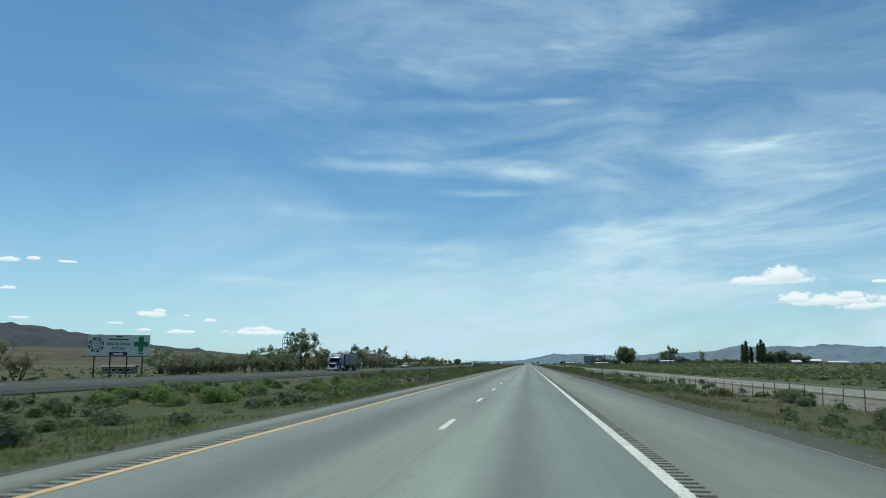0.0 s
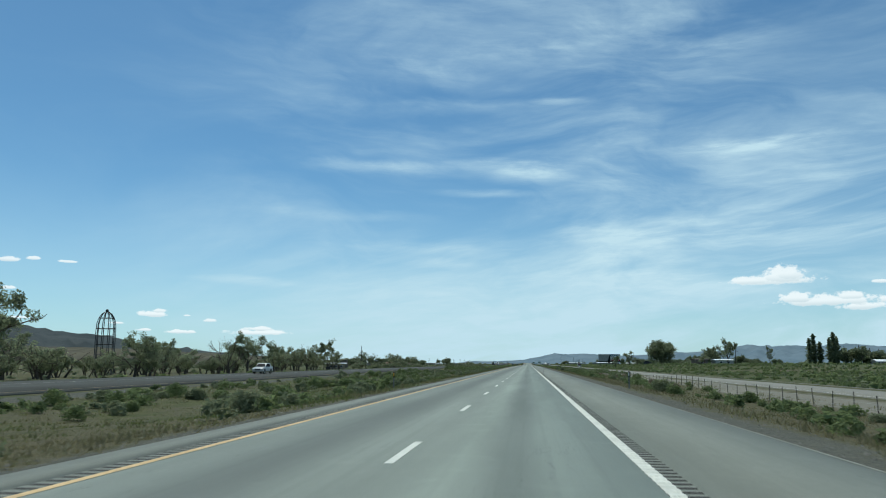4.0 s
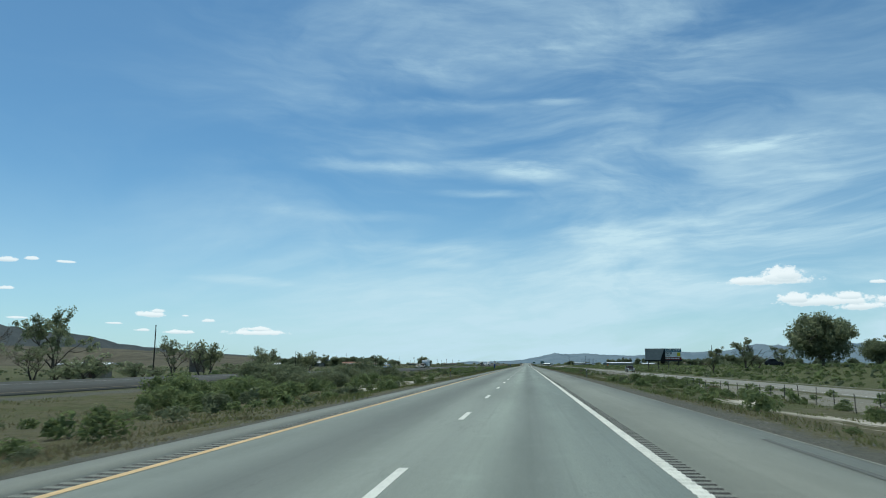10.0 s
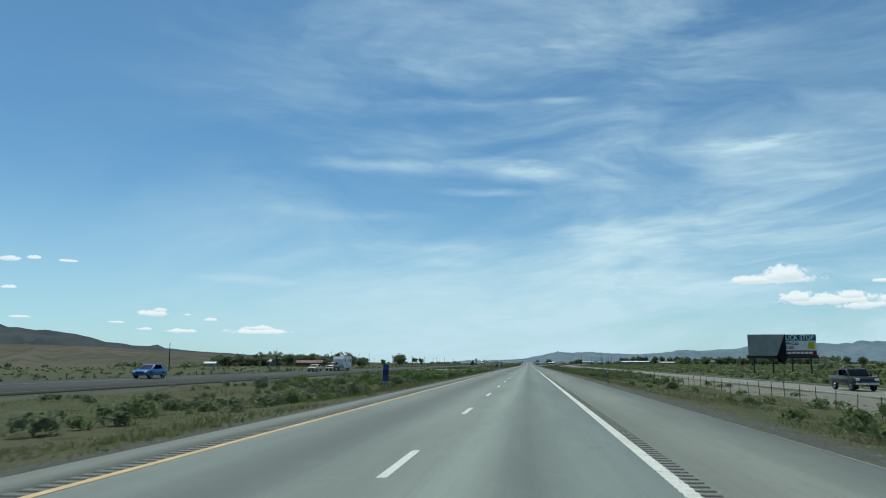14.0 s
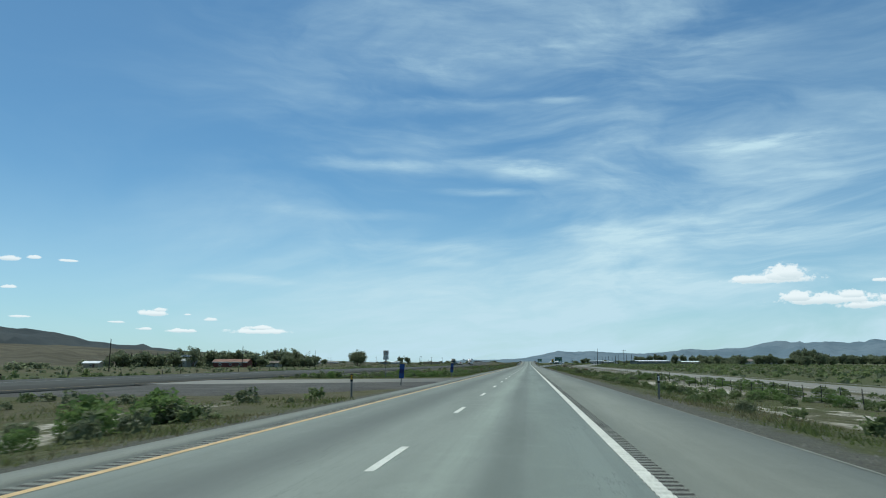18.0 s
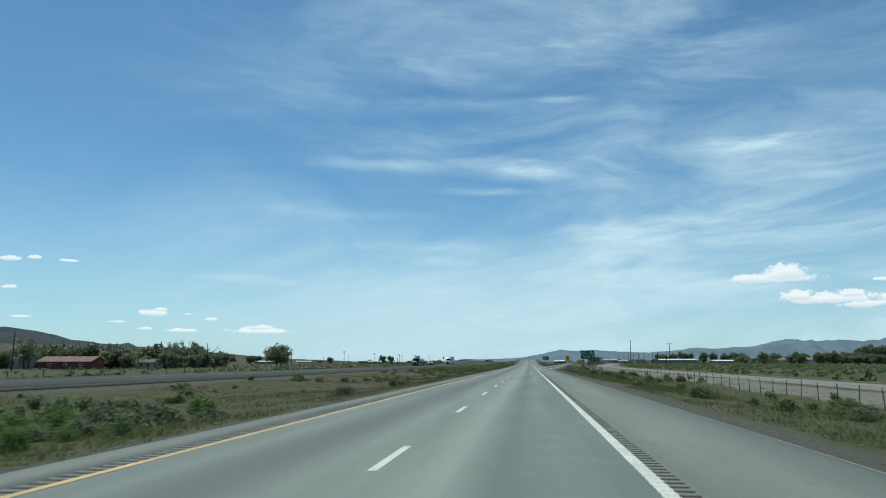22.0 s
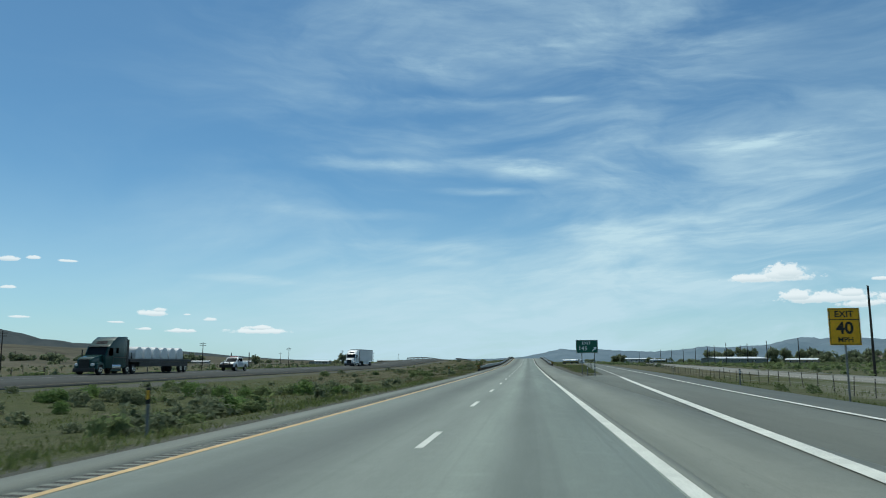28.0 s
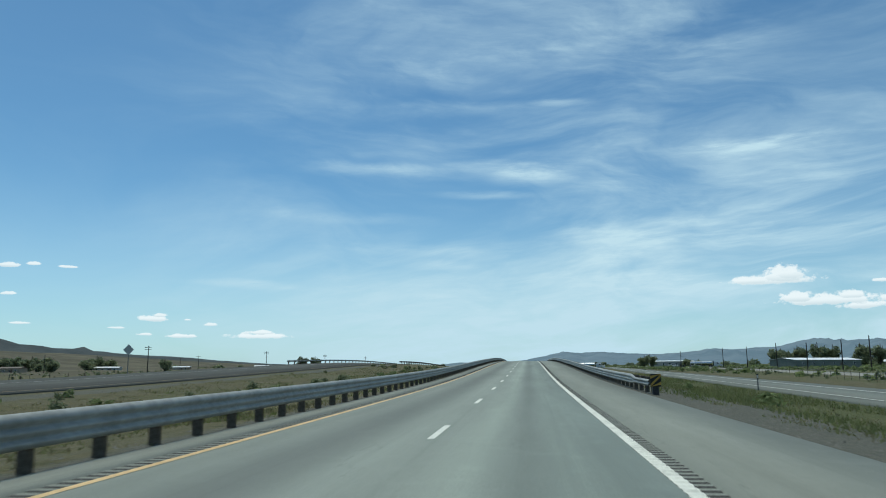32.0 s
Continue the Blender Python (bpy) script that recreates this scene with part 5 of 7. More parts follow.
for x, y in zip((-8.8, -8.8, -8.8, -8.4, -8.1, -8.06, -8.0, -8.0, -8.85, -8.2, -8.15), MARKS_Y):
    delineator(x, y, REFLECT_Y, "steel delineator post with an amber reflector by the median", "delineators on the median")
for x, y in zip((6.5, 6.55, 6.65, 6.1, 6.05, 6.05, 5.95, 5.85), MARKS_Y):
    delineator(x, y, REFLECT_W, "steel delineator post with a white reflector beside the shoulder", "delineators by the shoulder")
for x, y in ((12.6, 1020), (13.9, 1055), (5.55, 1076), (6.25, 1076), (11.0, 1138), (13.6, 1171), (15.6, 1202), (18.0, 1100), (8.9, 960), (10.4, 985), (11.6, 1003)):
    delineator(x, y, REFLECT_W, "steel delineator post with a white reflector beside the exit lane", "delineators at the exit")


def blue_marker(x, y):
    t = thing("crossing_sign", (x, y, ground_z(x, y) - 0.25), "narrow blue reflective marker on a leaning square post by the crossing", "road sign", "blue crossing markers")
    t.matrix_basis = t.matrix_basis @ pose(0, 0, 0, 0, 4)
    boxed("post", (0.07, 0.05, 1.8), (0, 0.03, 0.86), STEEL_POST, t, "", 0.006)
    boxed("panel", (0.33, 0.012, 0.97), (0, -0.004, 1.31), SIGN_BLUE, t, "", 0.002)
    boxed("stripe", (0.33, 0.006, 0.3), (0, -0.0135, 1.31), plain("dark_blue_sheeting", (0.008, 0.02, 0.1), 0.4), t, "dark blue middle band")


for x, y in ((-8.3, 537), (-8.5, 691), (-8.4, 723.6)):
    blue_marker(x, y)


def sign_panel(name, parent, size, at, mat, border, label=""):
    """A framed sheet that faces towards -y."""
    w, h = size
    p = boxed(name, (w, 0.02, h), at, mat, parent, label, 0.004)
    x, y, z = at
    bm = bmesh.new()
    for dx, dz, sx, sz in ((0, h / 2 - 0.04, w - 0.05, 0.025), (0, -h / 2 + 0.04, w - 0.05, 0.025), (w / 2 - 0.04, 0, 0.025, h - 0.055), (-w / 2 + 0.04, 0, 0.025, h - 0.055)):
        box(bm, (sx, 0.006, sz), (x + dx, y - 0.0145, z + dz))
    part("border", bm, border, p)
    return p


def u_turn_sign():
    x, y = -16.2, 725.5
    t = thing("no_u_turn_sign", (x, y, ground_z(x, y) - 0.1), "square white no U-turn sign above a small worded plate", "road sign")
    boxed("post", (0.09, 0.06, 3.1), (0, 0.04, 1.55), STEEL_POST, t, "", 0.006)
    p = sign_panel("panel", t, (0.61, 0.61), (0, 0, 2.95), WHITE, BLACK)
    bm = bmesh.new()
    for k in range(28):
        a, b = 2 * math.pi * k / 28, 2 * math.pi * (k + 1) / 28
        bm.faces.new([bm.verts.new((r * math.cos(t2), -0.014, 2.95 + r * math.sin(t2))) for r, t2 in ((0.19, a), (0.25, a), (0.25, b), (0.19, b))])
    part("ring", bm, plain("dark_red_enamel", (0.12, 0.015, 0.015), 0.4), p)
    bm = box(bmesh.new(), (0.05, 0.006, 0.2), (0.07, -0.016, 2.9))
    box(bm, (0.19, 0.006, 0.05), (0.0, -0.016, 3.02))
    box(bm, (0.05, 0.006, 0.14), (-0.07, -0.016, 2.95))
    box(bm, (0.12, 0.006, 0.05), (-0.07, -0.016, 2.87))
    part("bent_arrow", bm, BLACK, p)
    q = sign_panel("plate", t, (0.61, 0.42), (0, 0, 2.4), WHITE, BLACK)
    for k in range(3):
        boxed("word_bar", (0.42 - 0.06 * k, 0.006, 0.05), (0, -0.0145, 2.5 - 0.1 * k), plain("grey_lettering", (0.1, 0.1, 0.1)), q)


u_turn_sign()


def exit_sign():
    x, y = 11.95, 939.5
    base = ground_z(x, y) - 0.1
    t = thing("exit_sign", (x, y, base), "two green highway panels for the exit on slender braced steel posts", "road sign")
    for dx in (-0.85, 0.85):
        boxed("post", (0.09, 0.09, 3.0 - base), (dx, 0.08, (3.0 - base) / 2), STEEL_POST, t, "", 0.008)
        part("brace", rod(bmesh.new(), (dx, 0.12, 1.9 - base), (dx + 0.25, 1.1, 0.05), 0.035, 0.035, 6), STEEL_POST, t, "slanting steel brace")
    a = sign_panel("panel", t, (2.78, 0.7), (-0.02, 0, 2.8 - base), SIGN_GREEN, WHITE, "small upper panel with the exit's number")
    b = sign_panel("panel", t, (2.84, 0.97), (0.04, 0, 1.935 - base), SIGN_GREEN, WHITE, "lower panel with the town's name and an arrow")
    z1, z2 = 2.8 - base, 1.935 - base
    letters("EXIT", 0.32, WHITE, a, (-0.72, -0.014, z1), wide=1.1)
    letters("145", 0.48, WHITE, a, (0.55, -0.014, z1), wide=1.15)
    letters("Imlay", 0.48, WHITE, b, (-0.35, -0.014, z2), wide=1.12)
    part("arrow", arrow(bmesh.new(), (0.98, z2), 0.5, -0.016), WHITE, b)


exit_sign()


def gore_sign():
    x, y = 6.78, 1091.8
    base = ground_z(x, y) - 0.1
    t = thing("exit_sign", (x, y, base), "green exit sign with number and arrow in the gore", "road sign")
    for dx in (-0.6, 0.85):
        boxed("post", (0.1, 0.1, 3.0 - base), (dx, 0.08, (3.0 - base) / 2), STEEL_POST, t, "", 0.008)
        boxed("footing", (0.28, 0.28, 0.16), (dx, 0.08, 0.09), STEEL_POST, t, "", 0.02)
    zc = 2.25 - base
    p = sign_panel("panel", t, (2.52, 1.52), (0, 0, zc), SIGN_GREEN, WHITE)
    letters("EXIT", 0.46, WHITE, p, (-0.05, -0.014, zc + 0.38), bold=0.001, wide=1.1)
    letters("145", 0.64, WHITE, p, (-0.47, -0.014, zc - 0.24), bold=0.002, wide=1.12)
    part("arrow", arrow(bmesh.new(), (0.85, zc - 0.3), 0.62, -0.016), WHITE, p)


gore_sign()


def speed_sign():
    x, y = 12.7, 1035.0
    base = ground_z(x, y) - 0.1
    t = thing("exit_speed_sign", (x, y, base), "amber exit speed sign on a slim steel post", "road sign")
    boxed("post", (0.065, 0.06, 2.55 - base), (0, 0.05, (2.55 - base) / 2), STEEL_POST, t, "", 0.006)
    zc = 1.92 - base
    p = sign_panel("panel", t, (1.22, 1.5), (0, 0, zc), SIGN_YELLOW, BLACK)
    boxed("divider", (1.12, 0.006, 0.03), (0, -0.0145, zc + 0.28), BLACK, p)
    letters("EXIT", 0.36, BLACK, p, (0, -0.014, zc + 0.49), bold=0.006)
    letters("40", 0.66, BLACK, p, (0, -0.014, zc - 0.08), bold=0.018)
    letters("MPH", 0.3, BLACK, p, (0, -0.014, zc - 0.54), bold=0.004)


speed_sign()


def mile_sign():
    x, y = 8.55, 892.1
    base = ground_z(x, y) - 0.1
    t = thing("mile_marker", (x, y, base), "tall narrow green mile marker on a steel post", "road sign", turn=-5)
    boxed("post", (0.07, 0.05, 1.8 - base), (0, 0.04, (1.8 - base) / 2), STEEL_POST, t, "", 0.006)
    zc = 1.19 - base
    p = sign_panel("panel", t, (0.46, 1.22), (0, 0, zc), SIGN_GREEN, SIGN_GREEN)
    for k, (word, size) in enumerate((("WEST", 0.19), ("80", 0.2), ("MILE", 0.19), ("146", 0.25))):
        letters(word, size, WHITE, p, (0, -0.014, zc + 0.45 - 0.29 * k), bold=0.003, wide=0.8)


mile_sign()


def diamond_sign(x, y, label, mat, high, wide):
    t = thing("warning_sign", (x, y, ground_z(x, y) - 0.1), label, "road sign")
    boxed("post", (0.09, 0.07, high + 0.3), (0, 0.05, high / 2 + 0.15), STEEL_POST, t, "", 0.006)
    part("panel", box(bmesh.new(), (wide, 0.02, wide), (0, 0, high), 0.01, Euler((0, radians(45), 0)).to_matrix().to_4x4()), mat, t)


diamond_sign(38.4, 716, "orange diamond warning sign beside the frontage road", plain("orange_sheeting", (0.75, 0.2, 0.02), 0.4), 2.2, 0.75)
t = thing("notice_board", (-62.5, 369, ground_z(-62.5, 369) - 0.1), "small dark board on two posts beyond the far carriageway", "sign")
for dx in (-0.5, 0.5):
    boxed("post", (0.09, 0.09, 1.9), (dx, 0.05, 0.95), WOOD_POST, t, "", 0.008)
boxed("panel", (1.4, 0.05, 0.9), (0, 0, 1.5), DARK_STEEL, t, "", 0.01)
diamond_sign(-52.0, 1240, "grey back of a diamond warning sign by the far carriageway", BACK, 3.7, 1.05)
t = thing("road_sign", (21.5, 1012, ground_z(21.5, 1012) - 0.1), "grey back of a square sign by the frontage road", "road sign")
boxed("post", (0.09, 0.07, 3.0), (0, 0.05, 1.5), STEEL_POST, t)
boxed("panel", (0.9, 0.02, 1.1), (0, 0, 2.6), BACK, t, "", 0.006)

# fence along the frontage road
FENCE_POST = speckled("steel_fence_post", (0.035, 0.035, 0.032), (0.11, 0.1, 0.09), 14.0, 0.7, 0.3)


def fence_x(y):
    return 18.5 + aside(y)


def wire_fence(y0, y1, shared=[]):
    t = thing("wire_fence", (fence_x(y0), y0, ground_z(fence_x(y0), y0)), "rusty steel posts strung with wire beside the frontage road", "fence", "right-of-way fence")
    base = t.matrix_basis.inverted()
    tops = []
    for k in range(int((y1 - y0) / 3.0) + 1):
        y = y0 + 3.0 * k
        x = fence_x(y)
        z = ground_z(x, y)
        if not shared:
            bm = box(bmesh.new(), (0.05, 0.012, 1.4), (0, 0, 0.55))
            box(bm, (0.012, 0.05, 1.38), (0, 0.025, 0.55))
            p = part("post", bm, FENCE_POST, t)
            shared.append(p.data)
        else:
            p = new("post", shared[0])
            p.parent = t
        p.matrix_basis = base @ pose(x, y, z - 0.1, rng.uniform(-3, 3), rng.uniform(-4, 4), rng.uniform(-20, 20)) @ Matrix.Diagonal((1, 1, rng.uniform(0.94, 1.05), 1))
        tops.append((x, y, z))
    for h in (0.35, 0.65, 0.95, 1.17):
        verts, faces = [], []
        for k, (x, y, z) in enumerate(tops):
            x, y, z = base @ Vector((x - 0.04, y, z + h))
            verts += [(x, y, z), (x, y, z + 0.012), (x - 0.012, y, z + 0.006)]
            if k:
                a, b = 3 * k - 3, 3 * k
                faces += [(a, b, b + 1, a + 1), (a + 1, b + 1, b + 2, a + 2), (a + 2, b + 2, b, a)]
        from_arrays("wire", verts, faces, GALV, t)


for y0, y1 in ((-37, 321), (324, 681), (684, 1041), (1044, 1401)):
    wire_fence(y0, y1)

# guard rails
W_BEAM = ((0.0, 0.0), (0.05, 0.03), (0.075, 0.07), (0.075, 0.1), (0.02, 0.14), (0.02, 0.175), (0.075, 0.21), (0.075, 0.245), (0.05, 0.285), (0.0, 0.31))
THRIE = ((0.0, 0.0), (0.05, 0.03), (0.078, 0.07), (0.078, 0.1), (0.02, 0.14), (0.02, 0.17), (0.078, 0.21), (0.078, 0.26), (0.02, 0.3), (0.02, 0.335), (0.078, 0.375), (0.078, 0.42), (0.05, 0.465), (0.0, 0.5), (-0.03, 0.51))


def guard_rail(x, y0, y1, side, label, thrie_from=None, marker=False, height=0.72, cross=None, spacing=1.9):
    """Posts with blocks and a ribbed beam. side: +1 where the traffic passes on its right (greater x)."""
    level = cross or (lambda x, y: road_z(y) - 0.06)
    t = thing("guard_rail", (x, y0, level(x, y0)), label, "guard rail")
    base = t.matrix_basis.inverted()

    def beam(outline, a, b, low, step=3.8, later=None, low_later=0.0):
        """later: the outline into which it flows at its far end."""
        n = max(1, int((b - a) / step))
        verts, faces = [], []
        m = len(outline)
        for k in range(n + 1):
            y = a + (b - a) * k / n
            z = level(x, y)
            u = k / n
            u = u * u * (3 - 2 * u)
            shape = [(px, low + pz) for px, pz in outline]
            if later:
                shape = [(px * (1 - u) + qx * u, pz * (1 - u) + (low_later + qz) * u) for (px, pz), (qx, qz) in zip(shape, later)]
            for px, pz in shape:
                verts.append(base @ Vector((x + side * px, y, z + pz)))
            for px, pz in shape:
                verts.append(base @ Vector((x + side * (px - 0.008), y, z + pz)))
        for k in range(n):
            s, e = 2 * m * k, 2 * m * (k + 1)
            for j in range(m - 1):
                faces.append((s + j, s + j + 1, e + j + 1, e + j))
                faces.append((s + m + j, e + m + j, e + m + j + 1, s + m + j + 1))
            faces.append((s + m - 1, s + 2 * m - 1, e + 2 * m - 1, e + m - 1))
            faces.append((s, e, e + m, s + m))
        ob = from_arrays("beam", verts, faces, GALV, t)
        ob.data.validate()
    if thrie_from:
        beam(W_BEAM, y0 + 1.0, thrie_from - 2.2, height - 0.4)
        at = np.linspace(0, len(W_BEAM) - 1, len(THRIE))
        drawn = [tuple(float(np.interp(v, range(len(W_BEAM)), [q[c] for q in W_BEAM])) for c in (0, 1)) for v in at]
        beam(drawn, thrie_from - 2.2, thrie_from, height - 0.4, 0.22, THRIE, height - 0.46)
        beam(THRIE, thrie_from, y1, height - 0.46)
    else:
        beam(W_BEAM, y0, y1, height - 0.31)
    post = block = None
    y = y0 + 1.9
    while y < y1:
        if post is None:
            a = boxed("post", (0.2, 0.15, height + 0.3), (0, 0, height / 2 - 0.16), WOOD_POST, t, "", 0.012)
            b = boxed("block", (0.2, 0.15, 0.4), (0, 0, height - 0.2), WOOD_POST, t, "", 0.012)
            post, block = a.data, b.data
        else:
            a, b = new("post", post), new("block", block)
            a.parent = b.parent = t
        z = level(x, y)
        a.matrix_basis = base @ Matrix.Translation((x - side * 0.31, y, z))
        b.matrix_basis = base @ Matrix.Translation((x - side * 0.105, y, z + 0.02))
        y += spacing
    if marker:
        z = level(x, y0)
        m = base @ Matrix.Translation((x - side * 0.12, y0, z))
        e = boxed("end_post", (0.28, 0.26, 0.5), (0, 0.15, 0.14), DARK_STEEL, t, "dark anchor post", 0.03)
        e.matrix_basis = m
        p = boxed("marker", (0.46, 0.02, 0.56), (0, 0, 0.62), BLACK, t, "black plate with slanting yellow stripes", 0.004)
        p.matrix_basis = m
        for k in range(3):
            zc = -0.36 + 0.36 * k
            bm = bmesh.new()
            cut = [(-0.23, zc + side * 0.23 - 0.07), (0.23, zc - side * 0.23 - 0.07), (0.23, zc - side * 0.23 + 0.07), (-0.23, zc + side * 0.23 + 0.07)]
            bm.faces.new([bm.verts.new((px, -0.014, 0.62 + min(0.28, max(-0.28, pz)))) for px, pz in cut])
            part("stripe", bm, DULL_YELLOW, p)


guard_rail(-7.06, 1111, 1418, 1, "galvanised guard rail on timber posts along the median", 1127, True, 0.82)
guard_rail(5.45, 1182.5, 1418, -1, "galvanised guard rail on timber posts beside the shoulder", 1190, True)
guard_rail(-46.6, 1288, 1470, 1, "guard rail along the far carriageway's outer edge", None, False, 0.75, far_cross, 3.8)
guard_rail(-31.9, 1330, 1470, -1, "guard rail along the far carriageway's median edge", None, False, 0.75, far_cross, 3.8)

# poles
TIMBER = speckled("dark_pole_timber", (0.022, 0.019, 0.016), (0.075, 0.065, 0.055), 7.0, 0.9)


def utility_pole(x, y, high, arms, label, group):
    t = thing("utility_pole", (x, y, ground_z(x, y) - 0.3), label, "utility pole", group, rng.uniform(-8, 8))
    part("pole", rod(bmesh.new(), (0, 0, 0), (rng.normal(0, 0.06), rng.normal(0, 0.06), high + 0.3), 0.17, 0.11), TIMBER, t)
    for k in range(arms):
        z = high - 0.25 - 0.7 * k
        a = boxed("crossarm", (2.4, 0.1, 0.13), (0, -0.16, z), TIMBER, t, "", 0.01)
        for dx in (-1.05, -0.55, 0.55, 1.05):
            part("insulator", rod(bmesh.new(), (dx, -0.16, z + 0.06), (dx, -0.16, z + 0.24), 0.05, 0.03, 6), plain("glazed_insulator", (0.12, 0.13, 0.13), 0.3), a)
    if not arms:
        part("cap", rod(bmesh.new(), (0, 0, high + 0.28), (0, 0, high + 0.36), 0.13, 0.09), GALV, t)


POLE = "weathered dark timber utility pole standing in the brush"
utility_pole(-84, 510.7, 11.6, 0, POLE, "poles across the plain")
utility_pole(-92, 470, 7.0, 0, POLE, "poles across the plain")
utility_pole(-100, 420, 7.0, 0, POLE, "poles across the plain")
for k in range(10):
    utility_pole(-124 + (1.5 if k % 2 else 0), 741 + 107.0 * k - 0.6 * k, 9.6, 2 if k > 3 else 0, POLE, "poles across the plain")
for x, y in ((-72, 1178), (-71, 1187), (-205, 1400), (-230, 1480), (-190, 1560), (-240, 1640), (-150, 1660)):
    utility_pole(x, y, 4.2 if y < 1200 else 9.0, 0 if y < 1500 else 1, POLE, "poles across the plain")
utility_pole(41.5, 1099, 11.0, 0, "tall dark timber pole beside the frontage road", "poles by the truck stop")
utility_pole(57.4, 1101, 9.8, 1, "timber pole with a crossarm beside the frontage road", "poles by the truck stop")
for y in (1236, 1266, 1293, 1314, 1331, 1352, 1376, 1400, 1436, 1469, 1552):
    utility_pole(80 + rng.uniform(-1.5, 1.5), y, 8.3 + rng.uniform(-0.5, 0.5), 0, "bare timber pole in a row near the truck stop", "poles by the truck stop")
for x, y in ((84, 455), (150, 470), (205, 590), (69, 640), (260, 700)):
    utility_pole(x, y, 8.5, 0, "bare timber pole in the field", "poles in the field")


# billboards
def billboard_store():
    t = thing("billboard", (-84, 145.2, ground_z(-84, 145.2)), "white billboard with green lettering and a green cross on dark posts", "billboard", turn=24)
    w = 11.8
    for x in (-4.6, -1.6, 1.6, 4.6):
        boxed("post", (0.26, 0.3, 5.6), (x, 0.3, 2.6), DARK_STEEL, t, "", 0.02)
    boxed("walkway", (w + 1.2, 0.7, 0.12), (-0.3, -0.35, 4.2), DARK_STEEL, t, "", 0.01)
    p = boxed("panel", (w, 0.2, 4.3), (0, 0, 6.5), plain("faded_white_vinyl", (0.62, 0.64, 0.6), 0.6), t, "", 0.02)
    ink = plain("green_ink", (0.03, 0.2, 0.09), 0.6)
    dark = plain("dark_ink", (0.02, 0.025, 0.025), 0.6)
    letters("MARIJUANA", 0.92, ink, p, (-0.1, -0.104, 6.75), bold=0.025, wide=0.92)
    letters("STORE!", 0.92, ink, p, (-0.1, -0.104, 5.75), bold=0.025, wide=0.92)
    for wide, z in ((1.2, 8.3), (3.9, 7.7)):
        boxed("word_bar", (wide, 0.01, 0.34), (-0.1, -0.106, z), ink, p)
    boxed("word_bar", (3.5, 0.02, 0.7), (-0.1, -0.112, 4.75), dark, p, "dark plate with an unreadable line", 0.01)
    boxed("word_bar", (1.9, 0.01, 0.3), (-0.1, -0.127, 4.75), WHITE, p)
    bm = box(bmesh.new(), (0.95, 0.012, 3.1), (4.2, -0.107, 6.75))
    box(bm, (2.8, 0.012, 1.0), (4.2, -0.109, 6.75))
    part("green_cross", bm, ink, p)
    boxed("word_bar", (1.0, 0.01, 0.2), (4.2, -0.106, 4.85), dark, p)
    bm = bmesh.new()
    for r0, r1, gaps in ((0.85, 1.02, 0), (1.22, 1.5, 1), (0.2, 0.5, 2)):
        for k in range(32):
            if gaps == 1 and k % 4 == 3 or gaps == 2 and k % 2:
                continue
            a, b = 2 * math.pi * k / 32, 2 * math.pi * (k + 1) / 32
            bm.faces.new([bm.verts.new((-4.35 + r * math.cos(q), -0.106, 6.55 + r * math.sin(q))) for r, q in ((r0, a), (r1, a), (r1, b), (r0, b))])
    part("round_emblem", bm, dark, p)


def billboard_fuel():
    t = thing("billboard", (56.1, 668, ground_z(56.1, 668)), "two-panel billboard, one blank grey, one advertising a truck stop", "billboard")
    for x in (-6.0, -1.9, 2.2, 6.2):
        boxed("post", (0.3, 0.32, 5.4), (x, 0.75, 2.5), DARK_STEEL, t, "", 0.02)
    boxed("walkway", (15.2, 0.8, 0.7), (0, 0.3, 4.0), DARK_STEEL, t, "dark steel apron under the panels", 0.02)
    p = boxed("panel", (14.6, 0.2, 4.7), (0.1, 0.3, 6.6), WHITE, t, "advertising panel", 0.02)
    blue = plain("blue_green_ink", (0.01, 0.09, 0.13), 0.6)
    boxed("band", (14.5, 0.012, 1.35), (0.1, 0.195, 8.25), blue, p)
    boxed("band", (14.5, 0.012, 1.1), (0.1, 0.195, 4.85), plain("red_ink", (0.2, 0.02, 0.02), 0.6), p)
    letters("TRUCK STOP", 1.35, WHITE, p, (3.15, 0.188, 8.22), bold=0.03, wide=0.94)
    letters("FUEL PRICES", 1.0, BLACK, p, (1.2, 0.198, 6.95), bold=0.02, wide=0.9)
    letters("HOURS", 0.85, BLACK, p, (1.25, 0.198, 6.0), bold=0.02, wide=0.9)
    for k in range(7):
        boxed("word_bar", (0.75, 0.01, 0.45), (0.7 + 0.9 * k, 0.185, 4.9), WHITE, p)
    boxed("price_patch", (1.3, 0.012, 1.6), (6.3, 0.195, 6.5), plain("yellow_ink", (0.6, 0.5, 0.03), 0.6), p)
    q = boxed("blank_panel", (7.9, 0.2, 4.7), (-3.45, -0.35, 6.6), plain("weathered_grey_vinyl", (0.3, 0.3, 0.29), 0.7), t, "blank weathered grey panel", 0.02)
    # the slanting shadow between the panels, built as a thin black sheet
    bm = bmesh.new()
    bm.faces.new([bm.verts.new(v) for v in ((0.5, -0.5, 8.95), (0.62, -0.47, 8.95), (0.75, -0.47, 3.4), (-0.3, -0.5, 2.6), (-1.2, -0.5, 3.1), (-1.3, -0.5, 4.3))])
    bmesh.ops.solidify(bm, geom=bm.faces[:], thickness=0.03)
    part("torn_cover", bm, BLACK, t, "dark sheet standing in for the slanting shadow at the panel's edge")


billboard_store()
billboard_fuel()


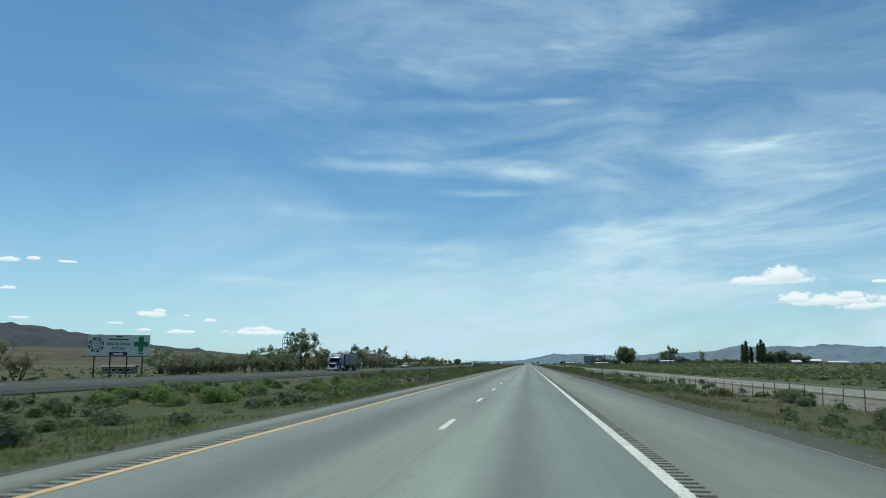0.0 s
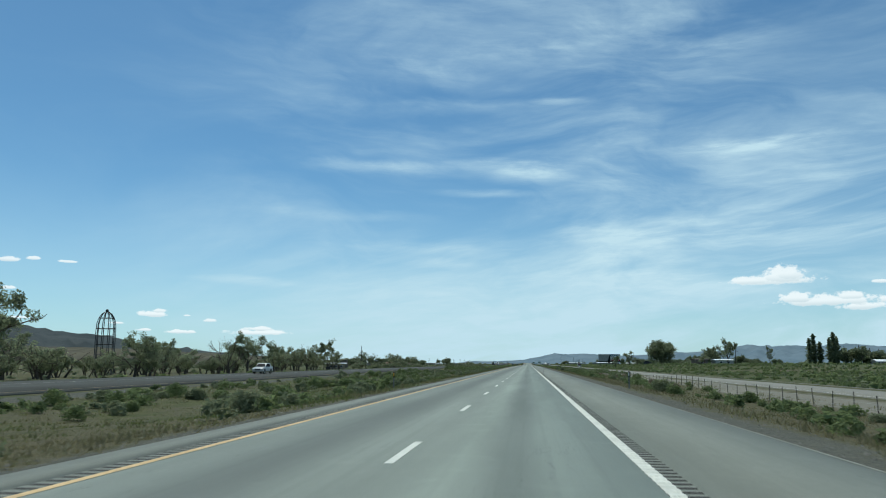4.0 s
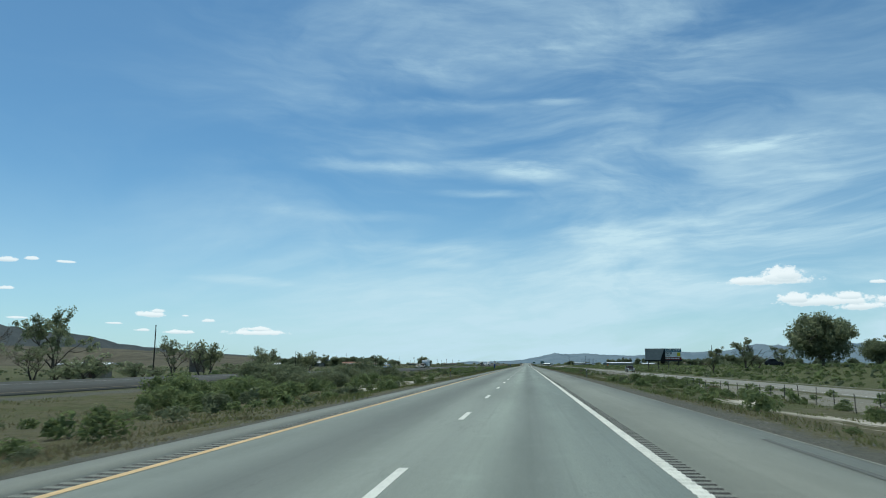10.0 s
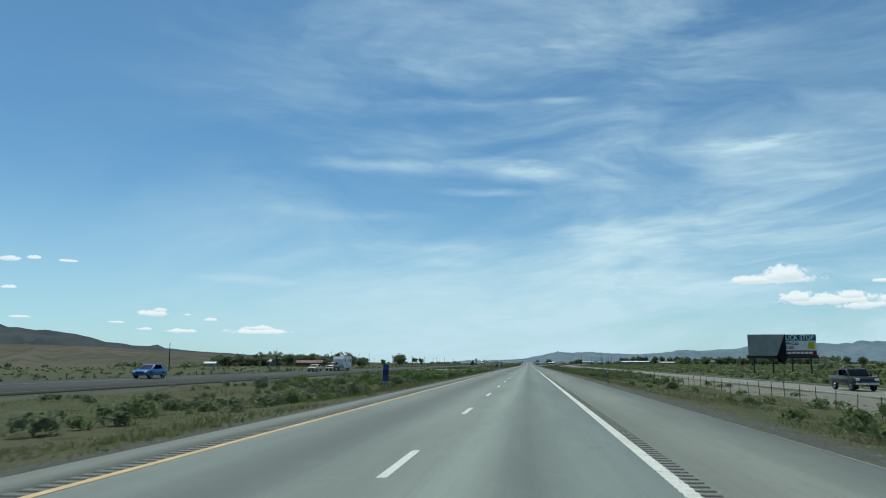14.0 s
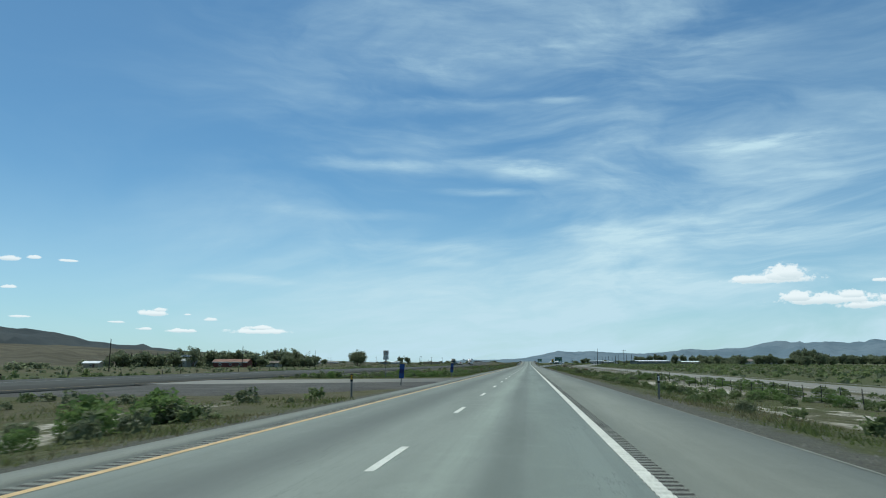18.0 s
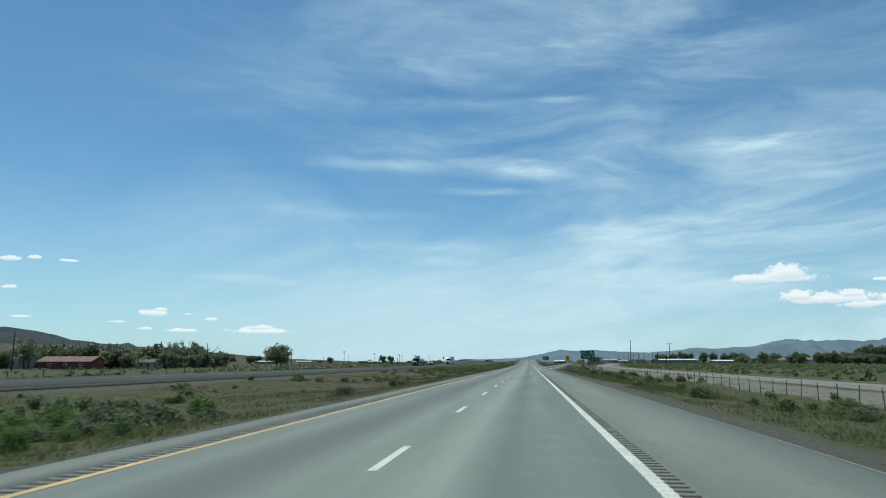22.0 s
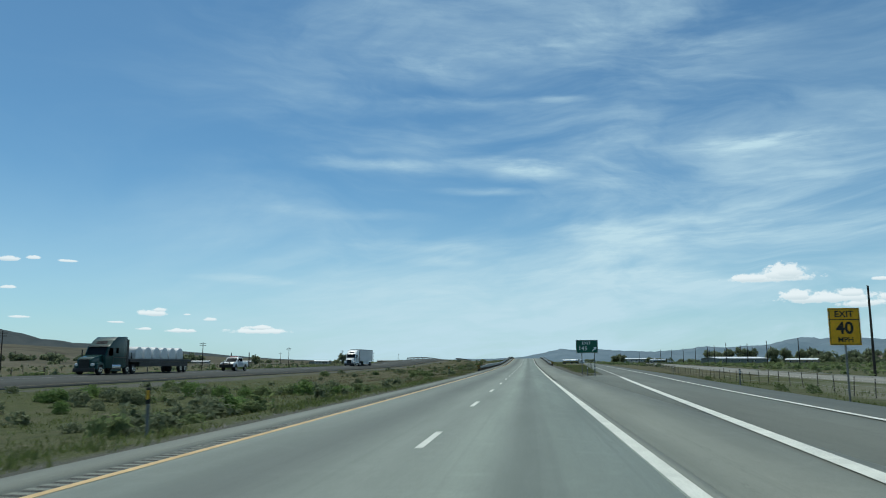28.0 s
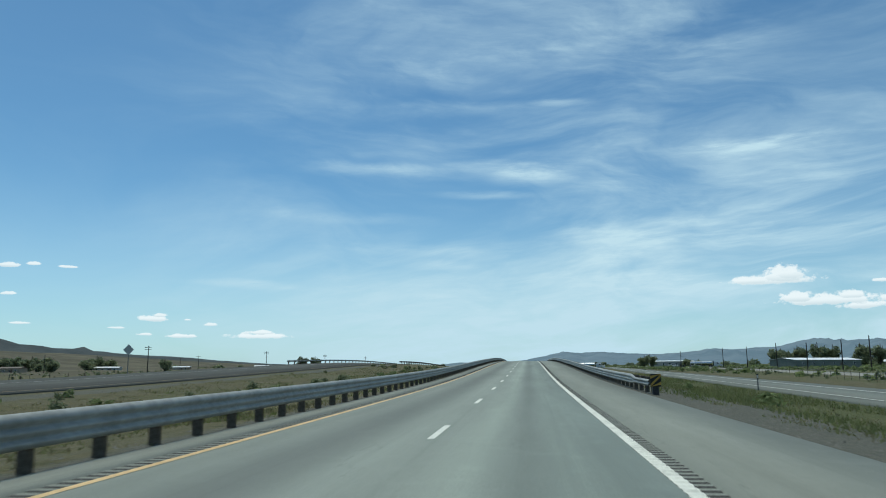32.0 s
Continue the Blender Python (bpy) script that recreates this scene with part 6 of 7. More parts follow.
# the domed steel frame
def dome_frame():
    x, y = -103.7, 312.7
    t = thing("domed_frame", (x, y, ground_z(x, y)), "tall dark openwork steel frame with a domed top", "tower")
    r, shoulder, top = 2.25, 11.4, 15.6
    for k in range(10):
        a = 2 * math.pi * k / 10
        bm = bmesh.new()
        pts = [(r, 0.0), (r, 4), (r, 8), (r, shoulder)] + [(r * math.cos(u), shoulder + (top - shoulder) * math.sin(u)) for u in (0.35, 0.7, 1.05, 1.35, 1.52)]
        for (r0, z0), (r1, z1) in zip(pts, pts[1:]):
            rod(bm, (r0 * math.cos(a), r0 * math.sin(a), z0), (r1 * math.cos(a), r1 * math.sin(a), z1), 0.09, 0.09, 6)
        part("rib", bm, DARK_STEEL, t)
    for z, q in ((2.5, r), (5, r), (7.5, r), (9.6, r), (shoulder, r), (shoulder + 2.6, r * 0.78)):
        bm = bmesh.new()
        for k in range(20):
            a, b = 2 * math.pi * k / 20, 2 * math.pi * (k + 1) / 20
            rod(bm, (q * math.cos(a), q * math.sin(a), z), (q * math.cos(b), q * math.sin(b), z), 0.075, 0.075, 5)
        part("hoop", bm, DARK_STEEL, t)
    bm = bmesh.new()
    bmesh.ops.create_uvsphere(bm, u_segments=10, v_segments=6, radius=0.4, matrix=Matrix.Translation((0, 0, top + 0.25)))
    part("finial", bm, DARK_STEEL, t, "", True)


dome_frame()

# ---- buildings ----
GLASS_DARK = plain("dark_window_glass", (0.02, 0.025, 0.03), 0.1)


def building(name, x, y, size, turn, wall, roof, label, rise=1.0, windows=4, door=True, eaves=0.5):
    """A low building with a gabled or nearly flat roof; its long side faces towards -y before it is turned."""
    w, d, h = size
    t = thing(name, (x, y, ground_z(x, y, False) - 0.2), label, "building", turn=turn)
    prof = [(-d / 2, 0), (d / 2, 0), (d / 2, h), (0, h + rise - 0.12), (-d / 2, h)]
    part("wall", prism(bmesh.new(), prof, -w / 2, w / 2), wall, t)
    for s in (-1, 1):
        bm = bmesh.new()
        e = d / 2 + eaves
        drop = rise * eaves / (d / 2)
        prism(bm, [(s * e, h - drop), (0, h + rise), (0, h + rise + 0.14), (s * e, h - drop + 0.14)], -w / 2 - eaves, w / 2 + eaves)
        part("roof", bm, roof, t)
    for k in range(windows):
        wx = -w / 2 + w * (k + 0.7) / (windows + 0.4)
        f = boxed("window", (1.3, 0.1, 1.0), (wx, -d / 2 - 0.01, h * 0.58), WHITE, t, "", 0.01)
        boxed("pane", (1.1, 0.02, 0.8), (wx, -d / 2 - 0.068, h * 0.58), GLASS_DARK, f)
    if door:
        boxed("door", (1.0, 0.08, 2.05), (w * 0.18, -d / 2 - 0.015, 1.2), plain("brown_door_paint", (0.12, 0.07, 0.05)), t, "", 0.01)
    return t


RED_WALL = speckled("dark_red_siding", (0.1, 0.03, 0.025), (0.2, 0.06, 0.045), 4.0)
RUST = speckled("rusty_roofing", (0.17, 0.09, 0.065), (0.3, 0.17, 0.12), 3.0)
WHITE_ROOF = plain("white_metal_roofing", (0.75, 0.77, 0.77), 0.4)
PALE_WALL = speckled("pale_siding", (0.3, 0.31, 0.29), (0.46, 0.46, 0.43), 2.0)
GREY_WALL = speckled("grey_green_siding", (0.15, 0.17, 0.155), (0.24, 0.255, 0.23), 2.0)
BROWN_ROOF = speckled("brown_shingles", (0.1, 0.085, 0.07), (0.2, 0.17, 0.14), 4.0)
TAN_WALL = speckled("tan_siding", (0.26, 0.21, 0.15), (0.4, 0.33, 0.25), 2.0)
building("red_barn", -162, 1036, (19, 9, 3.2), 4, RED_WALL, RUST, "low dark-red shed with a rusty roof among trees", 1.4, 3)
boxed("porch_fascia", (19.6, 0.12, 0.35), (0, -5.1, 3.0), WHITE, [o for o in scene.objects if o.name == "red_barn"][0], "white fascia along the eaves")
building("farmhouse", -204, 1066, (11, 9, 4.2), -20, PALE_WALL, WHITE_ROOF, "white farmhouse with a bright metal roof", 2.4, 3)
building("shed", -228, 1010, (8, 6, 2.6), 10, TAN_WALL, WHITE_ROOF, "small tan farm shed", 1.0, 1)
building("shed", -150, 1068, (8, 6, 2.6), -5, PALE_WALL, BROWN_ROOF, "small grey farm shed behind the trees", 1.0, 2)
building("warehouse", 141.5, 1538, (47, 15, 3.7), 32, GREY_WALL, WHITE_ROOF, "long grey-green shed with a white metal roof", 1.0, 6)
building("workshop", 190, 1549, (20, 10, 2.8), -30, TAN_WALL, WHITE_ROOF, "low tan workshop with a white roof", 0.9, 4)
building("house", 263, 1552, (60, 14, 3.6), -62, PALE_WALL, BROWN_ROOF, "long ranch house with brown shingles", 2.4, 7)
building("house", 88, 492, (8.0, 5.5, 2.3), 8, PALE_WALL, WHITE_ROOF, "small pale house with a flat white roof among trees", 0.35, 2)
building("shed", 78, 492, (6, 5, 2.6), 8, BROWN_ROOF, BROWN_ROOF, "brown lean-to beside the pale house", 0.3, 1)
building("farm_building", 206, 606, (7, 5, 2.2), 10, PALE_WALL, WHITE_ROOF, "low white-roofed farm building by the poplars", 1.0, 3)
building("farm_building", 225, 622, (10, 8, 3.0), -12, TAN_WALL, WHITE_ROOF, "low tan farm building with a pale roof", 1.2, 2)
building("farm_building", 250, 640, (16, 9, 2.6), 5, PALE_WALL, WHITE_ROOF, "low pale building behind round trees", 0.9, 3)
building("mobile_home", -95, 503, (9, 4.2, 3.0), 12, TAN_WALL, WHITE_ROOF, "tan mobile home with a flat white porch roof", 0.25, 3, True, 0.9)
building("shed", -116, 603, (4, 4, 5.2), 0, BROWN_ROOF, BROWN_ROOF, "tall narrow dark shed behind bare trees", 0.2, 0, False, 0.1)
building("mobile_home", -122, 212, (9, 5, 2.1), 15, GREY_WALL, BROWN_ROOF, "low grey mobile home behind the billboard", 0.4, 4)
building("shed", -117, 236, (6, 5, 2.5), 0, PALE_WALL, WHITE_ROOF, "small shed with a white roof behind a board fence", 0.6, 1)
for k, (x, y, w, turn) in enumerate(((-288, 1631, 18, 5), (-262, 1500, 16, -8), (-236, 1440, 14, 12), (-330, 1560, 18, 0), (-300, 1760, 20, 6), (-210, 1740, 22, -4), (-180, 1640, 12, 10), (-150, 1800, 26, 0))):
    building("mobile_home", x, y, (w, 5, 2.9), turn, (PALE_WALL, TAN_WALL, GREY_WALL)[k % 3], (WHITE_ROOF, BROWN_ROOF)[k % 2], "low mobile home on the open plain", 0.6, 4)
building("service_station", 92, 1650, (26, 14, 3.8), 0, PALE_WALL, WHITE_ROOF, "white truck-stop building beyond the field", 0.5, 6)


def board_fence():
    t = thing("board_fence", (-99, 198, ground_z(-99, 198, False)), "dark weathered board fence round a yard", "fence", turn=90)
    mesh = None
    for k in range(110):
        if mesh is None:
            p = boxed("board", (0.36, 0.04, 2.1), (0, 0, 1.0), WOOD_POST, t)
            mesh = p.data
        else:
            p = new("board", mesh)
            p.parent = t
        p.matrix_basis = pose(0.4 * k, rng.uniform(-0.03, 0.03), rng.uniform(-0.12, 0.08), rng.uniform(-2, 2))
    for z in (0.5, 1.6):
        boxed("rail", (44, 0.06, 0.12), (22, 0.08, z), WOOD_POST, t)


board_fence()


def stock_fence(x, y0, y1, label):
    t = thing("stock_fence", (x, y0, ground_z(x, y0, False)), label, "fence", "stock fences on the plain")
    mesh = None
    for k in range(int((y1 - y0) / 7.0)):
        if mesh is None:
            p = part("post", rod(bmesh.new(), (0, 0, -0.3), (0, 0, 1.25), 0.08, 0.07, 6), WOOD_POST, t)
            mesh = p.data
        else:
            p = new("post", mesh)
            p.parent = t
        p.matrix_basis = pose(rng.uniform(-0.2, 0.2), 7.0 * k, rng.uniform(-0.15, 0.1) + ground_z(x, y0 + 7.0 * k, False) - ground_z(x, y0, False), rng.uniform(-5, 5), rng.uniform(-5, 5))


stock_fence(-66, 560, 1420, "old timber posts of a stock fence across the plain")
stock_fence(-112, 1060, 1500, "old timber posts of a farther stock fence")
stock_fence(44, 560, 640, "short dark timber posts in the field")

# ---- vehicles ----
RUBBER = plain("tyre_rubber", (0.02, 0.02, 0.02), 0.85)
CHROME = plain("bright_metal", (0.6, 0.62, 0.63), 0.2, 1.0)
HEADLAMP = plain("clear_lamp_glass", (0.7, 0.72, 0.72), 0.1)


def car_paint(name, color):
    return plain(name, color, 0.25, 0.0, 0.06)


def wheel(parent, x, y, r, width):
    bm = rod(bmesh.new(), (x - width / 2, y, r), (x + width / 2, y, r), r, r, 18)
    edges = [e for e in bm.edges if len({round(v.co.x, 4) for v in e.verts}) == 1]
    bmesh.ops.bevel(bm, geom=edges, offset=r * 0.12, segments=1, affect="EDGES")
    tyre = part("wheel", bm, RUBBER, parent)
    s = 1 if x > 0 else -1
    bm = rod(bmesh.new(), (x + s * width * 0.3, y, r), (x + s * (width / 2 + 0.01), y, r), r * 0.62, r * 0.55, 14)
    part("rim", bm, CHROME, tyre)
    part("hub", rod(bmesh.new(), (x + s * width * 0.5, y, r), (x + s * (width / 2 + 0.05), y, r), r * 0.2, r * 0.15, 8), DARK_STEEL, tyre)


def pane(parent, name, corners, mat=GLASS_DARK):
    bm = bmesh.new()
    f = bm.faces.new([bm.verts.new(c) for c in corners])
    bmesh.ops.solidify(bm, geom=[f], thickness=0.015)
    return part(name, bm, mat, parent)


def on_road(x, y):
    return far_cross(x, y) + 0.03 if x < 0 else ground_z(x, y, False) + 0.04


def tractor(t, paint, trim, sleeper=2.4):
    """Conventional tractor unit that faces -y; its front bumper at y = 0."""
    hood = prism(bmesh.new(), [(0.1, 0.6), (0.12, 1.45), (0.4, 1.72), (1.2, 1.88), (2.0, 2.02), (2.0, 0.6)], -0.82, 0.82, 0.12)
    h = part("hood", hood, paint, t, "", True)
    boxed("grille", (1.1, 0.08, 0.95), (0, 0.09, 1.08), BLACK, h, "", 0.03)
    for k in range(7):
        boxed("grille_bar", (1.0, 0.03, 0.025), (0, 0.045, 0.7 + 0.13 * k), DARK_STEEL, h)
    end = 3.7 + sleeper
    cab = prism(bmesh.new(), [(1.95, 0.62), (1.95, 1.95), (2.4, 2.82), (2.75, 3.0), (3.3, 3.5), (4.0, 3.86), (end, 3.95), (end, 0.62)] if sleeper > 1.5 else
                [(1.95, 0.62), (1.95, 1.95), (2.4, 2.82), (3.0, 2.95), (end, 2.95), (end, 0.62)], -1.18, 1.18, 0.1)
    c = part("cab", cab, paint, t, "", True)
    pane(c, "windscreen", [(-1.04, 1.93, 2.0), (1.04, 1.93, 2.0), (1.0, 2.36, 2.8), (-1.0, 2.36, 2.8)])
    boxed("visor", (2.2, 0.3, 0.08), (0, 2.3, 2.9), trim, c, "", 0.03)
    for s in (-1, 1):
        pane(c, "side_window", [(s * 1.19, 2.25, 1.9), (s * 1.19, 3.15, 1.9), (s * 1.19, 3.15, 2.7), (s * 1.19, 2.55, 2.7)])
        boxed("door_seam", (0.01, 0.03, 1.9), (s * 1.184, 3.3, 1.8), BLACK, c)
        if sleeper > 1.5:
            pane(c, "sleeper_window", [(s * 1.19, 3.75, 2.2), (s * 1.19, 4.25, 2.2), (s * 1.19, 4.25, 2.7), (s * 1.19, 3.75, 2.7)])
            boxed("stripe", (0.01, end - 3.4, 0.08), (s * 1.184, (end + 3.4) / 2, 1.75), DARK_STEEL, c)
        boxed("side_fairing", (0.06, 1.9, 0.6), (s * 1.17, 3.9, 0.62), paint, c, "", 0.02)
        # black plate added for the darkness of the gap behind the cab
        boxed("gap_panel", (0.05, 0.4, 2.7), (s * 1.15, end + 0.18, 2.3), BLACK, c, "", 0.01)
        boxed("mirror", (0.12, 0.1, 0.75), (s * 1.42, 1.9, 2.2), trim, c, "", 0.03)
        boxed("headlight", (0.34, 0.3, 0.3), (s * 0.82, 0.22, 1.0), HEADLAMP, h, "", 0.06)
        part("fender", prism(bmesh.new(), [(0.3, 0.55), (0.45, 1.1), (1.0, 1.25), (1.6, 1.1), (1.75, 0.55), (1.55, 0.55), (1.35, 0.98), (0.8, 0.98), (0.55, 0.55)], s * 0.9, s * 1.22, 0.03), paint, t)
        part("fuel_tank", rod(bmesh.new(), (s * 1.0, 3.0, 0.75), (s * 1.0, 4.6, 0.75), 0.32, 0.32, 14), CHROME, t)
        part("exhaust_stack", rod(bmesh.new(), (s * 1.05, 3.8 + sleeper, 0.9), (s * 1.05, 3.8 + sleeper, 3.9), 0.07, 0.07, 10), CHROME, t)
    if sleeper > 1.5:
        pane(c, "roof_window", [(-0.6, 2.86, 3.14), (0.6, 2.86, 3.14), (0.55, 3.18, 3.43), (-0.55, 3.18, 3.43)])
    boxed("bumper", (2.3, 0.22, 0.42), (0, 0.1, 0.5), trim, t, "", 0.06)
    boxed("chassis", (0.9, 5.2, 0.25), (0, 5.0, 0.85), DARK_STEEL, t)
    for y in (1.05, 5.0 + sleeper * 0.5, 6.3 + sleeper * 0.5):
        for s in (-1, 1):
            wheel(t, s * 1.02, y, 0.51, 0.34)
    return 4.3 + sleeper


def lorry_box(x, y, paint, label, box_mat, length=14.6):
    t = thing("semi_truck", (x, y, on_road(x, y)), label, "truck")
    back = tractor(t, paint, DARK_STEEL, 2.2)
    b = boxed("trailer", (2.55, length, 2.85), (0, back + length / 2 + 0.1, 2.62), box_mat, t, "smooth white box trailer", 0.03)
    for z in (1.22, 4.02):
        boxed("trailer_rail", (2.6, length + 0.02, 0.12), (0, back + length / 2 + 0.1, z), GALV, b, "", 0.01)
    for s in (-1, 1):
        boxed("side_skirt", (0.04, length * 0.45, 0.65), (s * 1.22, back + length * 0.48, 0.82), box_mat, t)
        for y2 in (length - 2.6, length - 1.4):
            wheel(t, s * 1.0, back + y2, 0.51, 0.36)
    boxed("landing_gear", (1.8, 0.15, 0.9), (0, back + 2.8, 0.75), DARK_STEEL, t)
    return t


def lorry_tipper(x, y):
    t = thing("semi_truck", (x, y, on_road(x, y)), "dark-blue semi truck with a blue open-topped trailer", "truck")
    blue = car_paint("dark_blue_paint", (0.02, 0.05, 0.13))
    back = tractor(t, blue, CHROME, 2.0)
    n = 12.4
    b = part("trailer", prism(bmesh.new(), [(back + 0.3, 1.35), (back + 0.1, 3.75), (back + n, 3.75), (back + n - 0.2, 1.35)], -1.25, 1.25, 0.04), car_paint("faded_blue_paint", (0.018, 0.06, 0.12)), t, "open-topped blue tipping body")
    for k in range(10):
        for s in (-1, 1):
            boxed("stake", (0.05, 0.1, 2.3), (s * 1.26, back + 1.0 + 1.16 * k, 2.55), blue, b)
    boxed("chassis", (0.9, n, 0.3), (0, back + n / 2, 1.1), DARK_STEEL, t)
    for s in (-1, 1):
        for y2 in (n - 3.2, n - 2.0, n - 0.8):
            wheel(t, s * 1.0, back + y2, 0.51, 0.36)


def lorry_flatbed(x, y):
    t = thing("semi_truck", (x, y, on_road(x, y)), "dark-green semi truck with a loaded flatbed trailer", "truck")
    green = car_paint("dark_green_paint", (0.009, 0.05, 0.048))
    back = tractor(t, green, DARK_STEEL, 2.2)
    n = 14.6
    boxed("trailer", (2.55, n, 0.28), (0, back + n / 2, 1.42), DARK_STEEL, t, "dark flatbed deck", 0.02)
    boxed("side_skirt", (2.4, n * 0.8, 0.5), (0, back + n / 2 + 0.6, 1.0), DARK_STEEL, t)
    for s in (-1, 1):
        for y2 in (n - 2.6, n - 1.4):
            wheel(t, s * 1.0, back + y2, 0.51, 0.36)
    load = plain("pale_wrapping", (0.62, 0.64, 0.64), 0.4)
    for k in range(6):
        o = thing("wrapped_load", (x, y + back + 2.2 + 1.95 * k, on_road(x, y) + 1.56), "rounded pale bundle standing on a flatbed trailer", "cargo", "bundles on the flatbed")
        bm = bmesh.new()
        prism(bm, [(-0.75, 0), (0.75, 0), (0.78, 0.7), (0.62, 1.1), (0.33, 1.32), (0, 1.4), (-0.33, 1.32), (-0.62, 1.1), (-0.78, 0.7)], -1.05, 1.05, 0.1)
        b = part("package", bm, load, o, "", True)
        for s in (-0.55, 0.55):
            boxed("strap", (0.07, 1.6, 0.7), (s, 0, 0.37), DARK_STEEL, b)


def pickup(x, y, color, label, turn=0.0, lift=0.0):
    """Crew-cab pickup that faces -y."""
    t = thing("pickup_truck", (x, y, on_road(x, y)), label, "pickup", turn=turn)
    paint = car_paint("pickup_paint", color)
    body = prism(bmesh.new(), [(0.05, 0.55), (0.02, 1.05), (0.25, 1.2), (1.5, 1.28), (5.55, 1.28), (5.6, 0.6)], -0.98, 0.98, 0.07)
    b = part("body", body, paint, t, "", True)
    cab = prism(bmesh.new(), [(1.35, 1.22), (2.05, 1.86), (2.3, 1.92), (3.5, 1.9), (3.75, 1.22)], -0.88, 0.88, 0.07)
    c = part("cab", cab, paint, t, "", True)
    pane(c, "windscreen", [(-0.76, 1.4, 1.31), (0.76, 1.4, 1.31), (0.7, 1.93, 1.8), (-0.7, 1.93, 1.8)])
    for s in (-1, 1):
        pane(c, "side_window", [(s * 0.885, 1.75, 1.33), (s * 0.885, 2.6, 1.33), (s * 0.885, 2.6, 1.8), (s * 0.885, 2.15, 1.8)])
        pane(c, "side_window", [(s * 0.885, 2.7, 1.33), (s * 0.885, 3.55, 1.33), (s * 0.885, 3.4, 1.8), (s * 0.885, 2.7, 1.8)])
        boxed("headlight", (0.32, 0.1, 0.22), (s * 0.76, 0.02, 0.98), HEADLAMP, b, "", 0.03)
        boxed("mirror", (0.16, 0.1, 0.22), (s * 1.08, 1.75, 1.38), paint, c, "", 0.03)
        for yy in (1.0, 4.5):
            wheel(t, s * 0.86, yy, 0.39, 0.26)
            # black disc for the shade in the arch; the body has no opening
            part("wheel_arch", rod(bmesh.new(), (s * 0.8, yy, 0.5), (s * 0.984, yy, 0.5), 0.49, sides=18), BLACK, b)
    boxed("grille", (1.1, 0.06, 0.36), (0, 0.0, 0.92), DARK_STEEL, b, "", 0.03)
    boxed("bumper", (1.9, 0.2, 0.24), (0, 0.0, 0.62), CHROME, b, "", 0.05)
    boxed("load_bed", (1.6, 1.6, 0.05), (0, 4.7, 1.29), DARK_STEEL, b)
    return t


def saloon(x, y, color, label, tall=0.0, turn=0.0, name="car"):
    """Saloon car, or with tall a sport utility, that faces -y."""
    t = thing(name, (x, y, on_road(x, y)), label, "car", turn=turn)
    paint = car_paint("car_paint", color)
    b = part("body", prism(bmesh.new(), [(0.05, 0.35), (0.0, 0.72 + tall * 0.4), (0.2, 0.84 + tall * 0.5), (1.3, 0.98 + tall * 0.5), (4.4, 1.02 + tall * 0.5), (4.6, 0.9 + tall * 0.4), (4.6, 0.4)], -0.9, 0.9, 0.08), paint, t, "", True)
    rear = 3.9 if not tall else 4.45
    c = part("cabin", prism(bmesh.new(), [(1.2, 0.94 + tall * 0.5), (1.95, 1.4 + tall * 0.9), (2.3, 1.46 + tall), (3.3, 1.45 + tall), (rear, 0.98 + tall * 0.5)], -0.78, 0.78, 0.07), paint, t, "", True)
    z0, z1 = 1.0 + tall * 0.5, 1.36 + tall * 0.9
    pane(c, "windscreen", [(-0.68, 1.24, z0), (0.68, 1.24, z0), (0.62, 1.83, z1), (-0.62, 1.83, z1)])
    for s in (-1, 1):
        pane(c, "side_window", [(s * 0.786, 1.6, z0), (s * 0.786, 2.5, z0), (s * 0.786, 2.5, z1), (s * 0.786, 2.05, z1)])
        pane(c, "side_window", [(s * 0.786, 2.6, z0), (s * 0.786, 3.5, z0), (s * 0.786, 3.2, z1), (s * 0.786, 2.6, z1)])
        boxed("headlight", (0.34, 0.1, 0.16), (s * 0.66, 0.03, 0.68 + tall * 0.4), HEADLAMP, b, "", 0.03)
        for yy in (0.85, 3.7):
            wheel(t, s * 0.8, yy, 0.33 + tall * 0.08, 0.22)
            # the arch's dark hollow is only a black disc on the body
            part("wheel_arch", rod(bmesh.new(), (s * 0.74, yy, 0.4 + tall * 0.08), (s * 0.903, yy, 0.4 + tall * 0.08), 0.41 + tall * 0.08, sides=18), BLACK, b)
    boxed("grille", (0.9, 0.06, 0.2), (0, 0.0, 0.6 + tall * 0.3), DARK_STEEL, b, "", 0.02)
    return t


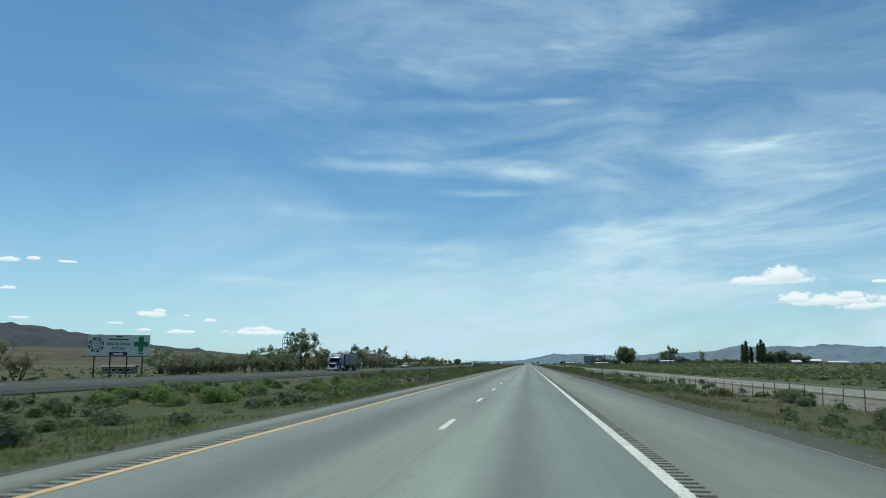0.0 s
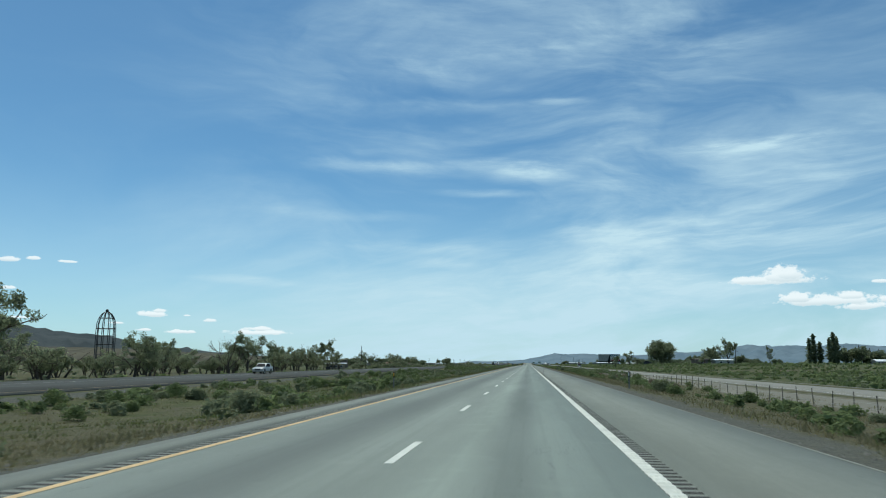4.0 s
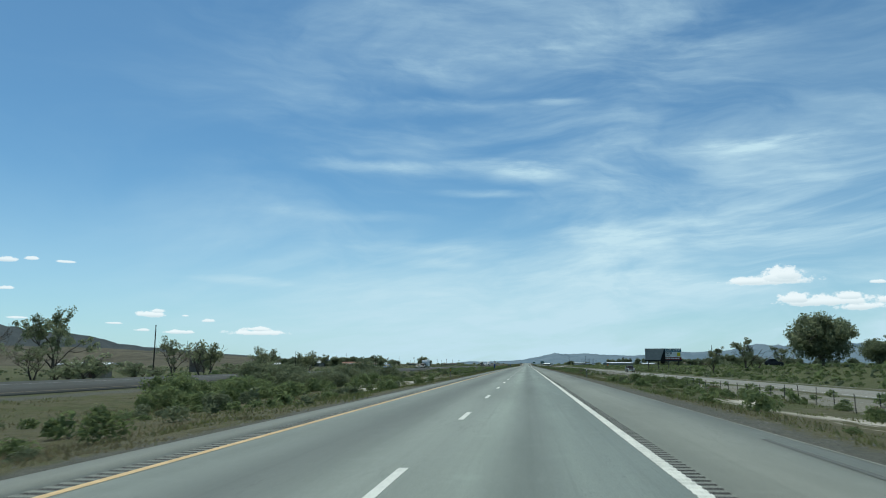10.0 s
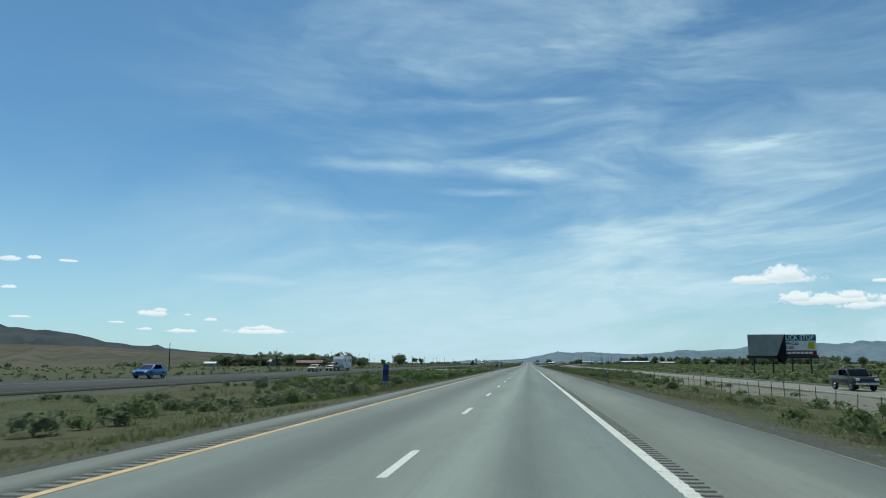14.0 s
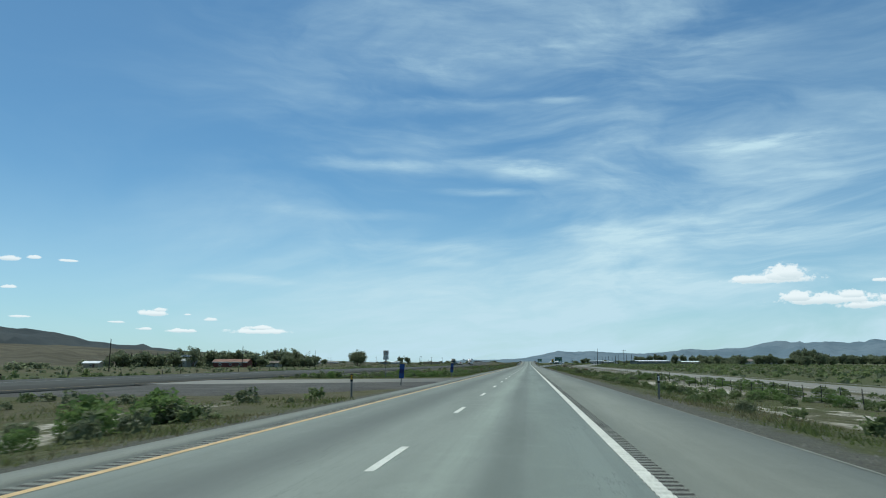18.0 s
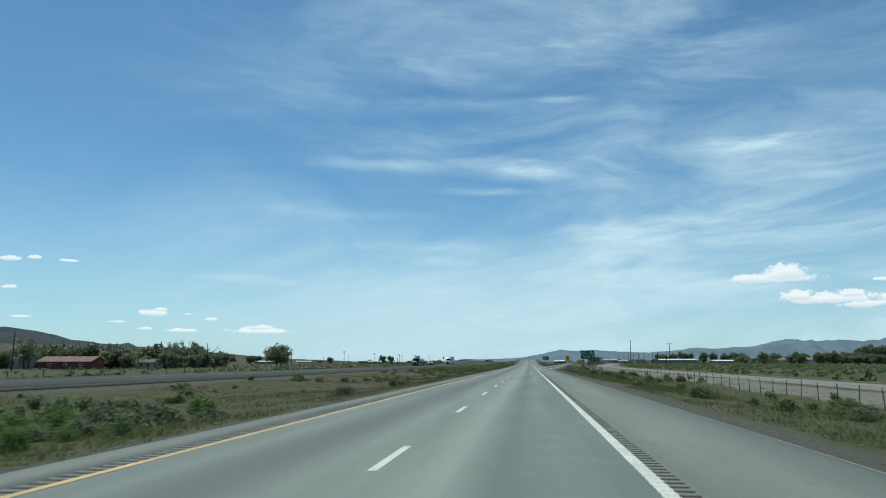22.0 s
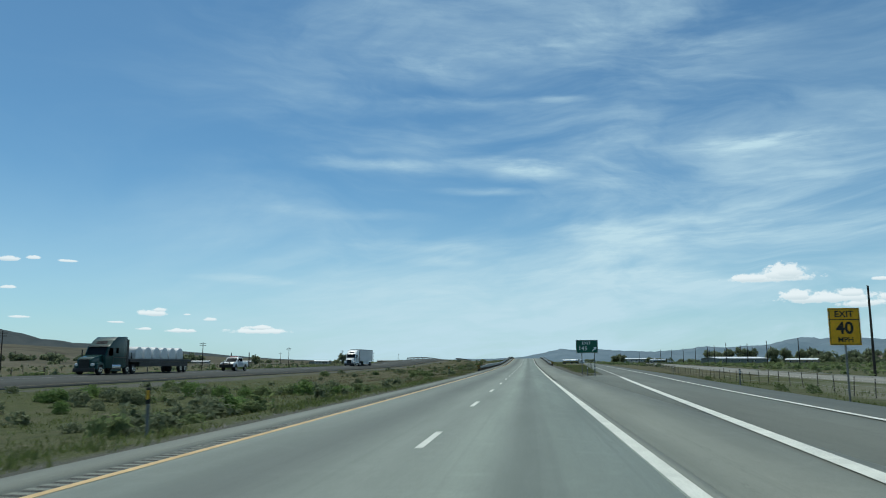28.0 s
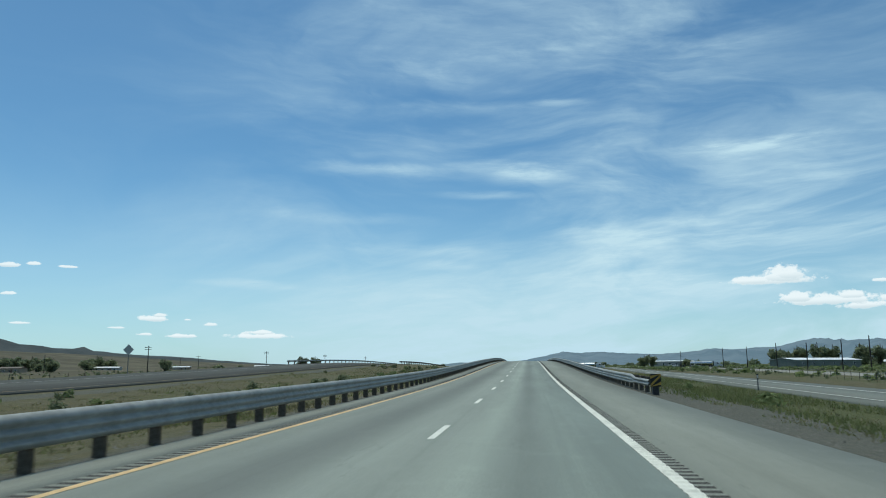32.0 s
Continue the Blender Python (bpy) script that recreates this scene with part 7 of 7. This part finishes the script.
def travel_trailer(x, y):
    t = thing("travel_trailer", (x, y, on_road(x, y)), "white travel trailer with dark windows and swirled stripes", "trailer")
    white = car_paint("trailer_white", (0.72, 0.73, 0.72))
    b = part("body", prism(bmesh.new(), [(0.9, 0.6), (0.1, 1.2), (0.0, 2.5), (0.35, 3.1), (7.6, 3.15), (7.6, 0.6)], -1.2, 1.2, 0.08), white, t)
    for s in (-1, 1):
        for yy, w in ((1.6, 0.8), (4.2, 0.6), (6.2, 1.0)):
            boxed("window", (0.03, w, 0.6), (s * 1.205, yy, 2.2), GLASS_DARK, b, "", 0.01)
        boxed("door", (0.03, 0.75, 1.9), (s * 1.206, 5.2, 1.75), plain("pale_door_panel", (0.6, 0.61, 0.6)), b, "", 0.008)
        for k in range(3):
            boxed("stripe", (0.02, 1.6 - 0.3 * k, 0.1), (s * 1.206, 2.2 + 0.9 * k, 1.5 - 0.22 * k), DARK_STEEL, b)
        for yy in (4.3, 5.2):
            wheel(t, s * 1.05, yy, 0.36, 0.24)
    boxed("roof_unit", (0.8, 1.0, 0.25), (0, 3.6, 3.28), white, t, "", 0.04)
    boxed("drawbar", (0.12, 1.6, 0.12), (0, -0.3, 0.6), DARK_STEEL, t)


def tanker(x, y, turn, label):
    t = thing("tanker_truck", (x, y, ground_z(x, y, False) + 0.02), label, "truck", turn=turn)
    back = tractor(t, car_paint("white_cab_paint", (0.6, 0.61, 0.61)), CHROME, 1.2)
    for k in range(2):
        bm = rod(bmesh.new(), (0, back + 0.4 + 6.2 * k, 2.3), (0, back + 6.2 + 6.2 * k, 2.3), 1.05, 1.05, 20)
        part("tank", bm, CHROME, t, "polished steel tank")
    boxed("chassis", (0.9, 12.6, 0.3), (0, back + 6.4, 1.05), DARK_STEEL, t)
    for s in (-1, 1):
        for y2 in (4.8, 6.0, 10.6, 11.8):
            wheel(t, s * 1.0, back + y2, 0.51, 0.36)


lorry_tipper(-42.5, 159)
saloon(-42.5, 254, (0.5, 0.51, 0.5), "pale silver sport utility on the far carriageway", 0.25, name="sport_utility")
saloon(-42.3, 572, (0.02, 0.14, 0.4), "bright blue hatchback on the far carriageway", 0.15)
saloon(-42.3, 637, (0.42, 0.37, 0.26), "champagne-coloured saloon on the far carriageway")
pickup(-42.3, 650.2, (0.02, 0.022, 0.024), "black pickup towing a white travel trailer")
travel_trailer(-42.3, 657.4)
lorry_flatbed(-44.0, 1073)
patrol = pickup(-42.3, 1104.4, (0.68, 0.69, 0.68), "white pickup with a black push bumper and a red light bar")
bar = boxed("light_bar", (1.2, 0.26, 0.12), (0, 2.55, 1.99), WHITE, patrol, "", 0.03)
for k in range(4):
    boxed("lamp", (0.2, 0.27, 0.1), (-0.45 + 0.3 * k, 2.54, 2.0), plain("red_lens", (0.6, 0.03, 0.02), 0.25), bar, "red lens", 0.02)
guard = boxed("push_bumper", (2.0, 0.22, 0.5), (0, -0.16, 0.72), BLACK, patrol, "black push bumper", 0.06)
for s in (-1, 1):
    boxed("upright", (0.1, 0.2, 0.55), (s * 0.45, -0.2, 1.0), BLACK, guard, "", 0.03)
boxed("door_panel", (0.012, 1.7, 0.5), (0.986, 2.65, 0.98), plain("grey_door_lettering", (0.4, 0.42, 0.45)), patrol)
lorry_box(-42.5, 1177.0, car_paint("white_truck_paint", (0.72, 0.73, 0.73)), "white semi truck pulling a plain white box trailer", plain("white_trailer_skin", (0.62, 0.63, 0.63), 0.5, 0.0, 0.04))
pickup(28.5, 562, (0.02, 0.021, 0.024), "black pickup on the frontage road")
saloon(67, 556, (0.03, 0.035, 0.045), "dark van parked under a broad cottonwood", 0.5, 80, "van")
tanker(43.6, 1590, 70, "polished steel tanker truck parked beyond the exit")
tanker(112, 1600, 85, "white tanker truck parked at the truck stop")
pickup(84, 1585, (0.6, 0.6, 0.6), "white pickup parked at the truck stop", 80)
pickup(98, 1592, (0.3, 0.31, 0.32), "grey pickup parked at the truck stop", 95)
saloon(-180, 1022, (0.4, 0.41, 0.42), "pale car parked by the farm shed", 0.0, 80)
